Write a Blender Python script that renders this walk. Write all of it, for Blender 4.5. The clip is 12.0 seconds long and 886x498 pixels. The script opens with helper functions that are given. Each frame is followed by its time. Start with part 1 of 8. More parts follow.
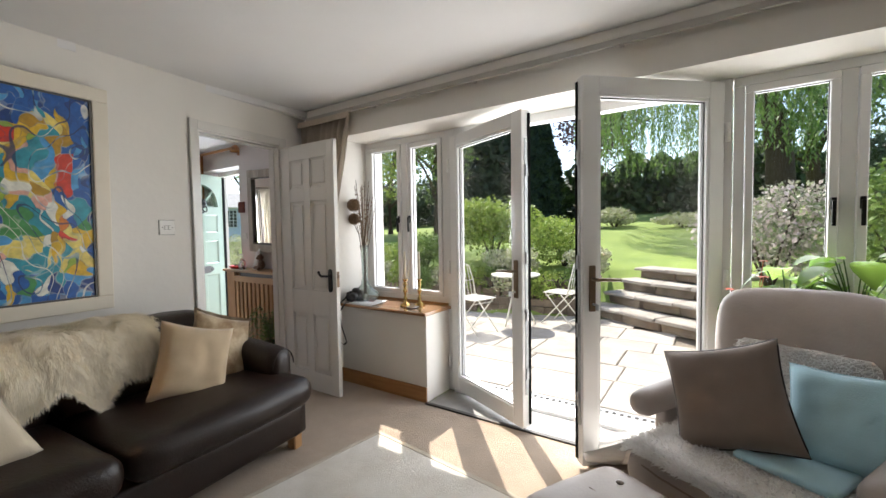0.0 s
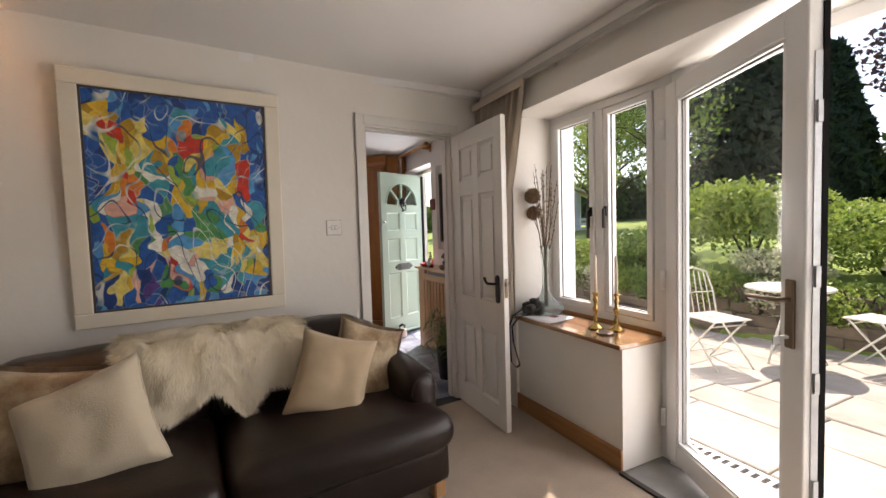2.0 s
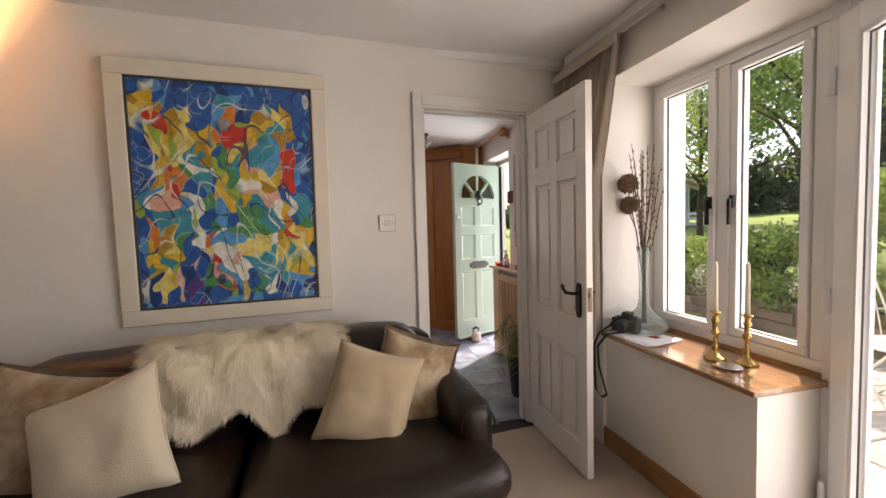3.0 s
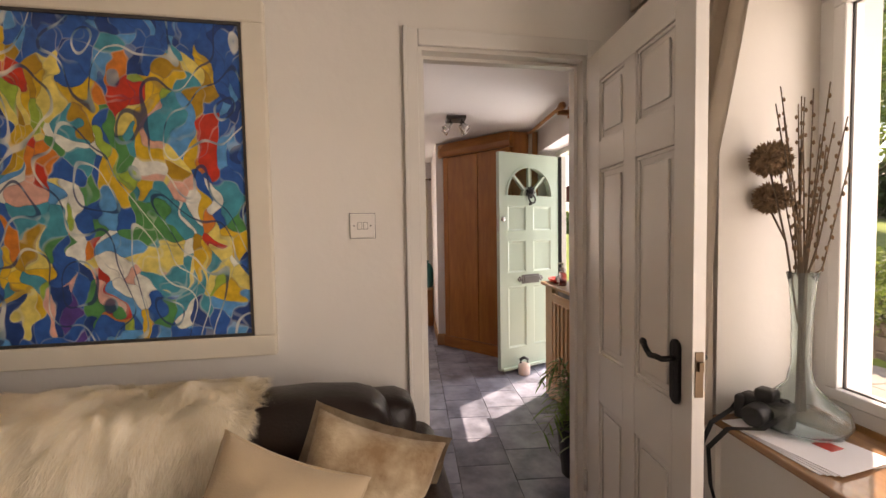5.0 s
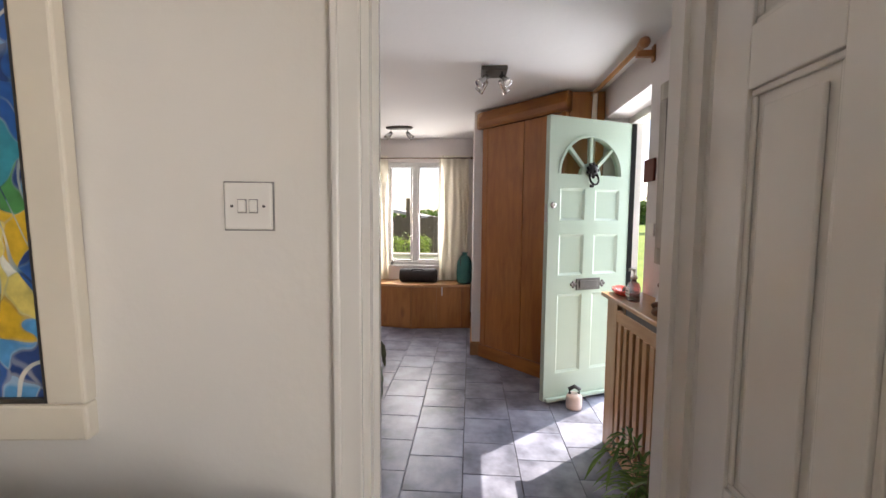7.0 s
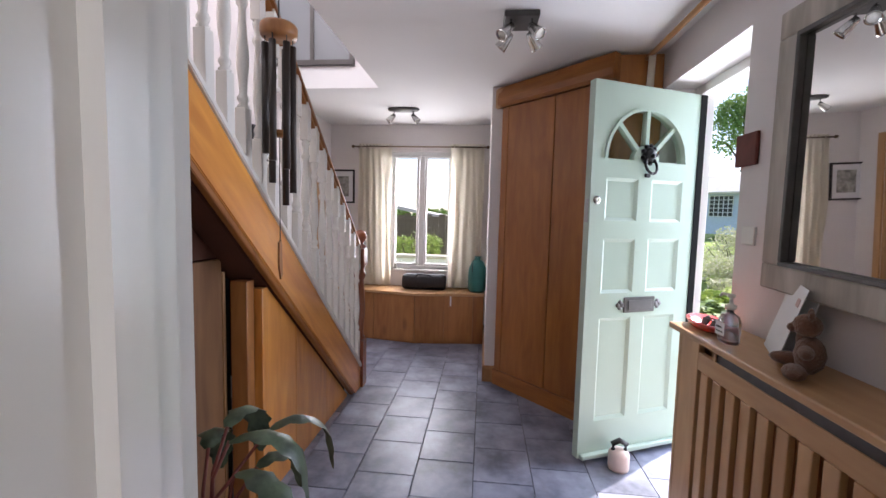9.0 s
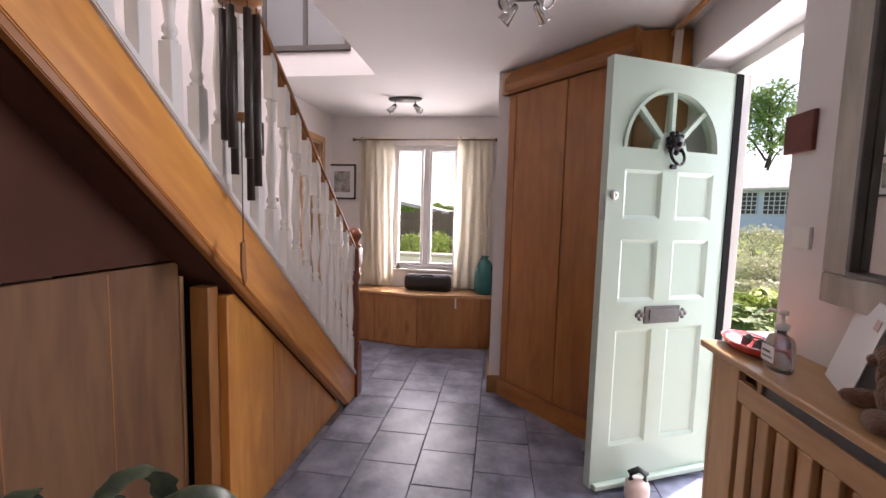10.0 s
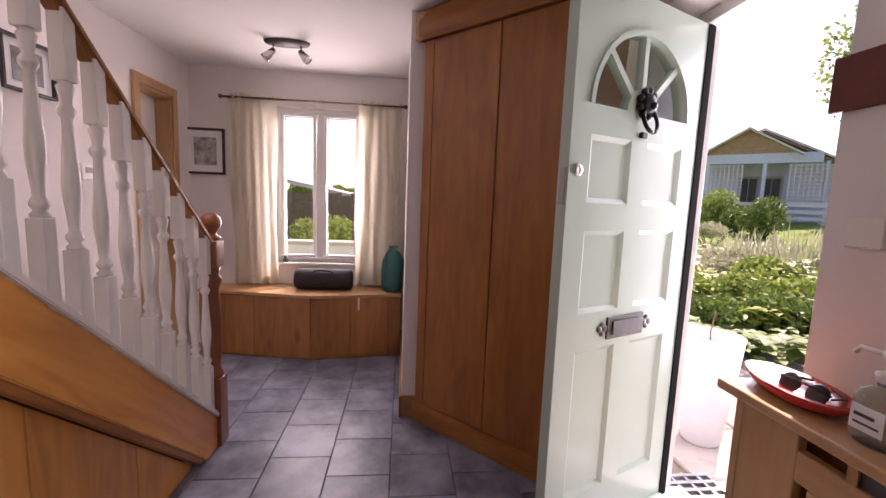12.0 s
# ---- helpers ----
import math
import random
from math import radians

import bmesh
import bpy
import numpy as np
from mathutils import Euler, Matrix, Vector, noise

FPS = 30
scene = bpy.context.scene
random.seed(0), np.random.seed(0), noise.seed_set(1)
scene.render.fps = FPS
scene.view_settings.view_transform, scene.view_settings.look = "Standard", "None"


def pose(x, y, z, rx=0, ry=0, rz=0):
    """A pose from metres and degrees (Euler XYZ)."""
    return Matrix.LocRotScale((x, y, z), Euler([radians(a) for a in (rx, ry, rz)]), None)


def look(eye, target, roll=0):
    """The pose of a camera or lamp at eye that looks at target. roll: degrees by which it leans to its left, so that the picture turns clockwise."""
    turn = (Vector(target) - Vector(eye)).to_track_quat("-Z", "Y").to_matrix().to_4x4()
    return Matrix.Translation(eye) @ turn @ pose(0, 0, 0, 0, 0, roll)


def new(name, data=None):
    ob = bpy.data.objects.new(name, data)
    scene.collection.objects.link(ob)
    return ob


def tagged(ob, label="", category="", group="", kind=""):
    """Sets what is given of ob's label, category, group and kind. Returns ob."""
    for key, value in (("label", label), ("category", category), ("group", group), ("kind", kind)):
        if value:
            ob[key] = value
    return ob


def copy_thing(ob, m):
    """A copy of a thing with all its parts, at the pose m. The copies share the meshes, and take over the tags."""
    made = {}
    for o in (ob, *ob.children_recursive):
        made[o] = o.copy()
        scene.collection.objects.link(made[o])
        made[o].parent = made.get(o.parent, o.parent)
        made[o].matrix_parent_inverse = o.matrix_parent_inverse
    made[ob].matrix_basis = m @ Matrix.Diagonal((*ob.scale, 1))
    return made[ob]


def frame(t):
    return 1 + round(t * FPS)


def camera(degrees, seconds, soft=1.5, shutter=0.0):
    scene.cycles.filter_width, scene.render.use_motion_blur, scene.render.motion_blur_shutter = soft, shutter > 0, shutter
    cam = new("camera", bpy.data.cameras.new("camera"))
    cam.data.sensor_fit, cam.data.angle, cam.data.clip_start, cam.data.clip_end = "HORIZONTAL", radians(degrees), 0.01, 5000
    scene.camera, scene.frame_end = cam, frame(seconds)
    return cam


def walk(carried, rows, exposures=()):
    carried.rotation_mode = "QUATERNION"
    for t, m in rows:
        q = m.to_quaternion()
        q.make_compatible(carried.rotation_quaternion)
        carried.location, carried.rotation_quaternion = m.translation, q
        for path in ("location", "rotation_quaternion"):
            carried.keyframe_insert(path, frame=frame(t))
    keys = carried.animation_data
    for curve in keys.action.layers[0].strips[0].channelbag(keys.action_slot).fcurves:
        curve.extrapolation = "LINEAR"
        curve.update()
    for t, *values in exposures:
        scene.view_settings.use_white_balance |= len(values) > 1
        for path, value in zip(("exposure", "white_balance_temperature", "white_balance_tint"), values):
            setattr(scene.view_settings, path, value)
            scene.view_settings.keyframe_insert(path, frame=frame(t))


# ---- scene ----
cam = camera(94.7, 12.0)
PATH = [
    (0, (0.035, 0.037, 1.293), (-1.078, 1.696, 1.202), -0.9),
    (0.5, (-0.075, 0.257, 1.298), (-1.321, 1.819, 1.217), -0.9),
    (1, (-0.146, 0.449, 1.287), (-1.595, 1.825, 1.211), -1.2),
    (1.5, (-0.172, 0.609, 1.305), (-1.81, 1.754, 1.226), -1.5),
    (2, (-0.274, 0.728, 1.307), (-2.071, 1.601, 1.212), -1.7),
    (2.5, (-0.446, 0.864, 1.317), (-2.334, 1.515, 1.211), -1.7),
    (3, (-0.595, 1.006, 1.311), (-2.536, 1.475, 1.202), -1.5),
    (3.2, (-0.657, 1.062, 1.324), (-2.608, 1.487, 1.204), -1.5),
    (4.8, (-1.296, 1.4, 1.317), (-3.287, 1.573, 1.236), -1.0),
    (5, (-1.377, 1.441, 1.315), (-3.369, 1.586, 1.228), -0.9),
    (5.5, (-1.59, 1.578, 1.33), (-3.586, 1.645, 1.228), -0.8),
    (6, (-1.801, 1.649, 1.32), (-3.797, 1.632, 1.198), -0.6),
    (6.5, (-2.002, 1.661, 1.32), (-3.996, 1.584, 1.181), -0.1),
    (7, (-2.161, 1.688, 1.32), (-4.151, 1.556, 1.169), 0.5),
    (7.2, (-2.225, 1.708, 1.322), (-4.213, 1.554, 1.168), 0.8),
    (8.8, (-2.774, 1.675, 1.312), (-4.76, 1.499, 1.158), 1.5),
    (9, (-2.831, 1.682, 1.307), (-4.816, 1.484, 1.152), 1.4),
    (9.5, (-2.929, 1.697, 1.298), (-4.91, 1.471, 1.138), 1.5),
    (10, (-3.084, 1.746, 1.31), (-5.059, 1.481, 1.139), 1.5),
    (10.5, (-3.211, 1.784, 1.306), (-5.183, 1.503, 1.126), 1.5),
    (11, (-3.354, 1.76, 1.301), (-5.332, 1.522, 1.123), 1.5),
    (11.5, (-3.535, 1.682, 1.309), (-5.525, 1.674, 1.108), 1.5),
    (12, (-3.716, 1.692, 1.299), (-5.691, 1.894, 1.063), 2.2),
]
walk(cam, [(t, look(eye, target, roll)) for t, eye, target, roll in PATH],
     exposures=[(0.0, 0.9, 6500, 10), (1.0, 0.58, 6800, 13), (1.5, 0.58, 7000, 15), (2.0, 0.8, 7200, 18), (3.0, 0.95, 7400, 20), (5.0, 0.87, 8500, 25), (5.5, 0.92, 8100, 23), (6.0, 1.04, 7000, 16), (7.0, 1.06, 7000, 16), (9.0, 1.08, 6300, 19), (10.5, 1.02, 7200, 30), (12.0, 0.86, 7300, 38)])

# ---- light ----
SUN_AZ = math.atan2(0.766, -0.643)
SUN_EL = radians(52.3)
SUN_WAY = Vector((math.cos(SUN_AZ) * math.cos(SUN_EL), math.sin(SUN_AZ) * math.cos(SUN_EL), math.sin(SUN_EL)))
world = bpy.data.worlds.new("sky")
scene.world = world
world.use_nodes = True
wn = world.node_tree
sky = wn.nodes.new("ShaderNodeTexSky")
sky.sky_type = "NISHITA"
sky.sun_disc = False
sky.sun_elevation = SUN_EL
sky.sun_rotation = math.pi / 2 - SUN_AZ
sky.dust_density = 1.0
wn.links.new(sky.outputs[0], wn.nodes["Background"].inputs[0])
wn.nodes["Background"].inputs[1].default_value = 0.15
sun = new("sun", bpy.data.lights.new("sun", "SUN"))
sun.data.energy = 5.0
sun.data.angle = radians(0.5)
sun.data.color = (1.0, 0.94, 0.85)
sun.matrix_world = look(SUN_WAY * 30, (0, 0, 0))


def window_light(name, x, y, z, w, hgt, aim, watts, color=(0.97, 0.98, 1.0)):
    """Area lamp that stands in for sky light at an opening."""
    lamp = new(name, bpy.data.lights.new(name, "AREA"))
    lamp.data.shape = "RECTANGLE"
    lamp.data.size, lamp.data.size_y = w, hgt
    lamp.data.energy = watts
    lamp.data.color = color
    lamp.matrix_world = look((x, y, z), aim)
    return lamp


window_light("sky_light_bay", -0.65, 3.40, 1.2, 3.1, 1.9, (-0.85, 0, 0.9), 50)
window_light("sky_light_front_door", -5.50, 3.72, 1.25, 0.9, 1.9, (-3.4, 1.2, 1.0), 44, (0.80, 0.89, 1.0))
window_light("sky_light_hall_window", -7.46, 0.98, 1.35, 0.6, 1.15, (-4, 1.0, 0.9), 16)
# fill lamp added above the stairwell to brighten the hall; its opening is invented
window_light("fill_light_landing", -4.5, 0.75, 4.84, 1.3, 0.9, (-4.5, 0.9, 0), 33)

# ---- materials ----


def mat(name, color, rough=0.6, metal=0.0, vary=0.0, scale=6.0, bump=0.0, bump_scale=80.0, color2=None, coat=0.0, spec=0.5, stretch=(1, 1, 1), piece=0.0, sheen=0.0):
    """Plain surface with colour variation at two scales and fine relief."""
    m = bpy.data.materials.new(name)
    m.use_nodes = True
    nt = m.node_tree
    b = nt.nodes["Principled BSDF"]
    b.inputs["Roughness"].default_value = rough
    b.inputs["Metallic"].default_value = metal
    b.inputs["Coat Weight"].default_value = coat
    b.inputs["Specular IOR Level"].default_value = spec
    if sheen:
        b.inputs["Sheen Weight"].default_value = sheen
    tc = nt.nodes.new("ShaderNodeTexCoord")
    mp = nt.nodes.new("ShaderNodeMapping")
    mp.inputs["Scale"].default_value = stretch
    if piece:
        pi = nt.nodes.new("ShaderNodeObjectInfo")
        shift = nt.nodes.new("ShaderNodeVectorMath")
        shift.operation = "MULTIPLY_ADD"
        shift.inputs[1].default_value = (17, 29, 23)
        nt.links.new(pi.outputs["Random"], shift.inputs[0])
        nt.links.new(tc.outputs["Object"], shift.inputs[2])
        nt.links.new(shift.outputs[0], mp.inputs[0])
    else:
        nt.links.new(tc.outputs["Object"], mp.inputs[0])
    base = (*color, 1)
    other = (*(color2 or [c * (1 - vary) for c in color]), 1)
    if vary or color2:
        n1 = nt.nodes.new("ShaderNodeTexNoise")
        n1.inputs["Scale"].default_value = scale
        n1.inputs["Detail"].default_value = 6
        n2 = nt.nodes.new("ShaderNodeTexNoise")
        n2.inputs["Scale"].default_value = scale * 5
        n2.inputs["Detail"].default_value = 3
        for n in (n1, n2):
            nt.links.new(mp.outputs[0], n.inputs["Vector"])
        add = nt.nodes.new("ShaderNodeMix")
        add.inputs[0].default_value = 0.18
        nt.links.new(n1.outputs[0], add.inputs[2])
        nt.links.new(n2.outputs[0], add.inputs[3])
        ramp = nt.nodes.new("ShaderNodeValToRGB")
        ramp.color_ramp.elements[0].position, ramp.color_ramp.elements[1].position = 0.35, 0.65
        ramp.color_ramp.elements[0].color, ramp.color_ramp.elements[1].color = other, base
        nt.links.new(add.outputs[0], ramp.inputs[0])
        out = ramp.outputs[0]
        if piece:
            oi = nt.nodes.new("ShaderNodeObjectInfo")
            hsv = nt.nodes.new("ShaderNodeHueSaturation")
            mr = nt.nodes.new("ShaderNodeMapRange")
            mr.inputs[3].default_value, mr.inputs[4].default_value = 1 - piece, 1 + piece
            nt.links.new(oi.outputs["Random"], mr.inputs[0])
            nt.links.new(mr.outputs[0], hsv.inputs["Value"])
            nt.links.new(out, hsv.inputs["Color"])
            out = hsv.outputs[0]
        nt.links.new(out, b.inputs["Base Color"])
        rr = nt.nodes.new("ShaderNodeMapRange")
        rr.inputs[3].default_value, rr.inputs[4].default_value = max(0.02, rough - 0.05), min(1, rough + 0.05)
        nt.links.new(n2.outputs[0], rr.inputs[0])
        nt.links.new(rr.outputs[0], b.inputs["Roughness"])
    else:
        b.inputs["Base Color"].default_value = base
    if bump:
        nb = nt.nodes.new("ShaderNodeTexNoise")
        nb.inputs["Scale"].default_value = bump_scale
        nb.inputs["Detail"].default_value = 4
        nt.links.new(mp.outputs[0], nb.inputs["Vector"])
        bp = nt.nodes.new("ShaderNodeBump")
        bp.inputs["Strength"].default_value = bump
        bp.inputs["Distance"].default_value = 0.01
        nt.links.new(nb.outputs[0], bp.inputs["Height"])
        nt.links.new(bp.outputs[0], b.inputs["Normal"])
    return m


def wood(name, light, dark, rough=0.4, axis="Z", scale=1.0, coat=0.15, knots=0.5, piece=0.08):
    """Varnished board: long grain, rings and a few knots."""
    m = bpy.data.materials.new(name)
    m.use_nodes = True
    nt = m.node_tree
    b = nt.nodes["Principled BSDF"]
    b.inputs["Roughness"].default_value = rough
    b.inputs["Coat Weight"].default_value = coat
    b.inputs["Coat Roughness"].default_value = 0.25
    tc = nt.nodes.new("ShaderNodeTexCoord")
    oi = nt.nodes.new("ShaderNodeObjectInfo")
    sh = nt.nodes.new("ShaderNodeVectorMath")
    sh.operation = "MULTIPLY_ADD"
    sh.inputs[1].default_value = (1, 1, 1)
    cx = nt.nodes.new("ShaderNodeCombineXYZ")
    ml = nt.nodes.new("ShaderNodeMath")
    ml.operation = "MULTIPLY"
    ml.inputs[1].default_value = 13.0
    nt.links.new(oi.outputs["Random"], ml.inputs[0])
    for k in range(3):
        nt.links.new(ml.outputs[0], cx.inputs[k])
    nt.links.new(tc.outputs["Object"], sh.inputs[0])
    nt.links.new(cx.outputs[0], sh.inputs[2])
    mp = nt.nodes.new("ShaderNodeMapping")
    s = {"X": (0.7, 4.5, 4.5), "Y": (4.5, 0.7, 4.5), "Z": (4.5, 4.5, 0.7)}[axis]
    mp.inputs["Scale"].default_value = [v * scale for v in s]
    nt.links.new(sh.outputs[0], mp.inputs[0])
    big = nt.nodes.new("ShaderNodeTexNoise")
    big.inputs["Scale"].default_value = 1.0
    big.inputs["Detail"].default_value = 3
    big.inputs["Distortion"].default_value = 0.6
    fine = nt.nodes.new("ShaderNodeTexNoise")
    fine.inputs["Scale"].default_value = 9.0
    fine.inputs["Detail"].default_value = 5
    wave = nt.nodes.new("ShaderNodeTexNoise")
    wave.inputs["Scale"].default_value = 2.6
    wave.inputs["Detail"].default_value = 2
    wave.inputs["Distortion"].default_value = 1.4
    for n in (big, fine, wave):
        nt.links.new(mp.outputs[0], n.inputs["Vector"])
    m1 = nt.nodes.new("ShaderNodeMix")
    m1.inputs[0].default_value = 0.45
    nt.links.new(big.outputs[0], m1.inputs[2])
    nt.links.new(wave.outputs[0], m1.inputs[3])
    m2 = nt.nodes.new("ShaderNodeMix")
    m2.inputs[0].default_value = 0.17
    nt.links.new(m1.outputs[0], m2.inputs[2])
    nt.links.new(fine.outputs[0], m2.inputs[3])
    ramp = nt.nodes.new("ShaderNodeValToRGB")
    ramp.color_ramp.elements[0].position, ramp.color_ramp.elements[1].position = 0.36, 0.60
    ramp.color_ramp.elements[0].color, ramp.color_ramp.elements[1].color = (*dark, 1), (*light, 1)
    nt.links.new(m2.outputs[0], ramp.inputs[0])
    vor = nt.nodes.new("ShaderNodeTexVoronoi")
    vor.inputs["Scale"].default_value = 0.9
    mk = nt.nodes.new("ShaderNodeMapping")
    mk.inputs["Scale"].default_value = [v * 3.2 for v in {"X": (0.55, 1.4, 1.4), "Y": (1.4, 0.55, 1.4), "Z": (1.4, 1.4, 0.55)}[axis]]
    nt.links.new(sh.outputs[0], mk.inputs[0])
    nt.links.new(mk.outputs[0], vor.inputs["Vector"])
    kr = nt.nodes.new("ShaderNodeValToRGB")
    kr.color_ramp.elements[0].position, kr.color_ramp.elements[1].position = 0.05, 0.14
    kr.color_ramp.elements[0].color, kr.color_ramp.elements[1].color = (knots, knots, knots, 1), (0, 0, 0, 1)
    nt.links.new(vor.outputs["Distance"], kr.inputs[0])
    mx = nt.nodes.new("ShaderNodeMix")
    mx.data_type = "RGBA"
    nt.links.new(kr.outputs[0], mx.inputs[0])
    nt.links.new(ramp.outputs[0], mx.inputs[6])
    mx.inputs[7].default_value = (*[c * 0.4 for c in dark], 1)
    hsv = nt.nodes.new("ShaderNodeHueSaturation")
    mr = nt.nodes.new("ShaderNodeMapRange")
    mr.inputs[3].default_value, mr.inputs[4].default_value = 1 - piece, 1 + piece
    nt.links.new(oi.outputs["Random"], mr.inputs[0])
    nt.links.new(mr.outputs[0], hsv.inputs["Value"])
    nt.links.new(mx.outputs[2], hsv.inputs["Color"])
    nt.links.new(hsv.outputs[0], b.inputs["Base Color"])
    bp = nt.nodes.new("ShaderNodeBump")
    bp.inputs["Strength"].default_value = 0.06
    bp.inputs["Distance"].default_value = 0.003
    nt.links.new(m2.outputs[0], bp.inputs["Height"])
    nt.links.new(bp.outputs[0], b.inputs["Normal"])
    return m


def glass_mat(name, tint=(1, 1, 1), rough=0.0, clear=0.92, bump=0.0):
    """Thin pane: mostly clear, a little mirror."""
    m = bpy.data.materials.new(name)
    m.use_nodes = True
    nt = m.node_tree
    nt.nodes.remove(nt.nodes["Principled BSDF"])
    tr = nt.nodes.new("ShaderNodeBsdfTransparent")
    tr.inputs[0].default_value = (*tint, 1)
    gl = nt.nodes.new("ShaderNodeBsdfGlossy")
    gl.inputs["Roughness"].default_value = rough
    mx = nt.nodes.new("ShaderNodeMixShader")
    lw = nt.nodes.new("ShaderNodeLayerWeight")
    lw.inputs[0].default_value = 0.5
    pw = nt.nodes.new("ShaderNodeMath")
    pw.operation = "POWER"
    pw.inputs[1].default_value = 4.5
    ma = nt.nodes.new("ShaderNodeMath")
    ma.operation = "MULTIPLY_ADD"
    ma.inputs[1].default_value, ma.inputs[2].default_value = 0.55, 0.025
    nt.links.new(lw.outputs["Facing"], pw.inputs[0])
    nt.links.new(pw.outputs[0], ma.inputs[0])
    nt.links.new(ma.outputs[0], mx.inputs[0])
    nt.links.new(tr.outputs[0], mx.inputs[1])
    nt.links.new(gl.outputs[0], mx.inputs[2])
    if bump:
        nb = nt.nodes.new("ShaderNodeTexNoise")
        nb.inputs["Scale"].default_value = 18
        bp = nt.nodes.new("ShaderNodeBump")
        bp.inputs["Strength"].default_value = bump
        nt.links.new(nb.outputs[0], bp.inputs["Height"])
        nt.links.new(bp.outputs[0], gl.inputs["Normal"])
    nt.links.new(mx.outputs[0], nt.nodes["Material Output"].inputs[0])
    return m


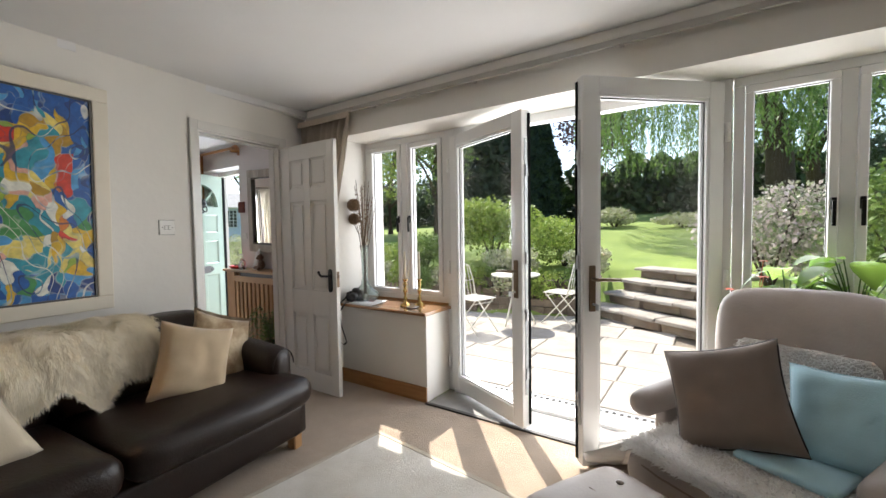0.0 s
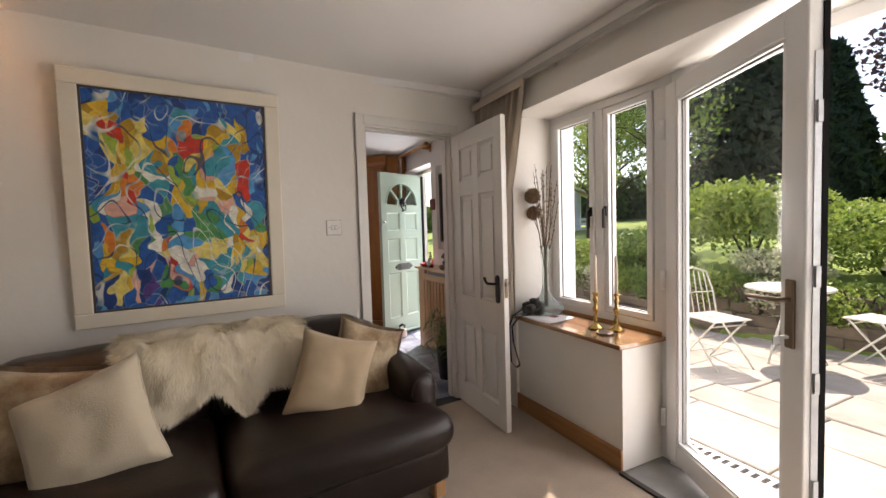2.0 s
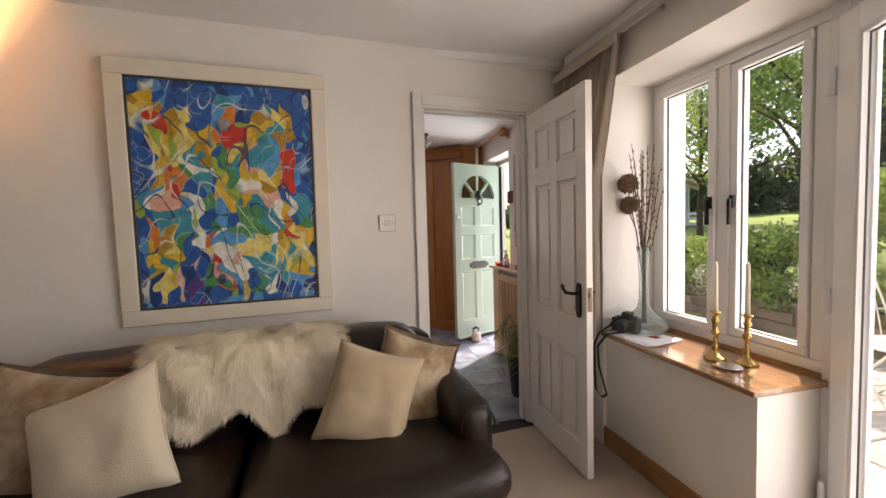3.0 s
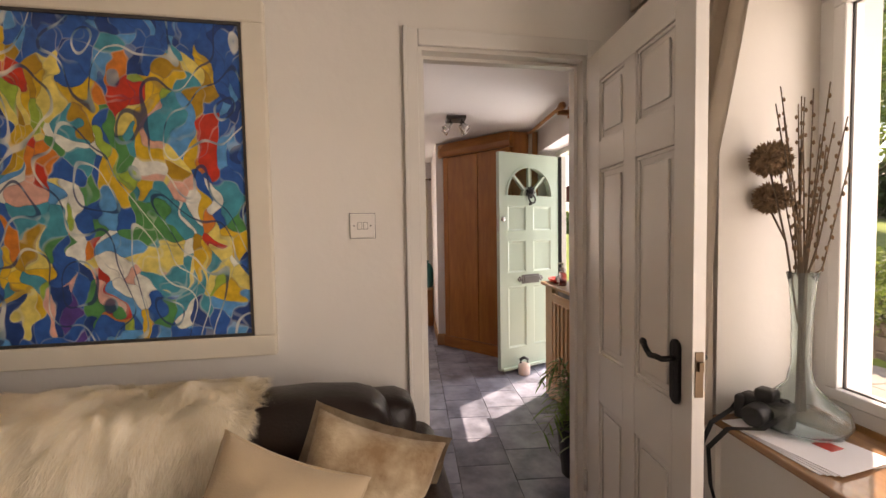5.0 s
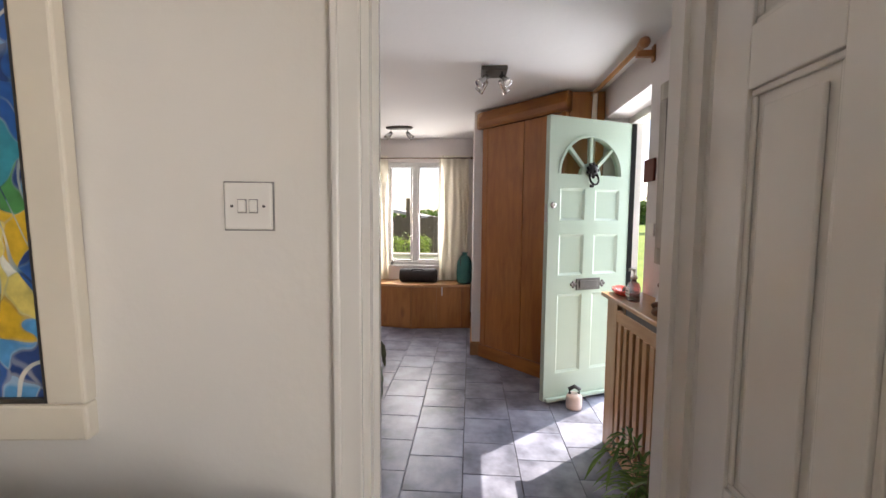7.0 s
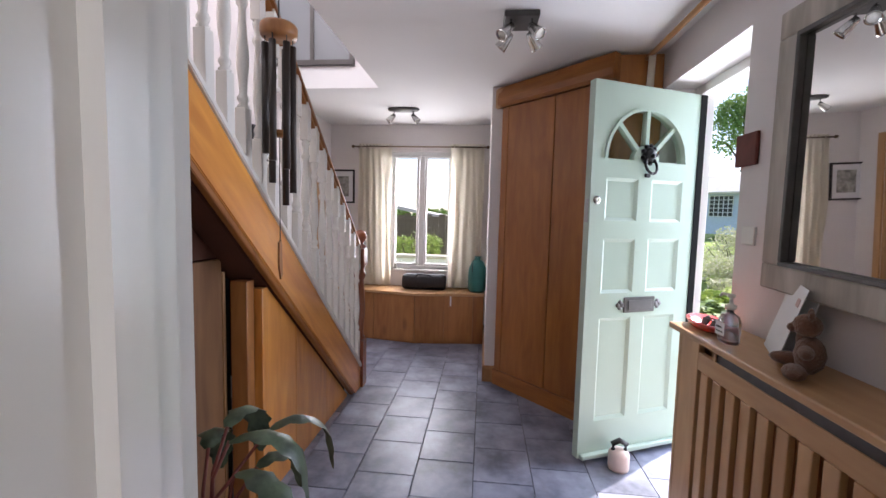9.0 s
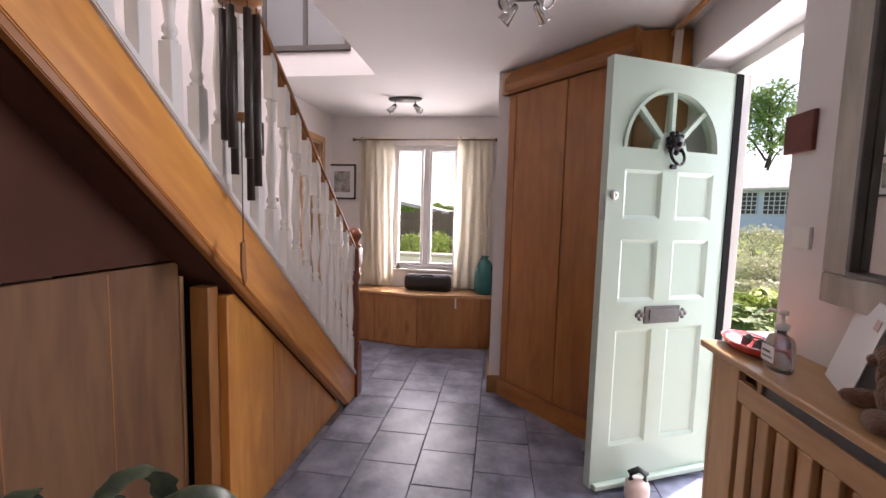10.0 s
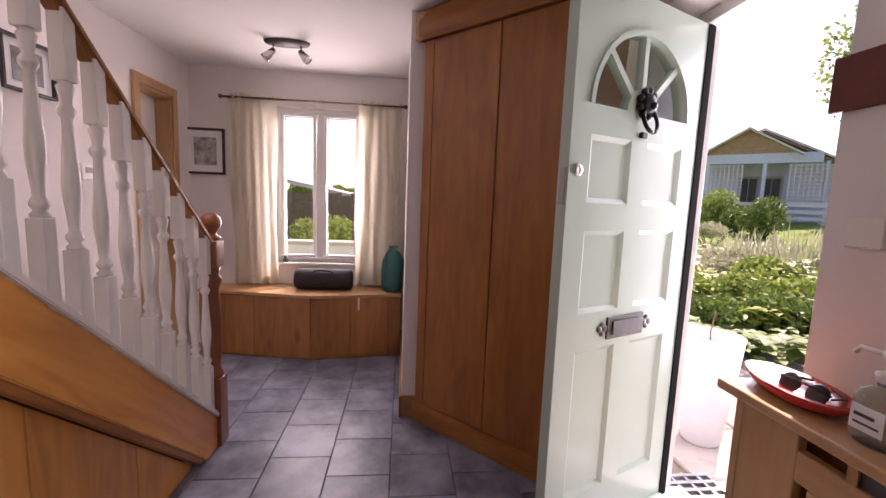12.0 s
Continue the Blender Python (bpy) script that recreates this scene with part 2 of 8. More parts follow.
M = dict(
    wall=mat("wall_paint", (0.78, 0.75, 0.70), 0.75, vary=0.05, scale=1.5, bump=0.12, bump_scale=25),
    hallwall=mat("hall_wall_paint", (0.78, 0.74, 0.73), 0.75, vary=0.05, scale=1.5, bump=0.12, bump_scale=25),
    ceil=mat("ceiling_paint", (0.80, 0.79, 0.78), 0.8, vary=0.03, scale=2, bump=0.08, bump_scale=30),
    trim=mat("white_gloss_paint", (0.76, 0.74, 0.70), 0.24, vary=0.03, scale=5, coat=0.3),
    upvc=mat("white_window_frame", (0.80, 0.80, 0.79), 0.3, vary=0.03, scale=4, coat=0.2),
    carpet=mat("beige_carpet", (0.50, 0.39, 0.29), 0.95, vary=0.18, scale=5, bump=0.8, bump_scale=420, sheen=0.2),
    rug=mat("cream_rug_wool", (0.78, 0.74, 0.67), 0.95, color2=(0.62, 0.57, 0.49), scale=3, bump=0.9, bump_scale=260, sheen=0.2),
    grey=mat("grey_threshold", (0.30, 0.29, 0.28), 0.6, vary=0.25, scale=8, bump=0.1),
    dark=mat("dark_strip", (0.04, 0.035, 0.03), 0.5),
    rubber=mat("black_rubber", (0.012, 0.012, 0.012), 0.95, spec=0.05, vary=0.2, scale=20),
    leather=mat("brown_leather", (0.017, 0.0085, 0.006), 0.36, spec=0.32, vary=0.35, scale=5, bump=0.2, bump_scale=130, coat=0.1),
    stone_leather=mat("taupe_leather", (0.42, 0.36, 0.32), 0.45, vary=0.15, scale=5, bump=0.08, bump_scale=90),
    fleece=mat("sheepskin", (0.96, 0.89, 0.74), 0.95, color2=(0.92, 0.82, 0.64), scale=7, bump=0.4, bump_scale=45, sheen=0.5),
    hide=mat("grey_white_hide", (0.90, 0.88, 0.86), 0.95, color2=(0.74, 0.70, 0.66), scale=3.0, bump=0.25, bump_scale=60, sheen=0.4),
    cush_cream=mat("cream_cushion", (0.66, 0.57, 0.43), 0.9, vary=0.1, scale=5, bump=0.18, bump_scale=200, sheen=0.3),
    cush_gold=mat("gold_cushion", (0.52, 0.40, 0.26), 0.85, vary=0.15, scale=5, bump=0.18, bump_scale=200, sheen=0.3),
    cush_leaf=mat("leaf_pattern_cushion", (0.56, 0.45, 0.30), 0.85, color2=(0.22, 0.13, 0.06), scale=9, bump=0.3, bump_scale=160, sheen=0.3),
    cush_brown=mat("taupe_cushion", (0.24, 0.185, 0.15), 0.9, vary=0.15, scale=5, bump=0.12, bump_scale=220, sheen=0.3),
    cush_blue=mat("pale_blue_cushion", (0.46, 0.72, 0.82), 0.9, vary=0.12, scale=5, bump=0.12, bump_scale=220, sheen=0.3),
    oak=wood("golden_oak", (0.40, 0.17, 0.05), (0.25, 0.09, 0.024), 0.42, "Z"),
    oak_x=wood("golden_oak_lengthwise", (0.46, 0.24, 0.09), (0.30, 0.13, 0.045), 0.42, "X"),
    pine=wood("honey_pine", (0.76, 0.34, 0.072), (0.54, 0.20, 0.038), 0.32, "Z", coat=0.35),
    pine_x=wood("honey_pine_lengthwise", (0.76, 0.34, 0.072), (0.54, 0.20, 0.038), 0.32, "X", coat=0.35),
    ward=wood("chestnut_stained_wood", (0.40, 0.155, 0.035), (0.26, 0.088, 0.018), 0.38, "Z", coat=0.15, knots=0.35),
    ward_x=wood("chestnut_stained_rail", (0.38, 0.145, 0.033), (0.21, 0.070, 0.015), 0.38, "X", coat=0.15, knots=0.35),
    sillwood=wood("sill_board_wood", (0.40, 0.22, 0.10), (0.25, 0.11, 0.05), 0.22, "X", coat=1.0),
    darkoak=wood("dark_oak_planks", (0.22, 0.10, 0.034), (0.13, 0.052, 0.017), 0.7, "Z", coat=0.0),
    radwood=wood("light_oak", (0.55, 0.33, 0.16), (0.42, 0.22, 0.09), 0.45, "Z", knots=0.25),
    radwood_x=wood("light_oak_lengthwise", (0.55, 0.33, 0.16), (0.42, 0.22, 0.09), 0.45, "X", knots=0.25),
    drift=wood("weathered_driftwood", (0.60, 0.56, 0.50), (0.34, 0.31, 0.265), 0.8, "Z", coat=0.0, knots=0.4),
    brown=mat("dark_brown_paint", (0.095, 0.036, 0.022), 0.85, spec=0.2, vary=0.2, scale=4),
    void=mat("shadow_black", (0.01, 0.009, 0.008), 0.9),
    mint=mat("mint_green_gloss", (0.43, 0.545, 0.46), 0.32, vary=0.03, scale=3, coat=0.2),
    iron=mat("black_iron", (0.014, 0.013, 0.013), 0.4, metal=0.6, vary=0.3, scale=30, bump=0.2, bump_scale=120),
    pewter=mat("pewter", (0.13, 0.125, 0.12), 0.5, metal=0.85, vary=0.2, scale=20),
    chrome=mat("brushed_chrome", (0.62, 0.61, 0.60), 0.2, metal=1.0, vary=0.1, scale=20),
    brass=mat("polished_brass", (0.62, 0.43, 0.16), 0.22, metal=1.0, vary=0.15, scale=25),
    bronze=mat("dull_bronze", (0.20, 0.14, 0.09), 0.42, metal=0.7, vary=0.2, scale=20),
    steel=mat("galvanised_steel", (0.45, 0.46, 0.47), 0.4, metal=0.8, vary=0.2, scale=25),
    mirror=mat("mirror_silver", (0.86, 0.87, 0.87), 0.015, metal=1.0),
    glass=glass_mat("window_glass"),
    obscure=glass_mat("patterned_glass", (0.86, 0.9, 0.86), 0.15, bump=0.6),
    vaseglass=mat("frosted_aqua_glass", (0.86, 0.94, 0.92), 0.18, vary=0.12, scale=9, coat=0.4),
    plastic_white=mat("white_plastic", (0.78, 0.76, 0.72), 0.35),
    black=mat("black_plastic", (0.012, 0.012, 0.013), 0.42, vary=0.3, scale=30, bump=0.15, bump_scale=200),
    paper=mat("white_paper", (0.80, 0.80, 0.82), 0.7, vary=0.03, scale=10),
    red=mat("red_lacquer", (0.60, 0.04, 0.03), 0.25, vary=0.1, scale=10, coat=0.5),
    maroon=mat("maroon_slate", (0.17, 0.035, 0.025), 0.6, vary=0.3, scale=20),
    curtain=mat("taupe_curtain_cloth", (0.56, 0.48, 0.39), 0.9, vary=0.12, scale=6, bump=0.3, bump_scale=260, sheen=0.2),
    terracotta=mat("pink_ceramic", (0.78, 0.64, 0.59), 0.5, vary=0.1, scale=15),
    soil=mat("potting_soil", (0.05, 0.035, 0.025), 0.95, vary=0.4, scale=40, bump=0.8, bump_scale=120),
    teal=mat("teal_nylon", (0.02, 0.15, 0.14), 0.5, vary=0.2, scale=10, bump=0.2, bump_scale=40),
    bagblack=mat("black_fabric", (0.018, 0.014, 0.015), 0.7, vary=0.3, scale=10, bump=0.3, bump_scale=60),
    bear=mat("brown_plush", (0.20, 0.10, 0.06), 0.95, vary=0.3, scale=20, bump=0.8, bump_scale=160, sheen=0.3),
    stem=mat("dried_stem", (0.16, 0.11, 0.07), 0.9, vary=0.3, scale=30),
    allium=mat("dried_flower_head", (0.30, 0.19, 0.11), 0.95, vary=0.4, scale=60, bump=0.9, bump_scale=120),
    wax=mat("ivory_wax", (0.80, 0.74, 0.60), 0.5),
    slate=mat("slate_grey_tile", (0.285, 0.305, 0.39), 0.36, color2=(0.085, 0.092, 0.125), scale=5, bump=0.10, bump_scale=22, piece=0.14),
    grout=mat("dark_grout", (0.03, 0.03, 0.03), 0.9, vary=0.2, scale=20),
    paving=mat("buff_paving_stone", (0.45, 0.41, 0.36), 0.85, color2=(0.32, 0.29, 0.25), scale=3, bump=0.4, bump_scale=30, piece=0.10),
    joint=mat("sandy_joint", (0.25, 0.21, 0.16), 0.95, vary=0.3, scale=15, bump=0.4, bump_scale=60),
    stone=mat("garden_stone", (0.20, 0.155, 0.11), 0.9, color2=(0.10, 0.08, 0.06), scale=5, bump=0.7, bump_scale=18, piece=0.22),
    lawn=mat("lawn_grass", (0.25, 0.33, 0.07), 0.95, color2=(0.16, 0.235, 0.045), scale=1.2, bump=0.9, bump_scale=60),
    earth=mat("garden_earth", (0.10, 0.07, 0.045), 0.95, vary=0.4, scale=8, bump=0.8, bump_scale=30),
    bark=mat("tree_bark", (0.07, 0.05, 0.035), 0.95, vary=0.4, scale=12, bump=0.8, bump_scale=30),
    cream_iron=mat("cream_painted_iron", (0.70, 0.68, 0.60), 0.5, vary=0.15, scale=20),
    planter=mat("white_glazed_planter", (0.62, 0.62, 0.65), 0.4, vary=0.08, scale=6),
    blue_wood=mat("blue_grey_timber", (0.55, 0.63, 0.78), 0.8, vary=0.2, scale=6, stretch=(1, 1, 8)),
    tan_wood=mat("tan_timber", (0.42, 0.28, 0.18), 0.8, vary=0.25, scale=6),
    roof_felt=mat("pale_roof", (0.55, 0.53, 0.50), 0.9, vary=0.15, scale=6),
    fence=mat("weathered_fence", (0.16, 0.12, 0.09), 0.9, vary=0.3, scale=8, stretch=(6, 6, 1)),
    bulb=mat("lamp_bulb_glass", (0.85, 0.83, 0.78), 0.2),
)


def leaf_mat(name, a, b, rough=0.5, glow=0.25):
    """Leaf: two greens by leaf, some light passing through."""
    m = bpy.data.materials.new(name)
    m.use_nodes = True
    nt = m.node_tree
    p = nt.nodes["Principled BSDF"]
    p.inputs["Roughness"].default_value = rough
    geo = nt.nodes.new("ShaderNodeNewGeometry")
    ramp = nt.nodes.new("ShaderNodeValToRGB")
    ramp.color_ramp.elements[0].color, ramp.color_ramp.elements[1].color = (*a, 1), (*b, 1)
    nt.links.new(geo.outputs["Random Per Island"], ramp.inputs[0])
    nt.links.new(ramp.outputs[0], p.inputs["Base Color"])
    tl = nt.nodes.new("ShaderNodeBsdfTranslucent")
    nt.links.new(ramp.outputs[0], tl.inputs[0])
    mx = nt.nodes.new("ShaderNodeMixShader")
    mx.inputs[0].default_value = glow
    nt.links.new(p.outputs[0], mx.inputs[1])
    nt.links.new(tl.outputs[0], mx.inputs[2])
    nt.links.new(mx.outputs[0], nt.nodes["Material Output"].inputs[0])
    return m


M["sillwood"].node_tree.nodes["Principled BSDF"].inputs["Coat Roughness"].default_value = 0.06
M["muslin"] = leaf_mat("cream_muslin", (0.86, 0.82, 0.73), (0.86, 0.82, 0.73), 0.9, 0.55)
vg = M["vaseglass"].node_tree.nodes["Principled BSDF"]
vg.inputs["Transmission Weight"].default_value = 0.93
vg.inputs["IOR"].default_value = 1.12
L = dict(
    shrub=leaf_mat("shrub_leaves", (0.07, 0.13, 0.025), (0.20, 0.30, 0.06)),
    lime=leaf_mat("lime_leaves", (0.26, 0.36, 0.05), (0.46, 0.52, 0.12), glow=0.4),
    bright=leaf_mat("sunny_leaves", (0.16, 0.26, 0.04), (0.36, 0.44, 0.10), glow=0.35),
    dark=leaf_mat("dark_conifer", (0.012, 0.028, 0.018), (0.03, 0.055, 0.03), 0.8, 0.05),
    hedge=leaf_mat("dark_hedge_leaves", (0.02, 0.045, 0.015), (0.06, 0.11, 0.035), glow=0.15),
    willow=leaf_mat("willow_leaves", (0.10, 0.20, 0.05), (0.24, 0.36, 0.10), glow=0.4),
    pale=leaf_mat("pale_flowers", (0.55, 0.52, 0.42), (0.36, 0.42, 0.18), glow=0.3),
    pinkw=leaf_mat("pale_pink_flowers", (0.62, 0.52, 0.52), (0.16, 0.24, 0.08), glow=0.3),
    copper=leaf_mat("copper_leaves", (0.05, 0.025, 0.03), (0.12, 0.07, 0.07), glow=0.15),
    house=leaf_mat("houseplant_leaves", (0.03, 0.08, 0.02), (0.09, 0.17, 0.035), 0.35, 0.2),
    house_light=leaf_mat("bright_houseplant_leaves", (0.12, 0.26, 0.03), (0.22, 0.38, 0.05), 0.35, 0.35),
    begonia=mat("dark_mottled_leaves", (0.10, 0.15, 0.09), 0.4, color2=(0.012, 0.03, 0.014), scale=24),
    palm=leaf_mat("palm_fronds", (0.05, 0.12, 0.018), (0.16, 0.27, 0.045), 0.4, 0.25),
    petal=leaf_mat("coral_petals", (0.60, 0.10, 0.07), (0.70, 0.20, 0.15), 0.5, 0.3),
)

# ---- mesh helpers ----


def add_box(bm, x0, x1, y0, y1, z0, z1, bevel=0.0, m=None):
    r = bmesh.ops.create_cube(bm, size=1.0)
    vs = r["verts"]
    for v in vs:
        v.co = Vector((x0 + (v.co.x + 0.5) * (x1 - x0), y0 + (v.co.y + 0.5) * (y1 - y0), z0 + (v.co.z + 0.5) * (z1 - z0)))
    if bevel:
        es = list({e for v in vs for e in v.link_edges})
        g = bmesh.ops.bevel(bm, geom=es, offset=bevel, segments=2, affect="EDGES", profile=0.5)
        vs = list({v for f in g["faces"] for v in f.verts} | {v for v in vs if v.is_valid})
    if m is not None:
        bmesh.ops.transform(bm, matrix=m, verts=vs)
    return vs


def box(x0, x1, y0, y1, z0, z1, bevel=0.0):
    bm = bmesh.new()
    add_box(bm, x0, x1, y0, y1, z0, z1, bevel)
    return bm


def boxes(*some, bevel=0.0):
    bm = bmesh.new()
    for s in some:
        add_box(bm, *s, bevel=bevel)
    return bm


def prism(points, a, b, axis="y", bevel=0.0):
    """A flat outline drawn out from a to b along an axis. Outline in (x, z) for y, (y, z) for x, (x, y) for z."""
    bm = bmesh.new()
    put = {"y": lambda p, d: (p[0], d, p[1]), "x": lambda p, d: (d, p[0], p[1]), "z": lambda p, d: (p[0], p[1], d)}[axis]
    lo = [bm.verts.new(put(p, a)) for p in points]
    hi = [bm.verts.new(put(p, b)) for p in points]
    bm.faces.new(lo)
    bm.faces.new(hi[::-1])
    n = len(points)
    for i in range(n):
        bm.faces.new((lo[i], hi[i], hi[(i + 1) % n], lo[(i + 1) % n]))
    bmesh.ops.recalc_face_normals(bm, faces=bm.faces)
    if bevel:
        bmesh.ops.bevel(bm, geom=list(bm.edges), offset=bevel, segments=2, affect="EDGES")
    return bm


def lathe(profile, n=20, bm=None, m=None):
    """A turned shape from (radius, height) pairs."""
    bm = bm or bmesh.new()
    rings = []
    for r, z in profile:
        rings.append([bm.verts.new((r * math.cos(2 * math.pi * k / n), r * math.sin(2 * math.pi * k / n), z)) for k in range(n)])
    for a, b in zip(rings, rings[1:]):
        for k in range(n):
            bm.faces.new((a[k], a[(k + 1) % n], b[(k + 1) % n], b[k])).smooth = True
    if profile[0][0] > 1e-4:
        bm.faces.new(rings[0][::-1])
    if profile[-1][0] > 1e-4:
        bm.faces.new(rings[-1])
    if m is not None:
        bmesh.ops.transform(bm, matrix=m, verts=[v for r in rings for v in r])
    return bm


def tube(points, radius, n=8, bm=None, taper=1.0):
    """A round bar along points."""
    bm = bm or bmesh.new()
    pts = [Vector(p) for p in points]
    rings = []
    for i, p in enumerate(pts):
        d = (pts[min(i + 1, len(pts) - 1)] - pts[max(i - 1, 0)]).normalized()
        q = d.to_track_quat("Z", "Y")
        r = radius * (1 + (taper - 1) * i / max(1, len(pts) - 1))
        rings.append([bm.verts.new(p + q @ Vector((r * math.cos(2 * math.pi * k / n), r * math.sin(2 * math.pi * k / n), 0))) for k in range(n)])
    for a, b in zip(rings, rings[1:]):
        for k in range(n):
            bm.faces.new((a[k], a[(k + 1) % n], b[(k + 1) % n], b[k])).smooth = True
    bm.faces.new(rings[0][::-1])
    bm.faces.new(rings[-1])
    return bm


def mesh_of(name, bm, material, smooth=False):
    if smooth:
        for f in bm.faces:
            f.smooth = True
    me = bpy.data.meshes.new(name)
    bm.to_mesh(me)
    bm.free()
    me.materials.append(material)
    return me


def part(name, bm, material, parent=None, label="", smooth=False, m=None):
    ob = new(name, mesh_of(name, bm, material, smooth))
    if parent is not None:
        ob.parent = parent
    if m is not None:
        ob.matrix_basis = m
    if label:
        ob["label"] = label
    return ob


def thing(name, m, label, category, group="", kind=""):
    ob = new(name)
    ob.empty_display_size = 0.1
    ob.matrix_basis = m
    return tagged(ob, label, category, group, kind)


def solo(name, bm, material, label, category, group="", kind="", m=None, smooth=False):
    return tagged(part(name, bm, material, None, "", smooth, m), label, category, group, kind)


def structure(name, bm, material, label, category="", m=None):
    return solo(name, bm, material, label, category or name.split("_")[0], kind="structure", m=m)


def leaf_blade(bm, base, way, length, width, droop, n=6, fold=0.15):
    """A pointed leaf from base along way, bending down."""
    way = Vector(way).normalized()
    side = way.cross(Vector((0, 0, 1)))
    side = side.normalized() if side.length > 0.01 else Vector((1, 0, 0))
    prev = None
    for i in range(n + 1):
        f = i / n
        p = Vector(base) + way * length * f + Vector((0, 0, -droop * f * f))
        w = width * math.sin(math.pi * min(1, f * 0.92 + 0.06)) * 0.5
        row = (bm.verts.new(p - side * w + Vector((0, 0, fold * w))), bm.verts.new(p), bm.verts.new(p + side * w + Vector((0, 0, fold * w))))
        if prev:
            for a in (0, 1):
                bm.faces.new((prev[a], prev[a + 1], row[a + 1], row[a])).smooth = True
        prev = row


# ---- the house: structure ----
CEIL_L, CEIL_H = 2.35, 2.305
SKEW = pose(-2.95, 1.25, 0, 0, 0, 5.7)      # the picture wall stands a little out of square

# picture wall, with the doorway to the hall (own frame: y along the wall, x into the lounge)
structure("wall_lounge_hall", boxes((-0.11, 0, -4.2, 0.215, 0, 2.6), (-0.265, -0.11, -4.2, 0.155, 0, 2.6), (-0.11, 0, 0.215, 0.925, 2.03, 2.6), (-0.11, 0, 0.925, 1.35, 0, 2.6)),
          M["wall"], "cream plastered wall with a doorway to the hall", "wall", SKEW)
structure("door_lining", boxes((-0.115, 0.004, 0.215, 0.237, 0, 2.03), (-0.115, 0.004, 0.903, 0.925, 0, 2.03), (-0.115, 0.004, 0.237, 0.903, 2.008, 2.03),
          (-0.075, -0.045, 0.237, 0.25, 0, 2.008), (-0.075, -0.045, 0.89, 0.903, 0, 2.008), (-0.075, -0.045, 0.25, 0.89, 1.995, 2.008)), M["trim"], "white painted door lining with a stop bead", "trim", SKEW)
for nm, x0, x1 in (("architrave_lounge", 0.0, 0.018), ("architrave_hall", -0.128, -0.11)):
    structure(nm, boxes((x0, x1, 0.165, 0.222, 0, 2.085), (x0, x1, 0.918, 0.975, 0, 2.085), (x0, x1, 0.222, 0.918, 2.023, 2.085),
              (x0, x1 + (0.006 if x0 >= 0 else 0), 0.165, 0.18, 0, 2.09), bevel=0.004), M["trim"], "white painted moulded architrave round the doorway", "trim", SKEW)
structure("baseboard_lounge", box(0, 0.018, -4.0, 0.165, 0, 0.11, 0.004), M["oak_x"], "oak skirting board along the picture wall", "baseboard", SKEW)

# window wall of the lounge with its bay
structure("wall_window_lounge", boxes((-3.2, -2.66, 2.45, 3.02, 0, 2.6), (-2.66, 1.02, 2.45, 3.02, 2.09, 2.6), (1.02, 2.4, 2.45, 3.02, 0, 2.6)),
          M["wall"], "cream plastered outer wall round the bay opening", "wall")
structure("wall_under_window", box(-2.66, -1.76, 2.47, 3.0, 0, 0.66), M["wall"], "white plastered wall below the left bay window", "wall")
structure("wall_under_window", box(0.10, 1.02, 2.47, 3.0, 0, 0.66), M["wall"], "white plastered wall below the second bay window", "wall")
structure("baseboard_window", box(-2.90, -1.757, 2.452, 2.468, 0, 0.115, 0.004), M["oak_x"], "oak skirting board under the bay window", "baseboard")
structure("baseboard_window", box(0.10, 1.0, 2.452, 2.468, 0, 0.115, 0.004), M["oak_x"], "oak skirting board under the second window", "baseboard")
structure("wall_lounge_east", box(2.4, 2.55, -3.1, 3.02, 0, 2.6), M["wall"], "plain cream wall behind the viewer", "wall")
structure("wall_lounge_south", box(-3.3, 2.55, -3.25, -3.1, 0, 2.6), M["wall"], "plain cream back wall of the lounge", "wall")
structure("floor_lounge", prism([(-3.02, 2.453), (-2.45, -3.1), (2.4, -3.1), (2.4, 2.453)], -0.12, 0.0, "z"), M["carpet"], "beige wool carpet floor", "floor")
structure("floor_bay", box(-1.76, 0.10, 2.454, 3.0, -0.12, -0.004), M["grey"], "grey vinyl floor of the bay before the glazed doors", "floor")
structure("trim_threshold", box(-1.756, 0.096, 2.43, 2.462, -0.01, 0.012, 0.004), M["dark"], "dark metal carpet strip at the bay", "trim")
structure("ceiling_lounge", box(-3.3, 2.5, -3.2, 2.45, CEIL_L, CEIL_L + 0.12), M["ceil"], "white plastered lounge ceiling", "ceiling")

# hall
structure("floor_hall", box(-7.4, -2.9, -0.25, 2.92, -0.12, -0.008), M["grout"], "dark grout bed of the tiled hall floor", "floor")
structure("wall_hall_front", boxes((-4.60, -2.9, 2.70, 2.98, 0, 2.6), (-5.40, -4.60, 2.70, 2.98, 2.085, 2.6), (-6.2, -5.40, 2.70, 2.98, 0, 2.6)),
          M["hallwall"], "white plastered front wall with the entrance opening", "wall")
structure("wall_hall_alcove", box(-7.5, -6.05, 1.715, 2.75, 0, 2.6), M["hallwall"], "white wall closing the window alcove", "wall")
structure("baseboard_alcove", boxes((-6.06, -6.035, 1.70, 1.80, 0, 0.13), (-7.3, -6.035, 1.70, 1.716, 0, 0.13), bevel=0.003), M["oak_x"], "oak skirting block at the alcove corner", "baseboard")
structure("wall_hall_end", boxes((-7.5, -7.32, -0.3, 0.62, 0, 2.6), (-7.5, -7.32, 1.34, 1.72, 0, 2.6), (-7.5, -7.32, 0.62, 1.34, 2.02, 2.6), (-7.5, -7.32, 0.62, 1.34, 0, 0.72)),
          M["hallwall"], "white end wall with the casement window opening", "wall")
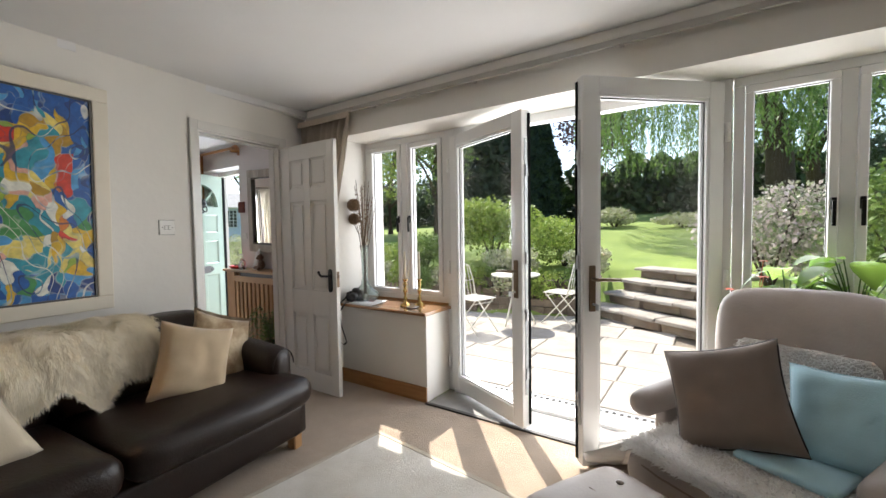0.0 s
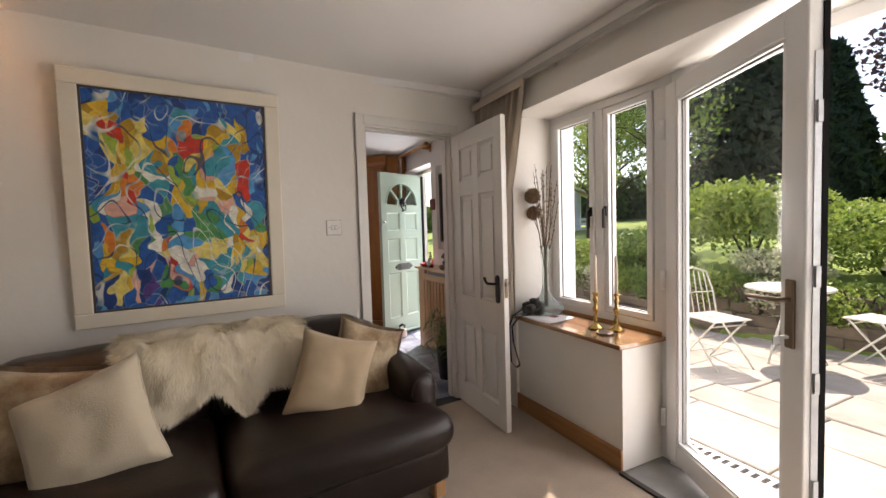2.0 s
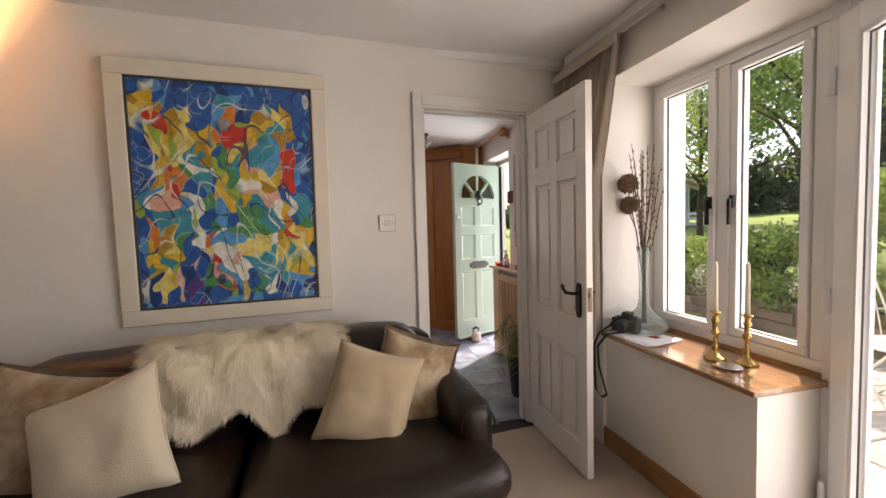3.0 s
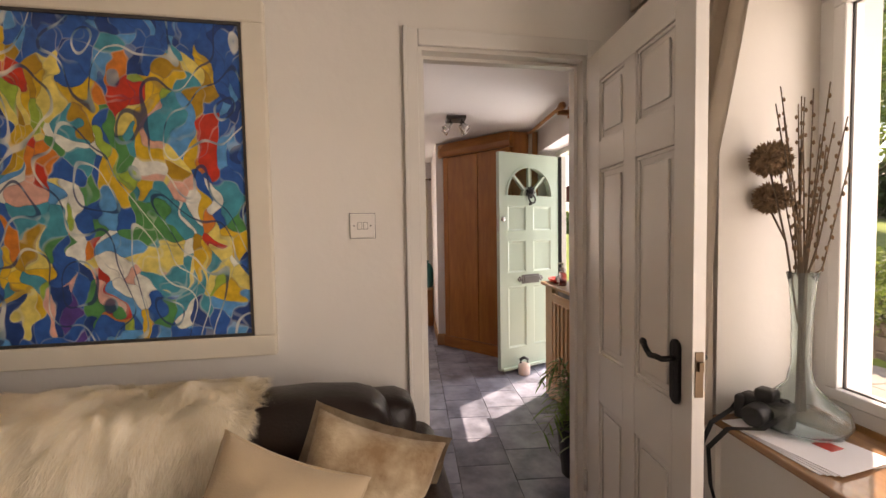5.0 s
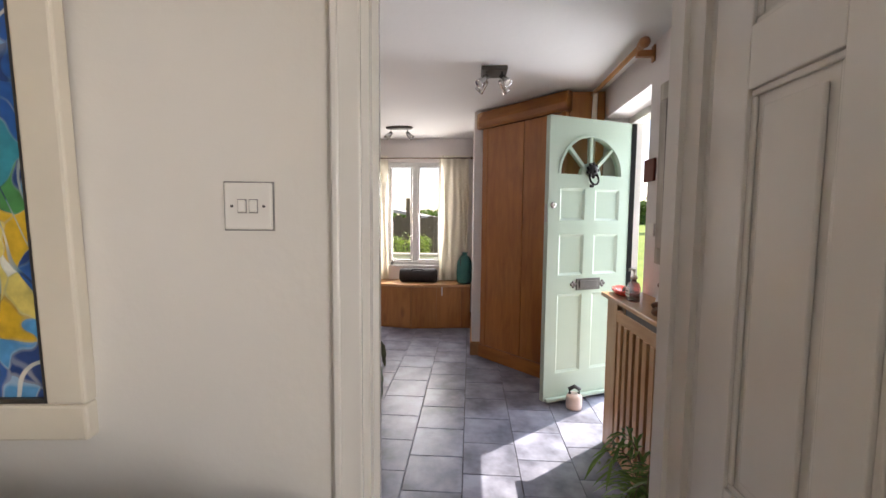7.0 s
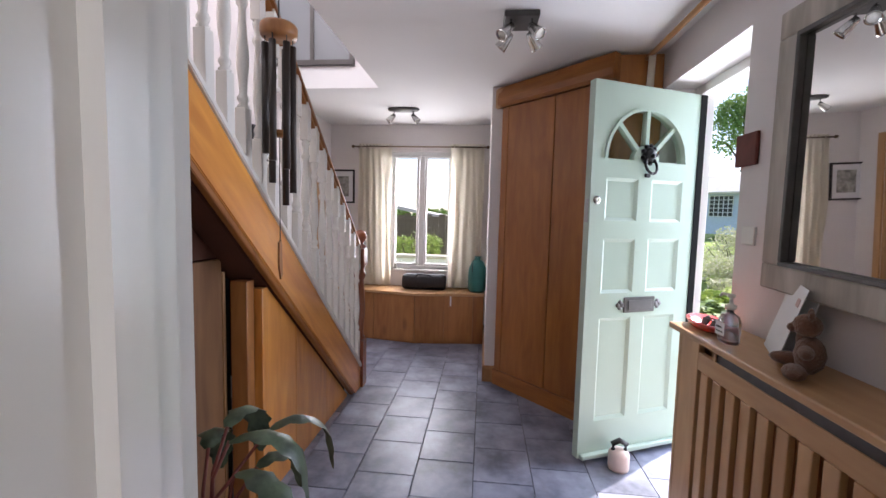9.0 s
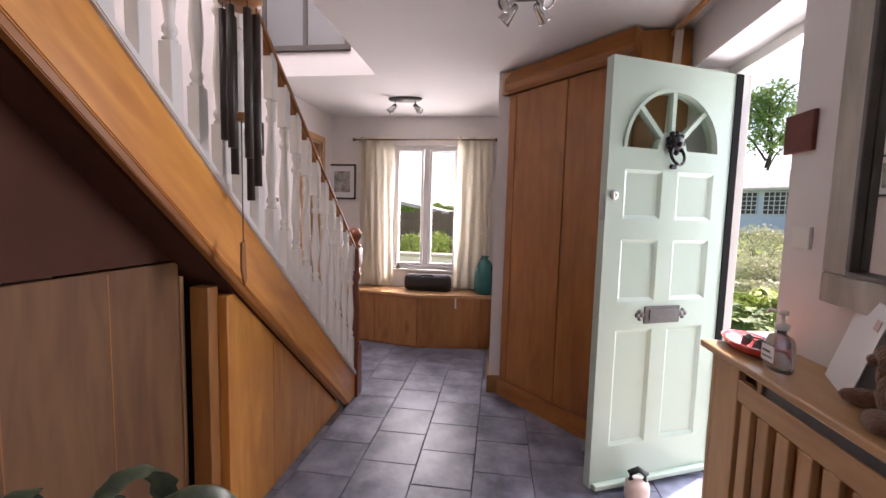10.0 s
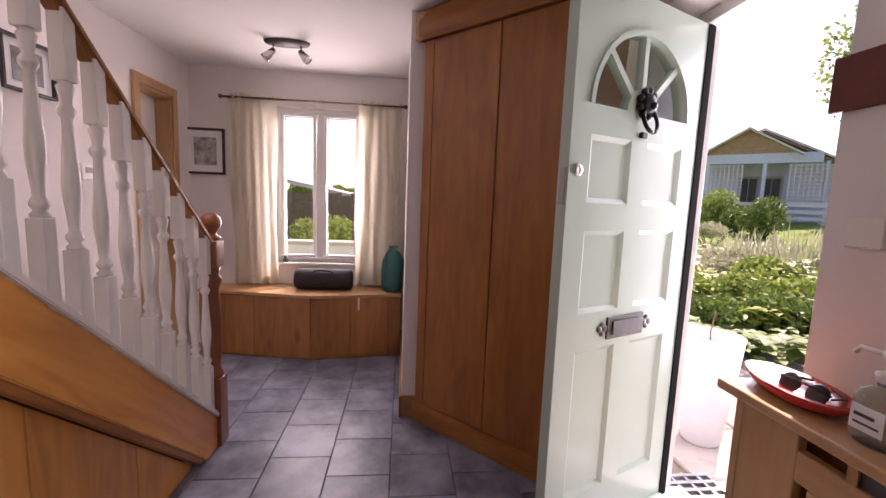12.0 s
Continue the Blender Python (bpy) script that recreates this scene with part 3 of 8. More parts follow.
structure("wall_hall_stair", boxes((-6.66, -2.9, -0.25, -0.05, 0, 4.9), (-7.05, -6.66, -0.25, -0.05, 1.99, 4.9), (-7.4, -7.05, -0.25, -0.05, 0, 4.9)), M["hallwall"], "white wall along the staircase", "wall")
structure("ceiling_hall", boxes((-7.4, -6.05, -0.1, 1.75, CEIL_H, CEIL_H + 0.16), (-6.05, -2.98, 0.825, 2.75, CEIL_H, CEIL_H + 0.16), (-3.2, -2.9, -0.1, 0.825, CEIL_H, CEIL_H + 0.16)),
          M["ceil"], "white hall ceiling with the stairwell opening", "ceiling")
structure("wall_stairwell_end", box(-6.2, -6.06, -0.06, 2.75, CEIL_H + 0.16, 4.9), M["hallwall"], "white upper wall of the stairwell", "wall")
structure("wall_stairwell_side", box(-6.06, -2.95, 2.0, 2.1, CEIL_H + 0.16, 4.9), M["hallwall"], "white landing wall above the hall", "wall")
structure("wall_stairwell_near", box(-3.1, -2.95, -0.06, 2.0, CEIL_H + 0.16, 4.9), M["hallwall"], "white landing end wall", "wall")
# the hole in this unseen ceiling is made up for the landing lamp
structure("ceiling_landing", boxes((-6.2, -5.2, -0.2, 2.1, 4.85, 4.95), (-3.8, -2.9, -0.2, 2.1, 4.85, 4.95), (-5.2, -3.8, -0.2, 0.25, 4.85, 4.95), (-5.2, -3.8, 1.25, 2.1, 4.85, 4.95)), M["ceil"], "white landing ceiling with an opening added for the fill lamp", "ceiling")
structure("wall_side_room", boxes((-7.4, -6.2, -1.2, -1.1, 0, 2.4), (-7.45, -7.35, -1.2, -0.25, 0, 2.4), (-6.25, -6.2, -1.2, -0.25, 0, 2.4), (-7.4, -6.2, -1.2, -0.25, 2.3, 2.4), (-7.4, -6.2, -1.2, -0.25, -0.1, 0)),
          M["hallwall"], "plain walls of the room behind the side door", "wall")


def casement(name, x0, x1, z0, z1, m, parent_label, swing=0.0, f=0.048, g=0.038, handle=("iron", "black casement handle")):
    """A double casement in a frame: in its own x-z plane, y towards the room is minus."""
    w = thing(name, m, parent_label, "window", kind="structure")
    mid = (x0 + x1) / 2
    part("window_frame", boxes((x0, x1, -0.035, 0.035, z1 - f, z1), (x0, x1, -0.035, 0.035, z0, z0 + f), (x0, x0 + f, -0.035, 0.035, z0 + f, z1 - f), (x1 - f, x1, -0.035, 0.035, z0 + f, z1 - f),
         (mid - 0.03, mid + 0.03, -0.03, 0.035, z0 + f, z1 - f), bevel=0.004), M["upvc"], w)
    for k, (a, b) in enumerate(((x0 + f, mid - 0.03), (mid + 0.03, x1 - f))):
        a, b, lo, hi = a + 0.003, b - 0.003, z0 + f + 0.003, z1 - f - 0.003
        mm = pose(0, 0, 0)
        if swing and k == 1:
            mm = pose(b, 0, 0, 0, 0, swing) @ pose(-b, 0, 0)
        sash = part("sash", boxes((a, b, -0.045, 0.02, hi - g, hi), (a, b, -0.045, 0.02, lo, lo + g), (a, a + g, -0.045, 0.02, lo + g, hi - g), (b - g, b, -0.045, 0.02, lo + g, hi - g), bevel=0.005), M["upvc"], w, m=mm)
        pane = part("pane", box(a + g - 0.004, b - g + 0.004, -0.012, -0.006, lo + g - 0.004, hi - g + 0.004), M["glass"], sash)
        pane.visible_shadow = False
        part("seal", boxes((a + g - 0.006, b - g + 0.006, -0.020, -0.0122, lo + g - 0.006, lo + g + 0.004), (a + g - 0.006, a + g + 0.004, -0.020, -0.0122, lo + g + 0.004, hi - g), (b - g - 0.004, b - g + 0.006, -0.020, -0.0122, lo + g + 0.004, hi - g), (a + g - 0.006, b - g + 0.006, -0.020, -0.0122, hi - g - 0.004, hi - g + 0.006)), M["dark"], sash)
        hx = b - g / 2 if k == 0 else a + g / 2
        part("handle", boxes((hx - 0.011, hx + 0.011, -0.06, -0.045, (lo + hi) / 2 - 0.03, (lo + hi) / 2 + 0.03), (hx - 0.008, hx + 0.008, -0.075, -0.06, (lo + hi) / 2 - 0.11, (lo + hi) / 2 + 0.015), bevel=0.003), M[handle[0]], sash, handle[1])
    return w


casement("window_1", -2.66, -1.765, 0.70, 2.09, pose(0, 2.83, 0), "white double casement window, one side ajar", swing=-4)
casement("window_2", 0.105, 1.02, 0.70, 2.09, pose(0, 2.83, 0), "white double casement window behind the armchair")
casement("window_3", -0.36, 0.36, 0.72, 2.02, pose(-7.40, 0.98, 0, 0, 0, 90), "white double casement window at the end of the hall", f=0.036, g=0.026, handle=("plastic_white", "white casement handle"))
structure("window_sill_bay", box(-2.66, -1.735, 2.425, 2.79, 0.66, 0.685, 0.006), M["sillwood"], "polished hardwood sill board in the bay", "sill")
structure("window_sill_plants", box(0.08, 1.02, 2.425, 2.79, 0.66, 0.685, 0.006), M["sillwood"], "polished hardwood sill board holding plants", "sill")
structure("window_sill_hall", box(-7.40, -7.29, 0.58, 1.38, 0.70, 0.72, 0.004), M["upvc"], "white sill of the hall window", "sill")
structure("window_stool", boxes((-2.66, -1.765, 2.79, 2.87, 0.66, 0.70), (0.105, 1.02, 2.79, 2.87, 0.66, 0.70)), M["oak_x"], "oak fillet under the bay windows", "trim")

# glazed garden doors, both leaves standing open into the room
structure("door_frame_garden", boxes((-1.76, -1.70, 2.78, 2.86, 0, 2.09), (0.04, 0.10, 2.78, 2.86, 0, 2.09), (-1.70, 0.04, 2.78, 2.86, 2.03, 2.09), (-1.70, 0.04, 2.76, 2.90, -0.03, 0.02), bevel=0.004),
          M["upvc"], "white frame of the double garden doors with low sill", "door")


def garden_leaf(name, width, m, flip, label, top=2.025):
    """Leaf hinged at its own origin, running along +x (flip: -x)."""
    d = thing(name, m, label, "door", kind="structure")
    s = -1 if flip else 1
    z0, z1, g = 0.035, top, 0.092

    def bx(a, b, y0, y1, c, e):
        return (min(s * a, s * b), max(s * a, s * b), y0, y1, c, e)
    part("leaf_frame", boxes(bx(0, g, -0.035, 0.035, z0, z1), bx(width - g, width, -0.035, 0.035, z0, z1), bx(g, width - g, -0.035, 0.035, z1 - g, z1), bx(g, width - g, -0.035, 0.035, z0, z0 + g + 0.02), bevel=0.006), M["upvc"], d)
    pane = part("pane", box(*bx(g - 0.004, width - g + 0.004, -0.006, 0.006, z0 + g + 0.016, z1 - g + 0.004)), M["glass"], d)
    pane.visible_shadow = False
    part("glazing_bead", boxes(*[bx(a, b, y0, y0 + 0.014, c, e) for y0 in (-0.028, 0.014) for a, b, c, e in ((g, g + 0.012, z0 + g + 0.02, z1 - g), (width - g - 0.012, width - g, z0 + g + 0.02, z1 - g), (g + 0.012, width - g - 0.012, z1 - g - 0.012, z1 - g), (g + 0.012, width - g - 0.012, z0 + g + 0.02, z0 + g + 0.032))]), M["upvc"], d)
    part("seal", boxes(*[bx(a, b, -0.010, -0.0065, c, e) for a, b, c, e in ((g + 0.011, g + 0.017, z0 + g + 0.03, z1 - g - 0.01), (width - g - 0.017, width - g - 0.011, z0 + g + 0.03, z1 - g - 0.01), (g + 0.017, width - g - 0.017, z1 - g - 0.017, z1 - g - 0.011))]), M["dark"], d)
    part("edge_seal", boxes(bx(width, width + 0.006, 0.014, 0.033, z0 + 0.02, z1 - 0.02)), M["rubber"], d, "black rubber seal on the door edge")
    part("lock_strip", boxes(bx(width, width + 0.004, -0.012, 0.012, 0.25, 1.85), *[bx(width + 0.004, width + 0.012, -0.008, 0.008, z, z + 0.07) for z in (0.35, 0.72, 1.08, 1.62)]), M["steel"], d, "steel lock strip on the door edge")
    for y, sg in ((-0.035, -1), (0.035, 1)):
        hx = width - 0.05
        h = part("handle_plate", box(*bx(hx - 0.018, hx + 0.018, min(y, y + sg * 0.012), max(y, y + sg * 0.012), 0.86, 1.10), 0.005), M["bronze"], d, "bronze handle plate")
        part("lever", tube([(s * hx, y + sg * 0.01, 1.03), (s * hx, y + sg * 0.05, 1.03), (s * (hx - 0.03), y + sg * 0.055, 1.03), (s * (hx - 0.13), y + sg * 0.055, 1.025)], 0.009), M["bronze"], h)
        if sg < 0:
            part("key", boxes(bx(hx - 0.003, hx + 0.003, y - 0.045, y - 0.012, 0.895, 0.905), bx(hx - 0.002, hx + 0.002, y - 0.065, y - 0.04, 0.875, 0.905)), M["steel"], h)
    for z in (0.25, 1.0, 1.8):
        part("hinge", tube([(-s * 0.01, -0.045, z - 0.05), (-s * 0.01, -0.045, z + 0.05)], 0.013), M["upvc"], d)
    return d


garden_leaf("door_garden_leaf", 0.835, pose(-1.70, 2.785, 0, 0, 0, -25.5), False, "white framed glass garden door standing open")
garden_leaf("door_garden_leaf", 0.835, pose(0.04, 2.785, 0, 0, 0, 44), True, "white framed glass garden door swung wide open", 2.07)


def panel_bars(bm, x0, x1, z0, z1, y, depth, edge=0.016):
    """A raised-and-fielded panel: sunk border and proud middle, on the face at y."""
    sg = 1 if depth > 0 else -1
    for a, b, c, e in ((x0, x1, z0, z0 + edge), (x0, x1, z1 - edge, z1), (x0, x0 + edge, z0 + edge, z1 - edge), (x1 - edge, x1, z0 + edge, z1 - edge)):
        add_box(bm, a, b, min(y, y + depth), max(y, y + depth), c, e, bevel=0.003)
    add_box(bm, x0 + 0.035, x1 - 0.035, min(y, y + depth * 0.6), max(y, y + depth * 0.6), z0 + 0.035, z1 - 0.035, bevel=min(0.004, abs(depth) * 0.3))


def lounge_door():
    """White six-panel door, open against the window wall. Own frame: hinge at origin, leaf along +x, -y faces the lounge."""
    d = thing("door_lounge", pose(-3.018, 2.196, 0, 0, 0, 0), "white painted six-panel internal door standing open", "door", kind="structure")
    w, h, t = 0.642, 2.0, 0.036
    st = 0.105
    zs = [(0.165, 0.636), (0.828, 1.543), (1.65, 1.88)]
    c0, c1, e1 = 0.288, 0.362, 0.559
    bars = [(0, st, -t, 0, 0.01, h), (e1, w, -t, 0, 0.01, h), (c0, c1, -t, 0, 0.165, 1.88)]
    for a, b in ((0.01, 0.165), (0.636, 0.828), (1.543, 1.65), (1.88, h)):
        if a in (0.01, 1.88):
            bars.append((st, e1, -t, 0, a, b))
        else:
            bars += [(st, c0, -t, 0, a, b), (c1, e1, -t, 0, a, b)]
    part("stile_frame", boxes(*bars, bevel=0.002), M["trim"], d)
    for a, b in ((st, c0), (c1, e1)):
        for z0, z1 in zs:
            bm = boxes((a - 0.001, b + 0.001, -t + 0.013, -0.013, z0 - 0.001, z1 + 0.001))
            for sg, y in ((1, -t + 0.013), (-1, -0.013)):
                ring = 0.012
                for p, q, r, s in ((a, b, z0, z0 + ring), (a, b, z1 - ring, z1), (a, a + ring, z0 + ring, z1 - ring), (b - ring, b, z0 + ring, z1 - ring)):
                    add_box(bm, p, q, min(y, y - sg * 0.007), max(y, y - sg * 0.007), r, s, bevel=0.003)
                add_box(bm, a + 0.032, b - 0.032, min(y, y - sg * 0.008), max(y, y - sg * 0.008), z0 + 0.032, z1 - 0.032, bevel=0.0035)
            part("panel", bm, M["trim"], d)
    for y, sg in ((-t, -1), (0, 1)):
        hx = w - 0.062
        outline = [(hx + 0.021 * math.cos(q), 0.988 + 0.021 * math.sin(q)) for q in (math.pi * k / 8 for k in range(9))]
        outline += [(hx + 0.021 * math.cos(q), 0.849 + 0.021 * math.sin(q)) for q in (math.pi + math.pi * k / 8 for k in range(9))]
        bm = prism(outline, min(y, y + sg * 0.009), max(y, y + sg * 0.009), "y", 0.002)
        pl = part("handle_plate", bm, M["iron"], d, "black iron handle plate")
        lv = tube([(hx, y + sg * 0.004, 0.955), (hx, y + sg * 0.045, 0.955), (hx - 0.02, y + sg * 0.05, 0.957), (hx - 0.045, y + sg * 0.05, 0.952), (hx - 0.066, y + sg * 0.05, 0.965), (hx - 0.078, y + sg * 0.05, 0.978)], 0.0085, 8)
        bmesh.ops.create_icosphere(lv, subdivisions=2, radius=1, matrix=Matrix.LocRotScale((hx - 0.080, y + sg * 0.05, 0.981), None, (0.016, 0.008, 0.013)))
        part("lever", lv, M["iron"], pl, smooth=True)
    part("latch", boxes((w, w + 0.003, -0.029, -0.007, 0.87, 0.99), (w + 0.003, w + 0.012, -0.024, -0.012, 0.94, 0.965)), M["bronze"], d, "dull bronze latch plate on the door edge")
    for z in (0.2, 1.75):
        part("hinge", tube([(-0.006, -t - 0.004, z), (-0.006, -t - 0.004, z + 0.09)], 0.007), M["trim"], d)


lounge_door()


def entrance_door():
    """Mint green front door with fanlight, open into the hall; hinge at origin, leaf along +x, -y is the outer face that the hall sees."""
    ang = math.degrees(math.atan2(2.205 - 2.885, -5.040 + 5.350))
    d = thing("door_entrance", pose(-5.350, 2.885, 0.0, 0, 0, ang) @ pose(0.755, 0, 0, 0, 0, 180), "mint green panelled front door with a fanlight, standing open", "door", kind="structure")
    w, t, z0, z1 = 0.708, 0.044, 0.03, 2.02
    cx, cz, ro, ri = w / 2, 1.632, 0.262, 0.085
    # leaf with a half-round opening
    n = 20
    arc = [(cx + ro * math.cos(math.pi * k / n), cz + ro * math.sin(math.pi * k / n)) for k in range(n + 1)]
    bm = bmesh.new()

    def slab(pts):
        b2 = prism(pts, -t, 0, "y")
        me = bpy.data.meshes.new("tmp")
        b2.to_mesh(me)
        b2.free()
        bm.from_mesh(me)
        bpy.data.meshes.remove(me)
    sx = (0.0, 0.095, 0.304, 0.395, 0.612, w)
    sz = (z0, 0.225, 0.79, 0.925, 1.215, 1.31, 1.535, cz)
    for k in (0, 2, 4):
        add_box(bm, sx[k], sx[k + 1], -t, 0, z0, cz)
    for k in (0, 2, 4, 6):
        for i in (1, 3):
            add_box(bm, sx[i], sx[i + 1], -t, 0, sz[k], sz[k + 1])
    half = n // 2
    slab([(w, cz), (w, z1), (cx, z1)] + [arc[k] for k in range(half, -1, -1)])
    slab([(cx, z1), (0, z1), (0, cz)] + [arc[k] for k in range(n, half - 1, -1)])
    leaf = part("leaf", bm, M["mint"], d)
    # hub and glazing bars of the fanlight
    bm = prism([(cx + ri * math.cos(math.pi * k / 12), cz + ri * math.sin(math.pi * k / 12)) for k in range(13)], -t + 0.004, -0.004, "y")
    for a in (45, 90, 135):
        q = pose(cx, 0, cz, 0, -a, 0)
        add_box(bm, ri - 0.01, ro + 0.004, -t + 0.006, -0.006, -0.011, 0.011, m=q)
    part("fanlight_bars", bm, M["mint"], d)
    bm = bmesh.new()
    for k in range(n):
        for r0, r1 in ((ro, ro + 0.018),):
            a0, a1 = math.pi * k / n, math.pi * (k + 1) / n
            pts = [(cx + r * math.cos(a), cz + r * math.sin(a)) for r, a in ((r0, a0), (r1, a0), (r1, a1), (r0, a1))]
            for ya, yb in ((-t - 0.007, -t), (0, 0.007)):
                lo = [bm.verts.new((p[0], ya, p[1])) for p in pts]
                hi = [bm.verts.new((p[0], yb, p[1])) for p in pts]
                bm.faces.new(lo), bm.faces.new(hi[::-1])
                for i in range(4):
                    bm.faces.new((lo[i], hi[i], hi[(i + 1) % 4], lo[(i + 1) % 4]))
    bmesh.ops.recalc_face_normals(bm, faces=bm.faces)
    part("fanlight_moulding", bm, M["mint"], d)
    for k in range(4):
        a0, a1 = math.pi * k / 4, math.pi * (k + 1) / 4
        pts = [(cx + (ri - 0.005) * math.cos(a0), cz + (ri - 0.005) * math.sin(a0))] + [(cx + (ro + 0.003) * math.cos(a0 + (a1 - a0) * i / 5), cz + (ro + 0.003) * math.sin(a0 + (a1 - a0) * i / 5)) for i in range(6)] + [(cx + (ri - 0.005) * math.cos(a1), cz + (ri - 0.005) * math.sin(a1))]
        pn = part("fanlight_pane", prism(pts, -t / 2 - 0.003, -t / 2 + 0.003, "y"), M["obscure"], d, "patterned glass pane")
        pn.visible_shadow = False
    for a, b in ((0.095, 0.304), (0.395, 0.612)):
        for c, e in ((0.225, 0.79), (0.925, 1.215), (1.31, 1.535)):
            bm = bmesh.new()
            for y0, dy in ((-t + 0.001, 0.011), (-0.001, -0.011)):
                rim = [bm.verts.new(p) for p in ((a, y0, c), (b, y0, c), (b, y0, e), (a, y0, e))]
                q = 0.017
                mid = [bm.verts.new(p) for p in ((a + q, y0 + dy, c + q), (b - q, y0 + dy, c + q), (b - q, y0 + dy, e - q), (a + q, y0 + dy, e - q))]
                bm.faces.new(mid)
                for i in range(4):
                    bm.faces.new((rim[i], rim[(i + 1) % 4], mid[(i + 1) % 4], mid[i]))
            bmesh.ops.recalc_face_normals(bm, faces=bm.faces)
            part("panel", bm, M["mint"], d)
    # lion knocker
    bm = lathe([(0.0, 0.0), (0.038, 0.0), (0.042, 0.012), (0.034, 0.026), (0.018, 0.034), (0.0, 0.036)], 14, m=pose(cx, -t, 1.665, 90))
    for a in range(0, 360, 40):
        bmesh.ops.create_icosphere(bm, subdivisions=1, radius=0.014, matrix=pose(cx + 0.042 * math.cos(radians(a)), -t - 0.012, 1.665 + 0.046 * math.sin(radians(a))))
    bmesh.ops.create_icosphere(bm, subdivisions=1, radius=0.016, matrix=pose(cx, -t - 0.036, 1.655))
    kn = part("knocker", bm, M["iron"], d, "black iron animal-head door knocker", smooth=True)
    part("knocker_ring", tube([(cx + 0.038 * math.sin(radians(a)), -t - 0.03 - 0.012 * math.cos(radians(a)), 1.605 - 0.042 * math.cos(radians(a))) for a in range(0, 361, 24)], 0.0075), M["iron"], kn)
    part("knocker_rest", box(cx - 0.017, cx + 0.017, -t - 0.016, -t, 1.545, 1.568, 0.006), M["iron"], kn)
    # letter plate
    zc = 0.857
    bm = boxes((cx - 0.105, cx + 0.105, -t - 0.008, -t, zc - 0.042, zc + 0.042), (cx - 0.08, cx + 0.08, -t - 0.014, -t - 0.008, zc - 0.026, zc + 0.026), bevel=0.003)
    for s in (-1, 1):
        for dx, dz, r in ((0.115, 0, 0.017), (0.128, 0.016, 0.012), (0.128, -0.016, 0.012), (0.142, 0, 0.013)):
            lathe([(0, -0.002), (r, -0.002), (r * 0.9, 0.006), (0, 0.007)], 10, bm, pose(cx + s * dx, -t, zc + dz, 90))
    part("letter_plate", bm, M["pewter"], d, "pewter letter plate with trefoil ends")
    part("lock", lathe([(0.0, 0.0), (0.022, 0.0), (0.022, 0.006), (0.013, 0.010), (0.0, 0.010)], 16, m=pose(0.04, -t, 1.415, 90)), M["chrome"], d, "round chrome lock")
    part("edge_latch", boxes((-0.004, 0, -t + 0.01, -0.01, 1.30, 1.42)), M["steel"], d)
    part("weather_bar", boxes((0.01, w - 0.01, -t - 0.03, -t, 0.03, 0.055), bevel=0.006), M["mint"], d)
    part("weather_strip", boxes((w, w + 0.042, -t - 0.006, -0.006, z0, z1)), M["rubber"], d, "black weather seal on the hinge edge")


entrance_door()
structure("door_frame_entrance", boxes((-5.40, -5.362, 2.875, 2.97, 0, 2.085), (-4.638, -4.60, 2.875, 2.97, 0, 2.085), (-5.362, -4.638, 2.875, 2.97, 2.035, 2.085), (-5.362, -4.638, 2.87, 3.02, -0.05, 0.015), bevel=0.004),
          M["trim"], "cream painted frame of the front entrance", "door")

# ---- garden ----


def edge_y(x):
    """Where the patio ends and the bank begins."""
    if x < -1.5:
        return 6.45 - 0.35 * min(1.0, (-1.5 - x) / 1.8) - 0.10 * max(0.0, min(1.0, (-5.5 - x) / 1.5))
    if x < -0.24:
        return 6.5 - 0.75 * (x + 1.5)
    return 5.55 - 0.35 * min(2.0, x + 0.24)


def ground_z(x, y):
    d = y - edge_y(x)
    low = max(0.0, min(1.0, (-5.0 - x) / 2.5))
    bank = 0.62 * (1 - low) + 0.12 * low
    if x > -1.6 and x < 0.2:
        d -= 1.25
    if d <= 0:
        return -0.10
    return -0.10 + bank * min(1.0, d / 0.35) + 0.085 * max(0.0, min(d, 26.0) - 0.3) + 0.05 * noise.noise(Vector((x * 0.4, y * 0.4, 0))) * min(1, d)


def make_ground():
    bm = bmesh.new()
    xs = [-75, -50, -35, -26] + [-20 + 0.4 * k for k in range(66)] + [8, 12, 20, 35, 60]
    ys = [-40, -15, -5] + [2.0 + 0.4 * k for k in range(48)] + [22 + 2 * k for k in range(8)] + [45, 70, 110]
    g = [[bm.verts.new((x, y, ground_z(x, y) if y > 2.9 else -0.10)) for x in xs] for y in ys]
    for j in range(len(ys) - 1):
        for i in range(len(xs) - 1):
            bm.faces.new((g[j][i], g[j][i + 1], g[j + 1][i + 1], g[j + 1][i])).smooth = True
    structure("ground", bm, M["lawn"], "mown garden lawn rising gently to the trees", "ground")


make_ground()
structure("patio_bed", box(-8.2, 4.2, 2.985, 6.2, -0.16, -0.088), M["joint"], "sandy bed under the patio slabs", "ground")


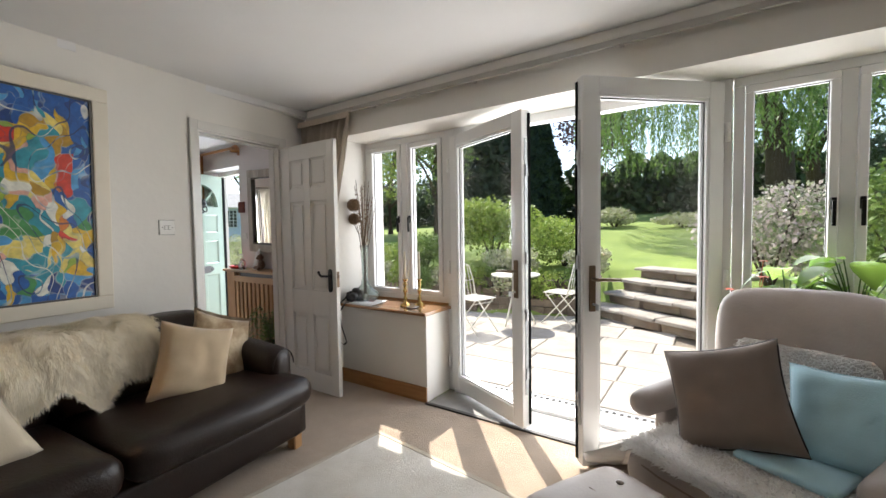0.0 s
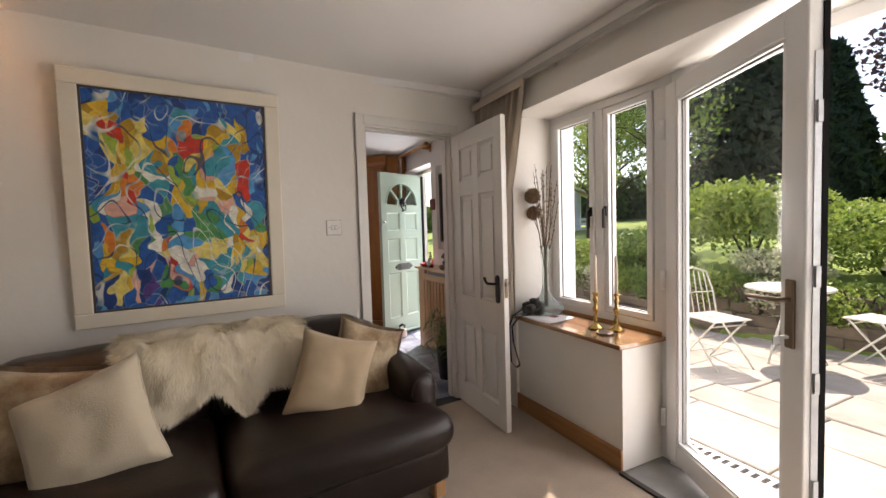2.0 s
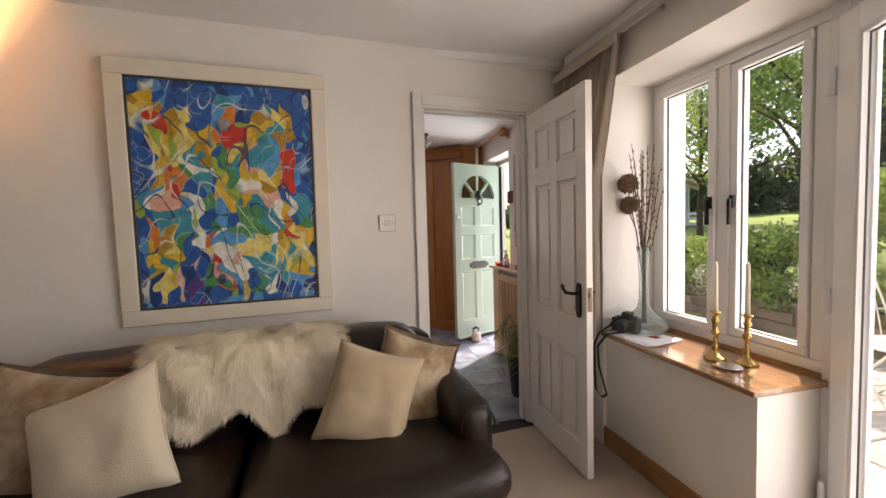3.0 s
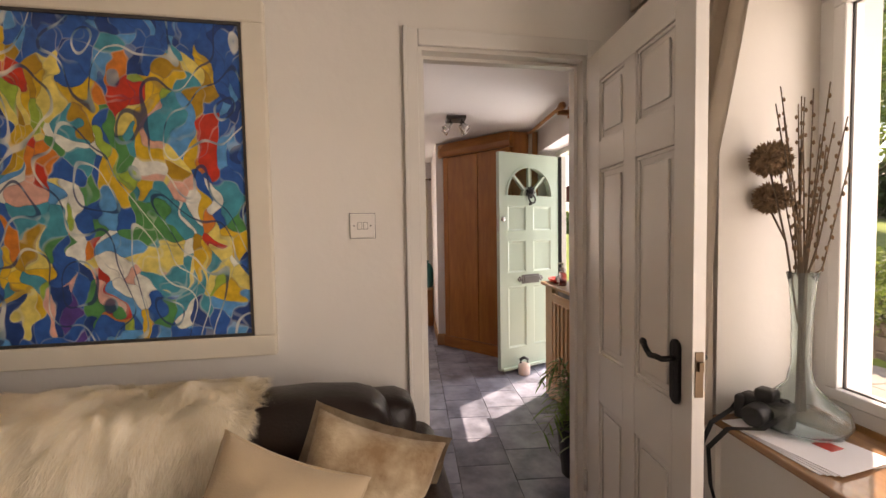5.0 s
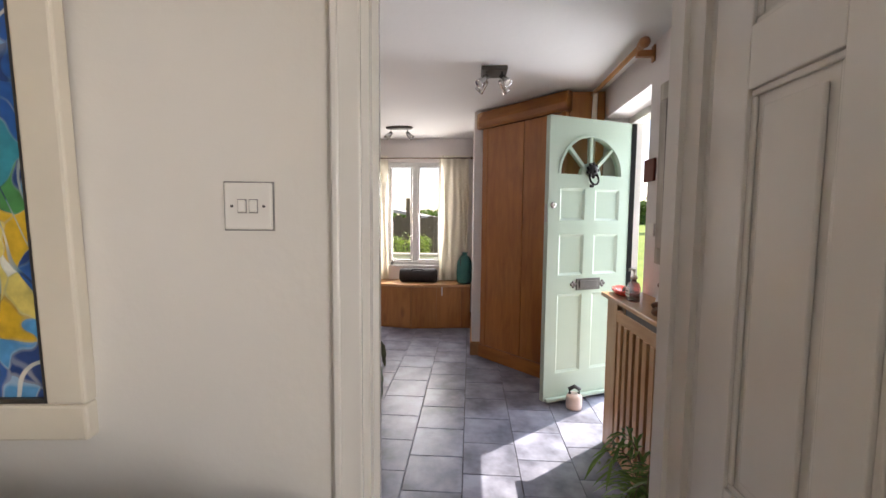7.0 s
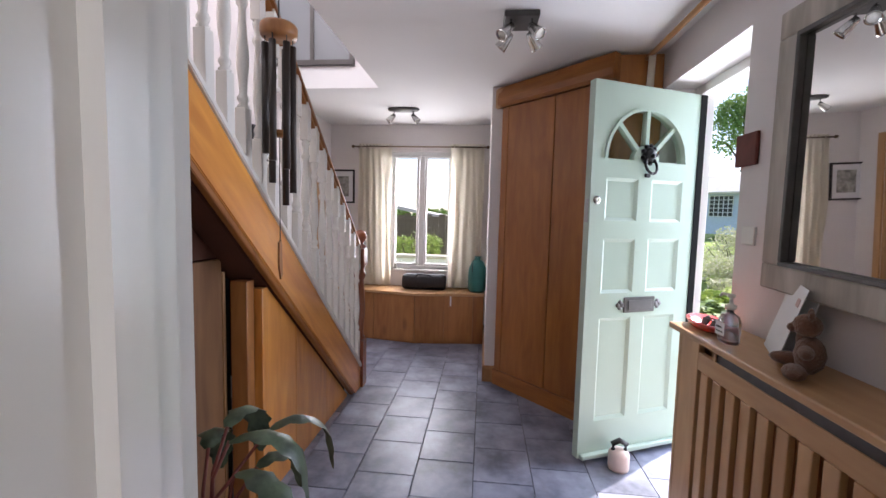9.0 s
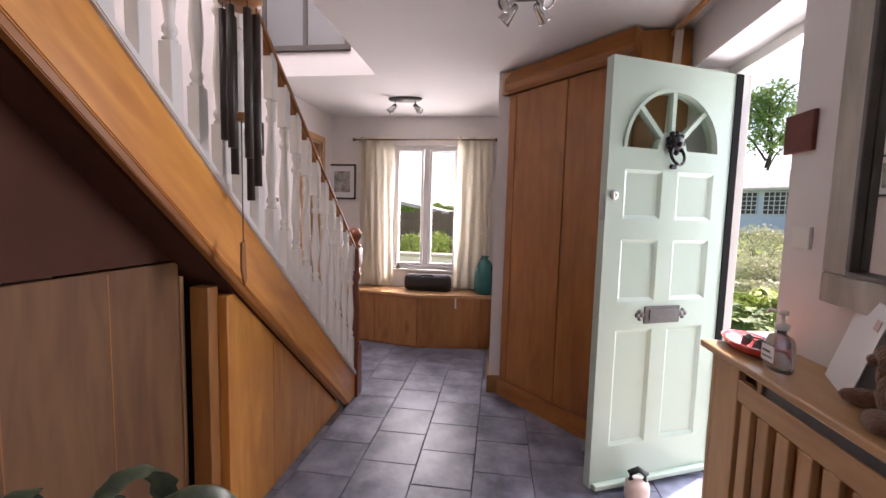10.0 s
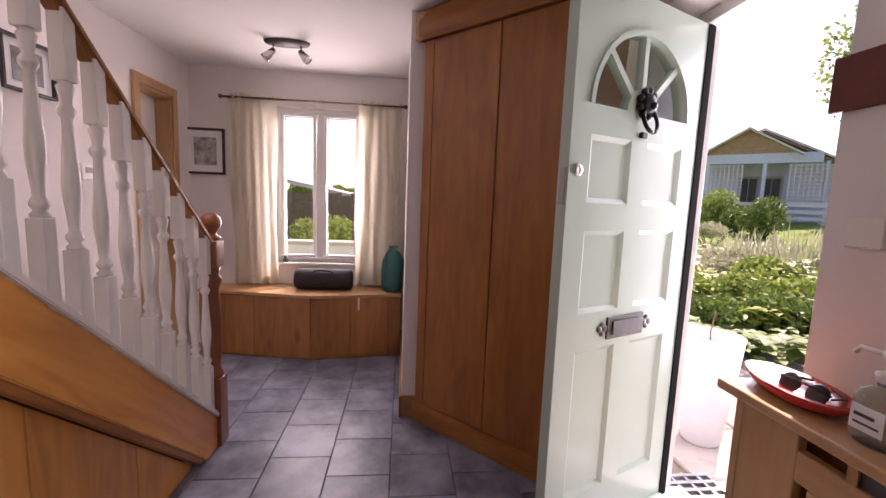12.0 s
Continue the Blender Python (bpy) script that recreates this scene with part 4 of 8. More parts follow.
def leaves(n, place, size, rnd, flat=0.3, long=1.0):
    """Many small leaves: one bent quad each, at the places that place() gives."""
    vs, fs = [], []
    for _ in range(n):
        p, out = place()
        nrm = (Vector((rnd.gauss(0, 1), rnd.gauss(0, 1), rnd.gauss(0, 1))).normalized() * (1 - flat) + out * flat).normalized()
        q = nrm.to_track_quat("Z", "Y")
        s = size * rnd.uniform(0.6, 1.3)
        a = rnd.uniform(0, 6.28)
        c, d = math.cos(a), math.sin(a)
        k = len(vs)
        for u, v, w in ((-0.5 * long, 0, 0), (0, -0.32, 0.06), (0.5 * long, 0, -0.05), (0, 0.32, 0.06)):
            vs.append(p + q @ Vector(((u * c - v * d) * s, (u * d + v * c) * s, w * s)))
        fs.append((k, k + 1, k + 2, k + 3))
    me = bpy.data.meshes.new("foliage")
    me.from_pydata(vs, [], fs)
    return me


def in_blob(c, r, rnd, shell=0.55, lumps=3):
    """Places in an uneven rounded crown of several lumps."""
    c, r = Vector(c), Vector(r)
    subs = [(c, r * 0.8)]
    for _ in range(lumps):
        v = Vector((rnd.gauss(0, 1), rnd.gauss(0, 1), rnd.gauss(0.2, 0.8))).normalized()
        subs.append((c + Vector((v.x * r.x, v.y * r.y, v.z * r.z)) * 0.5, r * rnd.uniform(0.4, 0.62)))

    def place():
        o, s = subs[rnd.randrange(len(subs))]
        v = Vector((rnd.gauss(0, 1), rnd.gauss(0, 1), rnd.gauss(0, 1))).normalized()
        f = shell + (1 - shell) * rnd.random()
        return o + Vector((v.x * s.x, v.y * s.y, v.z * s.z)) * f, v
    return place


def shrub(x, y, r, h, material, n, size, seed, label, long=1.0, name="shrub", category="shrub", lumps=4, lift=0.0):
    rnd = random.Random(seed)
    z = ground_z(x, y)
    t = thing(name, pose(x, y, z), label, category)
    sm = bmesh.new()
    for k in range(6):
        a = k * 1.05 + rnd.uniform(-0.3, 0.3)
        tube([(0, 0, -0.05), (r * 0.25 * math.cos(a), r * 0.25 * math.sin(a), h * 0.35 + lift), (r * 0.55 * math.cos(a), r * 0.55 * math.sin(a), h * 0.7 + lift)], 0.018, 6, sm, 0.4)
    tagged(part("branches", sm, M["bark"], t), kind="stuff")
    n = int(n * 1.7)
    me = leaves(n, in_blob((0, 0, h * 0.47 + lift), (r, r, h * 0.53), rnd, lumps=lumps), size, rnd, long=long)
    me.materials.append(material)
    o = new("foliage", me)
    o.parent = t
    return t


def tree(x, y, h, r, trunk, material, n, size, seed, label, crown_low=0.35, lumps=7):
    rnd = random.Random(seed)
    z = ground_z(x, y)
    t = thing("tree", pose(x, y, z), label, "tree")
    sm = bmesh.new()
    tube([(0, 0, -0.2), (0.02 * h * rnd.uniform(-1, 1), 0, h * 0.25), (0.03 * h * rnd.uniform(-1, 1), 0.02 * h, h * 0.5), (0, 0, h * 0.85)], trunk, 10, sm, 0.25)
    for k in range(9):
        a = k * 2.4
        b = h * (crown_low + 0.05 * k)
        tube([(0, 0, b * 0.9), (r * 0.4 * math.cos(a), r * 0.4 * math.sin(a), b + 0.08 * h), (r * 0.8 * math.cos(a), r * 0.8 * math.sin(a), b + 0.12 * h)], trunk * 0.4, 6, sm, 0.2)
    part("trunk", sm, M["bark"], t)
    c = h * (crown_low + 1) / 2
    me = leaves(n, in_blob((0, 0, c), (r, r, h * (1 - crown_low) / 2), rnd, lumps=lumps), size, rnd)
    me.materials.append(material)
    o = new("crown", me)
    o.parent = t
    return t


def conifer(x, y, h, r, n, seed, label):
    rnd = random.Random(seed)
    z = ground_z(x, y)
    t = thing("conifer", pose(x, y, z), label, "tree")
    part("trunk", tube([(0, 0, -0.2), (0, 0, h * 0.9)], r * 0.12, 8, taper=0.2), M["bark"], t)

    def place():
        f = rnd.random() ** 0.8
        a = rnd.uniform(0, 6.28)
        prof = r * (0.82 + 0.25 * math.sin(min(1, f * 1.6) * 3.14)) * (1 - max(0, f - 0.55) / 0.47) ** 0.7 if f < 1 else 0
        rr = prof * (0.80 + 0.2 * rnd.random() + 0.12 * math.sin(a * 5 + f * 14))
        return Vector((rr * math.cos(a), rr * math.sin(a), f * h)), Vector((math.cos(a), math.sin(a), 0.3))
    me = leaves(n, place, 0.36, rnd, 0.5, 1.5)
    me.materials.append(L["dark"])
    o = new("crown", me)
    o.parent = t


def willow(x, y, seed):
    rnd = random.Random(seed)
    z = ground_z(x, y)
    t = thing("weeping_willow", pose(x, y, z), "weeping willow with long hanging strands of leaves", "tree")
    sm = bmesh.new()
    tube([(1.2, 0.3, -0.2), (1.1, 0.2, 2.0), (0.7, 0, 4.5), (0, 0, 7.5)], 0.42, 12, sm, 0.3)
    for k in range(12):
        a = k * 0.523
        tube([(0.6, 0, 4.2), (2.0 * math.cos(a), 2.0 * math.sin(a), 6.8), (4.2 * math.cos(a), 4.2 * math.sin(a), 6.6)], 0.12, 6, sm, 0.25)
    part("trunk", sm, M["bark"], t)
    vs, fs = [], []
    for _ in range(1000):
        a = rnd.uniform(0, 6.28)
        rr = 4.4 * rnd.random() ** 0.45
        top = 7.2 - 0.05 * rr * rr + rnd.uniform(-0.5, 0.3)
        low = 1.9 + rnd.random() ** 1.5 * 3.0 + 0.25 * math.sin(a * 6)
        p = Vector((rr * math.cos(a), rr * math.sin(a), top))
        zz = top
        while zz > low:
            zz -= 0.085
            p2 = Vector((p.x + 0.06 * math.sin(zz * 2 + a * 9), p.y + 0.06 * math.cos(zz * 1.7 + a * 5), zz))
            b = rnd.uniform(0, 6.28)
            d = Vector((math.cos(b) * 0.55, math.sin(b) * 0.55, -0.85))
            s = d.cross(Vector((0, 0, 1))).normalized() * 0.022
            ln = rnd.uniform(0.10, 0.18)
            k = len(vs)
            vs += [p2, p2 + d * ln * 0.5 + s, p2 + d * ln, p2 + d * ln * 0.5 - s]
            fs.append((k, k + 1, k + 2, k + 3))
    me = bpy.data.meshes.new("strands")
    me.from_pydata(vs, [], fs)
    me.materials.append(L["willow"])
    o = new("crown", me)
    o.parent = t
    o["label"] = "light green hanging strands"


willow(0.4, 15.0, 3)
conifer(-10.3, 20.5, 9.4, 1.9, 9000, 1, "tall dense dark green conifer")
conifer(-7.75, 20.9, 6.5, 1.0, 6000, 4, "narrow columnar dark green conifer")
conifer(-12.8, 22.0, 10.0, 2.2, 5000, 2, "dark green conifer behind the lawn")
tree(-5.6, 24.0, 8.5, 2.6, 0.16, L["copper"], 5000, 0.22, 5, "copper-leaved tree with an airy crown", 0.25)
tree(-7.6, 11.0, 6.4, 2.1, 0.13, L["shrub"], 4200, 0.12, 6, "leafy fruit tree with spreading branches", 0.28)
tree(-9.9, 10.6, 5.2, 1.8, 0.10, L["bright"], 2600, 0.11, 7, "thin airy tree with pale leaves", 0.30, 5)
tree(-16.5, 19.0, 9.0, 3.4, 0.2, L["shrub"], 7000, 0.20, 8, "broad green tree behind the summer house", 0.2)
tree(3.2, 21.0, 11.0, 4.6, 0.26, L["hedge"], 9000, 0.26, 31, "broad dark tree behind the willow", 0.12, 7)

tree(-30.5, 17.6, 9.0, 2.2, 0.18, L["willow"], 4200, 0.2, 35, "airy pale tree behind the summer house", 0.4, 6)


def far_hedge():
    rnd = random.Random(9)

    def place():
        x = rnd.uniform(-34, 26)
        y = 26.5 + 2.5 * noise.noise(Vector((x * 0.12, 0, 0))) + rnd.uniform(-1.4, 1.4)
        h = 2.9 + 1.4 * noise.noise(Vector((x * 0.3, 4, 0))) + 1.0 * noise.noise(Vector((x * 0.9, 7, 0)))
        return Vector((x, y, ground_z(x, y) + h * rnd.random() ** 0.8)), Vector((0, -1, 0.4))
    me = leaves(26000, place, 0.42, rnd, 0.4, 1.2)
    me.materials.append(L["hedge"])
    tagged(new("far_hedge", me), "dark mixed hedge and trees closing the garden", "hedge", kind="stuff")
    # near-black boxes behind the leaves, coloured as the hedge's inner shade
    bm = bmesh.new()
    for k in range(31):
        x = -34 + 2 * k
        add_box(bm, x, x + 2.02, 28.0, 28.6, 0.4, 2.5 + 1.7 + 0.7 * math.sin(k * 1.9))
    structure("backdrop_hedge", bm, mat("hedge_shade", (0.018, 0.03, 0.014), 0.95, vary=0.4, scale=3), "dark boxes standing in for the shade inside the far hedge", "backdrop")


far_hedge()


def west_hedge():
    rnd = random.Random(19)

    def place():
        y = rnd.uniform(-12, 28)
        x = -40 + 1.5 * noise.noise(Vector((y * 0.12, 3, 0))) + rnd.uniform(-1.2, 1.2)
        h = 2.0 + 0.8 * noise.noise(Vector((y * 0.3, 4, 0))) + 0.6 * noise.noise(Vector((y * 0.9, 7, 0)))
        return Vector((x, y, ground_z(x, y) + h * rnd.random() ** 0.8)), Vector((1, 0, 0.4))
    me = leaves(16000, place, 0.45, rnd, 0.4, 1.2)
    me.materials.append(L["shrub"])
    tagged(new("boundary_hedge", me), "green boundary hedge beyond the front garden", "hedge", kind="stuff")


west_hedge()
shrub(-3.75, 7.5, 1.05, 1.55, L["bright"], 3600, 0.075, 1, "rounded bright green shrub above the stone bank")
shrub(-2.3, 7.55, 0.85, 1.05, L["bright"], 3200, 0.055, 2, "low yellow-green shrub above the stone bank")
shrub(-4.9, 6.75, 0.75, 0.85, L["shrub"], 2400, 0.06, 3, "mid-green bushy border shrub")
shrub(-5.9, 6.7, 0.8, 0.8, L["bright"], 2400, 0.06, 4, "yellow-green bushy border shrub")
shrub(-7.0, 7.0, 0.8, 0.85, L["shrub"], 2200, 0.06, 5, "mid-green border shrub by the path")
shrub(-2.9, 6.55, 0.55, 0.5, L["pale"], 1700, 0.045, 6, "pale flowering plant spilling over the bank")
shrub(-1.75, 6.95, 0.5, 0.5, L["pale"], 1600, 0.045, 7, "cream flowering plant beside the steps")
shrub(0.55, 6.1, 0.85, 1.35, L["pinkw"], 3000, 0.06, 8, "pale pink flowering shrub beside the steps")
shrub(1.6, 5.7, 0.95, 1.5, L["shrub"], 2600, 0.07, 9, "tall green shrub beside the patio")
shrub(0.25, 4.9, 0.5, 0.75, L["pinkw"], 1800, 0.05, 10, "pale pink flowering plant at the patio edge")
shrub(-3.0, 15.6, 1.0, 0.7, L["pale"], 1800, 0.09, 11, "low pale shrub on the far lawn")
shrub(-0.9, 16.5, 1.1, 0.6, L["pale"], 1500, 0.09, 12, "low pale shrub under the willow")
shrub(3.2, 12.0, 1.6, 2.2, L["hedge"], 3000, 0.12, 13, "dark evergreen shrub at the lawn edge")


def strappy(x, y, n, ln, seed, material, label):
    rnd = random.Random(seed)
    t = thing("strappy_plant", pose(x, y, ground_z(x, y) - 0.02), label, "plant")
    bm = bmesh.new()
    for _ in range(n):
        a = rnd.uniform(0, 6.28)
        leaf_blade(bm, (rnd.uniform(-0.1, 0.1), rnd.uniform(-0.1, 0.1), 0), (math.cos(a) * 0.6, math.sin(a) * 0.6, 0.9), ln * rnd.uniform(0.7, 1.1), 0.035, ln * 0.35, 6)
    part("blades", bm, material, t)


for k in range(14):
    bx = -6.0 + 0.32 * k
    shrub(bx, edge_y(bx) + 0.14, 0.40, 0.66, L[("bright", "shrub", "pale", "bright")[k % 4]], 1100, 0.05, 80 + k, ("yellow-green trailing plant over the stone bank", "green leafy plant over the stone bank", "cream flowering plant over the stone bank", "bright leafy plant over the stone bank")[k % 4], lift=-0.06)
strappy(-3.1, 6.95, 60, 0.85, 3, L["bright"], "clump of long bright strap leaves")
strappy(-4.2, 6.6, 45, 0.6, 4, L["shrub"], "clump of green strap leaves in the border")


def front_bed():
    rnd = random.Random(17)
    for k, (x, y, r, h, mt, lab) in enumerate(((-7.5, 5.9, 0.55, 0.62, "shrub", "green leafy border plant by the path"), (-8.3, 6.3, 0.6, 0.62, "bright", "lime green border plant by the path"), (-7.9, 5.3, 0.5, 0.5, "shrub", "low green border plant"),
                                               (-9.0, 6.9, 0.6, 0.6, "bright", "lime green bushy border plant"), (-8.8, 5.8, 0.6, 0.5, "bright", "yellow-green low border plant"), (-9.8, 7.3, 0.7, 0.5, "pale", "pale flowering border plant"), (-10.8, 8.0, 0.7, 0.55, "pale", "cream flowering border plant"), (-10.2, 6.0, 0.6, 0.55, "pale", "pale low border plant"), (-9.3, 5.25, 0.5, 0.42, "bright", "yellow-green plant at the bed edge"), (-11.2, 6.6, 0.75, 0.75, "pale", "cream flowering border plant"), (-12.3, 7.1, 0.9, 1.0, "pale", "tall cream flowering border shrub"), (-13.4, 7.8, 0.9, 1.1, "pale", "tall pale flowering border shrub"), (-13.0, 9.2, 0.8, 0.8, "pale", "pale feathery border shrub"))):
        shrub(x, y, r, h, L[mt], 1700, 0.085 if mt != "pale" else 0.05, 40 + k, lab)
    bm = bmesh.new()
    for _ in range(260):
        x, y = rnd.uniform(-11.6, -9.6), rnd.uniform(8.0, 9.6)
        z = ground_z(x, y)
        leaf_blade(bm, (x, y, z), (rnd.uniform(-0.35, 0.35), rnd.uniform(-0.35, 0.35), 1), rnd.uniform(0.6, 1.0), 0.03, 0.12, 4)
    tagged(part("pale_grasses", bm, L["pale"]), "pale feathery grasses in the front border", "grass", kind="stuff")
    shrub(-14.9, 12.5, 0.75, 1.2, L["shrub"], 2000, 0.09, 61, "rounded green shrub before the summer house")
    shrub(-16.2, 12.7, 0.75, 1.0, L["shrub"], 2000, 0.09, 62, "rounded green shrub before the summer house")
    shrub(-17.6, 12.9, 0.9, 1.5, L["bright"], 2200, 0.10, 63, "tall green shrub before the summer house")


front_bed()


def leafy_cover(x0, x1, y0, y1, n, size, hmax, material, seed, label):
    """Low spreading plants with broad overlapping leaves."""
    rnd = random.Random(seed)
    bm = bmesh.new()
    for _ in range(n):
        x, y = rnd.uniform(x0, x1), rnd.uniform(y0, y1)
        mound = hmax * (0.65 + 0.35 * noise.noise(Vector((x * 1.3, y * 1.3, seed))))
        z = ground_z(x, y) + mound * (0.35 + 0.65 * rnd.random() ** 0.5)
        a = rnd.uniform(0, 6.28)
        ln = size * rnd.uniform(0.6, 1.2)
        leaf_blade(bm, (x, y, z), (math.cos(a), math.sin(a), rnd.uniform(0.0, 0.7)), ln, ln * rnd.uniform(0.5, 0.8), ln * 0.45, 4)
    tagged(part("leafy_border", bm, material), label, "border plants", kind="stuff")


leafy_cover(-8.9, -6.6, 4.7, 6.4, 1500, 0.16, 0.45, L["shrub"], 51, "broad green leaves crowding the bed by the path")
leafy_cover(-9.9, -7.4, 5.3, 7.4, 1500, 0.16, 0.55, L["lime"], 52, "lime green leaves behind the path edge")
leafy_cover(-12.6, -9.0, 6.2, 10.0, 2200, 0.17, 0.50, L["pale"], 53, "pale cream foliage in the middle of the bed")


def summer_house():
    m = pose(-19.8, 16.7, ground_z(-19.0, 16.0) - 0.05, 0, 0, 44)
    h = thing("summer_house", m, "blue-grey timber summer house with a gabled porch", "summer house")
    w, d, e, a = 4.6, 3.5, 2.40, 3.70
    part("wall_front", prism([(-w / 2, 0), (w / 2, 0), (w / 2, e), (0, a - 0.1), (-w / 2, e)], 0.0, 0.1, "y"), M["blue_wood"], h)
    part("wall_side", box(-w / 2, -w / 2 + 0.1, 0.1, d, 0, e), M["blue_wood"], h)
    part("wall_side", box(w / 2 - 0.1, w / 2, 0.1, d, 0, e), M["blue_wood"], h)
    part("wall_back", box(-w / 2 + 0.1, w / 2 - 0.1, d - 0.1, d, 0, e), M["blue_wood"], h)
    for s in (-1, 1):
        part("roof_slope", prism([(0, a), (s * (w / 2 + 0.5), e - 0.2), (s * (w / 2 + 0.5), e - 0.12), (0, a + 0.1)], -1.3, d + 0.3, "y"), M["roof_felt"], h, "pale felt roof slope")
        part("soffit", prism([(0, a - 0.02), (s * (w / 2 + 0.42), e - 0.22), (s * (w / 2 + 0.42), e - 0.26), (0, a - 0.08)], -1.2, -0.02, "y"), M["tan_wood"], h, "tan boarded porch soffit")
        part("porch_post", box(s * 2.0 - 0.06, s * 2.0 + 0.06, -1.15, -1.03, 0, e + 0.1), M["blue_wood"], h)
    part("wing_wall", box(-6.4, -w / 2, 0.5, 2.8, 0, 2.05), M["blue_wood"], h, "lower blue-grey boarded side wing")
    part("wing_roof", prism([(0.2, 1.95), (1.65, 2.85), (3.1, 1.95), (3.1, 2.05), (1.65, 2.97), (0.2, 2.05)], -6.7, -w / 2, "x"), M["roof_felt"], h, "pale felt wing roof")
    for k in range(3):
        x0 = -6.1 + 1.25 * k
        wl2 = part("wing_window", boxes((x0, x0 + 1.0, 0.46, 0.5, 0.85, 1.85)), M["black"], h, "dark wing window")
        part("window_lattice", boxes(*[(x0 + 0.2 * i, x0 + 0.03 + 0.2 * i, 0.43, 0.455, 0.85, 1.85) for i in range(6)], *[(x0, x0 + 1.03, 0.40, 0.43, 0.85 + 0.2 * i, 0.88 + 0.2 * i) for i in range(6)]), M["planter"], wl2, "white window lattice")
    # boarded gable over the porch, its roof edges, and the fascia below it
    gx, gw, gz, gt = -0.45, 1.50, 2.80, 3.72
    part("porch_gable", prism([(gx - gw, gz), (gx + gw, gz), (gx, gt)], -1.36, -1.31, "y"), M["tan_wood"], h, "tan boarded porch gable")
    for k in range(7):
        f = (k + 0.5) / 7
        part("gable_board", box(gx - gw * (1 - f) + 0.05, gx + gw * (1 - f) - 0.05, -1.385, -1.36, gz + (gt - gz) * f - 0.05, gz + (gt - gz) * f + 0.045), M["tan_wood"], h)
    for s in (-1, 1):
        part("porch_roof", prism([(gx, gt), (gx + s * (gw + 0.22), gz - 0.13), (gx + s * (gw + 0.22), gz - 0.05), (gx, gt + 0.09)], -1.75, 0.4, "y"), M["roof_felt"], h, "pale porch roof")
    part("porch_fascia", box(gx - 1.7, gx + 2.3, -1.36, -1.28, 2.42, 2.80), M["blue_wood"], h, "pale blue fascia board")
    part("porch_post", box(gx - 1.35, gx - 1.22, -1.34, -1.22, 0, 2.42), M["blue_wood"], h)
    part("porch_post", box(gx + 0.55, gx + 0.68, -1.34, -1.22, 0, 2.42), M["blue_wood"], h)
    for x0, x1 in ((-0.75, -0.02), (0.02, 0.75)):
        dr = part("door", box(x0, x1, -0.05, 0.0, 0.1, 2.0), mat("grey_timber", (0.34, 0.36, 0.38), 0.8, vary=0.15), h)
        part("door_glass", boxes((x0 + 0.08, (x0 + x1) / 2 - 0.015, -0.06, -0.052, 0.9, 1.9), ((x0 + x1) / 2 + 0.015, x1 - 0.08, -0.06, -0.052, 0.9, 1.9)), M["black"], dr, "dark door glass")
    for s in (-1, 1):
        bm = bmesh.new()
        for k in range(9):
            add_box(bm, s * 1.35 - 0.42 + 0.15 * k, s * 1.35 - 0.385 + 0.15 * k, -1.33, -1.31, 0.9, 2.40)
        for k in range(11):
            add_box(bm, s * 1.35 - 0.45, s * 1.35 + 0.85, -1.345, -1.33, 0.9 + 0.14 * k, 0.935 + 0.14 * k)
        part("trellis", bm, M["planter"], h, "white lattice trellis")
    fn = thing("picket_fence", m @ pose(0, -1.9, 0), "white painted ranch fence before the summer house", "fence")
    for z in (0.25, 0.5, 0.75):
        part("rail", box(-3.2, 3.4, -0.02, 0.02, z, z + 0.13), M["planter"], fn)
    for k in range(6):
        part("post", box(-3.2 + 1.3 * k, -3.1 + 1.3 * k, 0.02, 0.1, 0, 0.95), M["planter"], fn)


summer_house()


def bistro_chair(m):
    c = thing("bistro_chair", m, "cream painted folding iron garden chair", "garden chair", "patio chairs")
    for s in (-1, 1):
        part("leg", tube([(s * 0.19, -0.22, 0.0), (s * 0.19, 0.20, 0.45)], 0.009, 7), M["cream_iron"], c)
        part("back_leg", tube([(s * 0.17, 0.24, 0.0), (s * 0.17, -0.16, 0.44)], 0.009, 7), M["cream_iron"], c)
        part("back_post", tube([(s * 0.19, 0.18, 0.42), (s * 0.195, 0.23, 0.65), (s * 0.15, 0.27, 0.86), (0, 0.285, 0.91)], 0.009, 7), M["cream_iron"], c)
    for z in (0.08, 0.40):
        part("cross_bar", tube([(-0.18, 0.2 if z < 0.2 else -0.15, z), (0.18, 0.2 if z < 0.2 else -0.15, z)], 0.007, 6), M["cream_iron"], c)
    for k in range(7):
        y = -0.19 + 0.062 * k
        part("seat_slat", box(-0.20, 0.20, y, y + 0.045, 0.445, 0.457, 0.002), M["cream_iron"], c)
    for k in range(5):
        x = -0.13 + 0.065 * k
        part("back_rod", tube([(x, 0.195, 0.46), (x, 0.235, 0.66), (x * 0.85, 0.272, 0.87)], 0.005, 6), M["cream_iron"], c)
    part("back_rail", tube([(-0.19, 0.235, 0.66), (0.19, 0.235, 0.66)], 0.006, 6), M["cream_iron"], c)
    return c


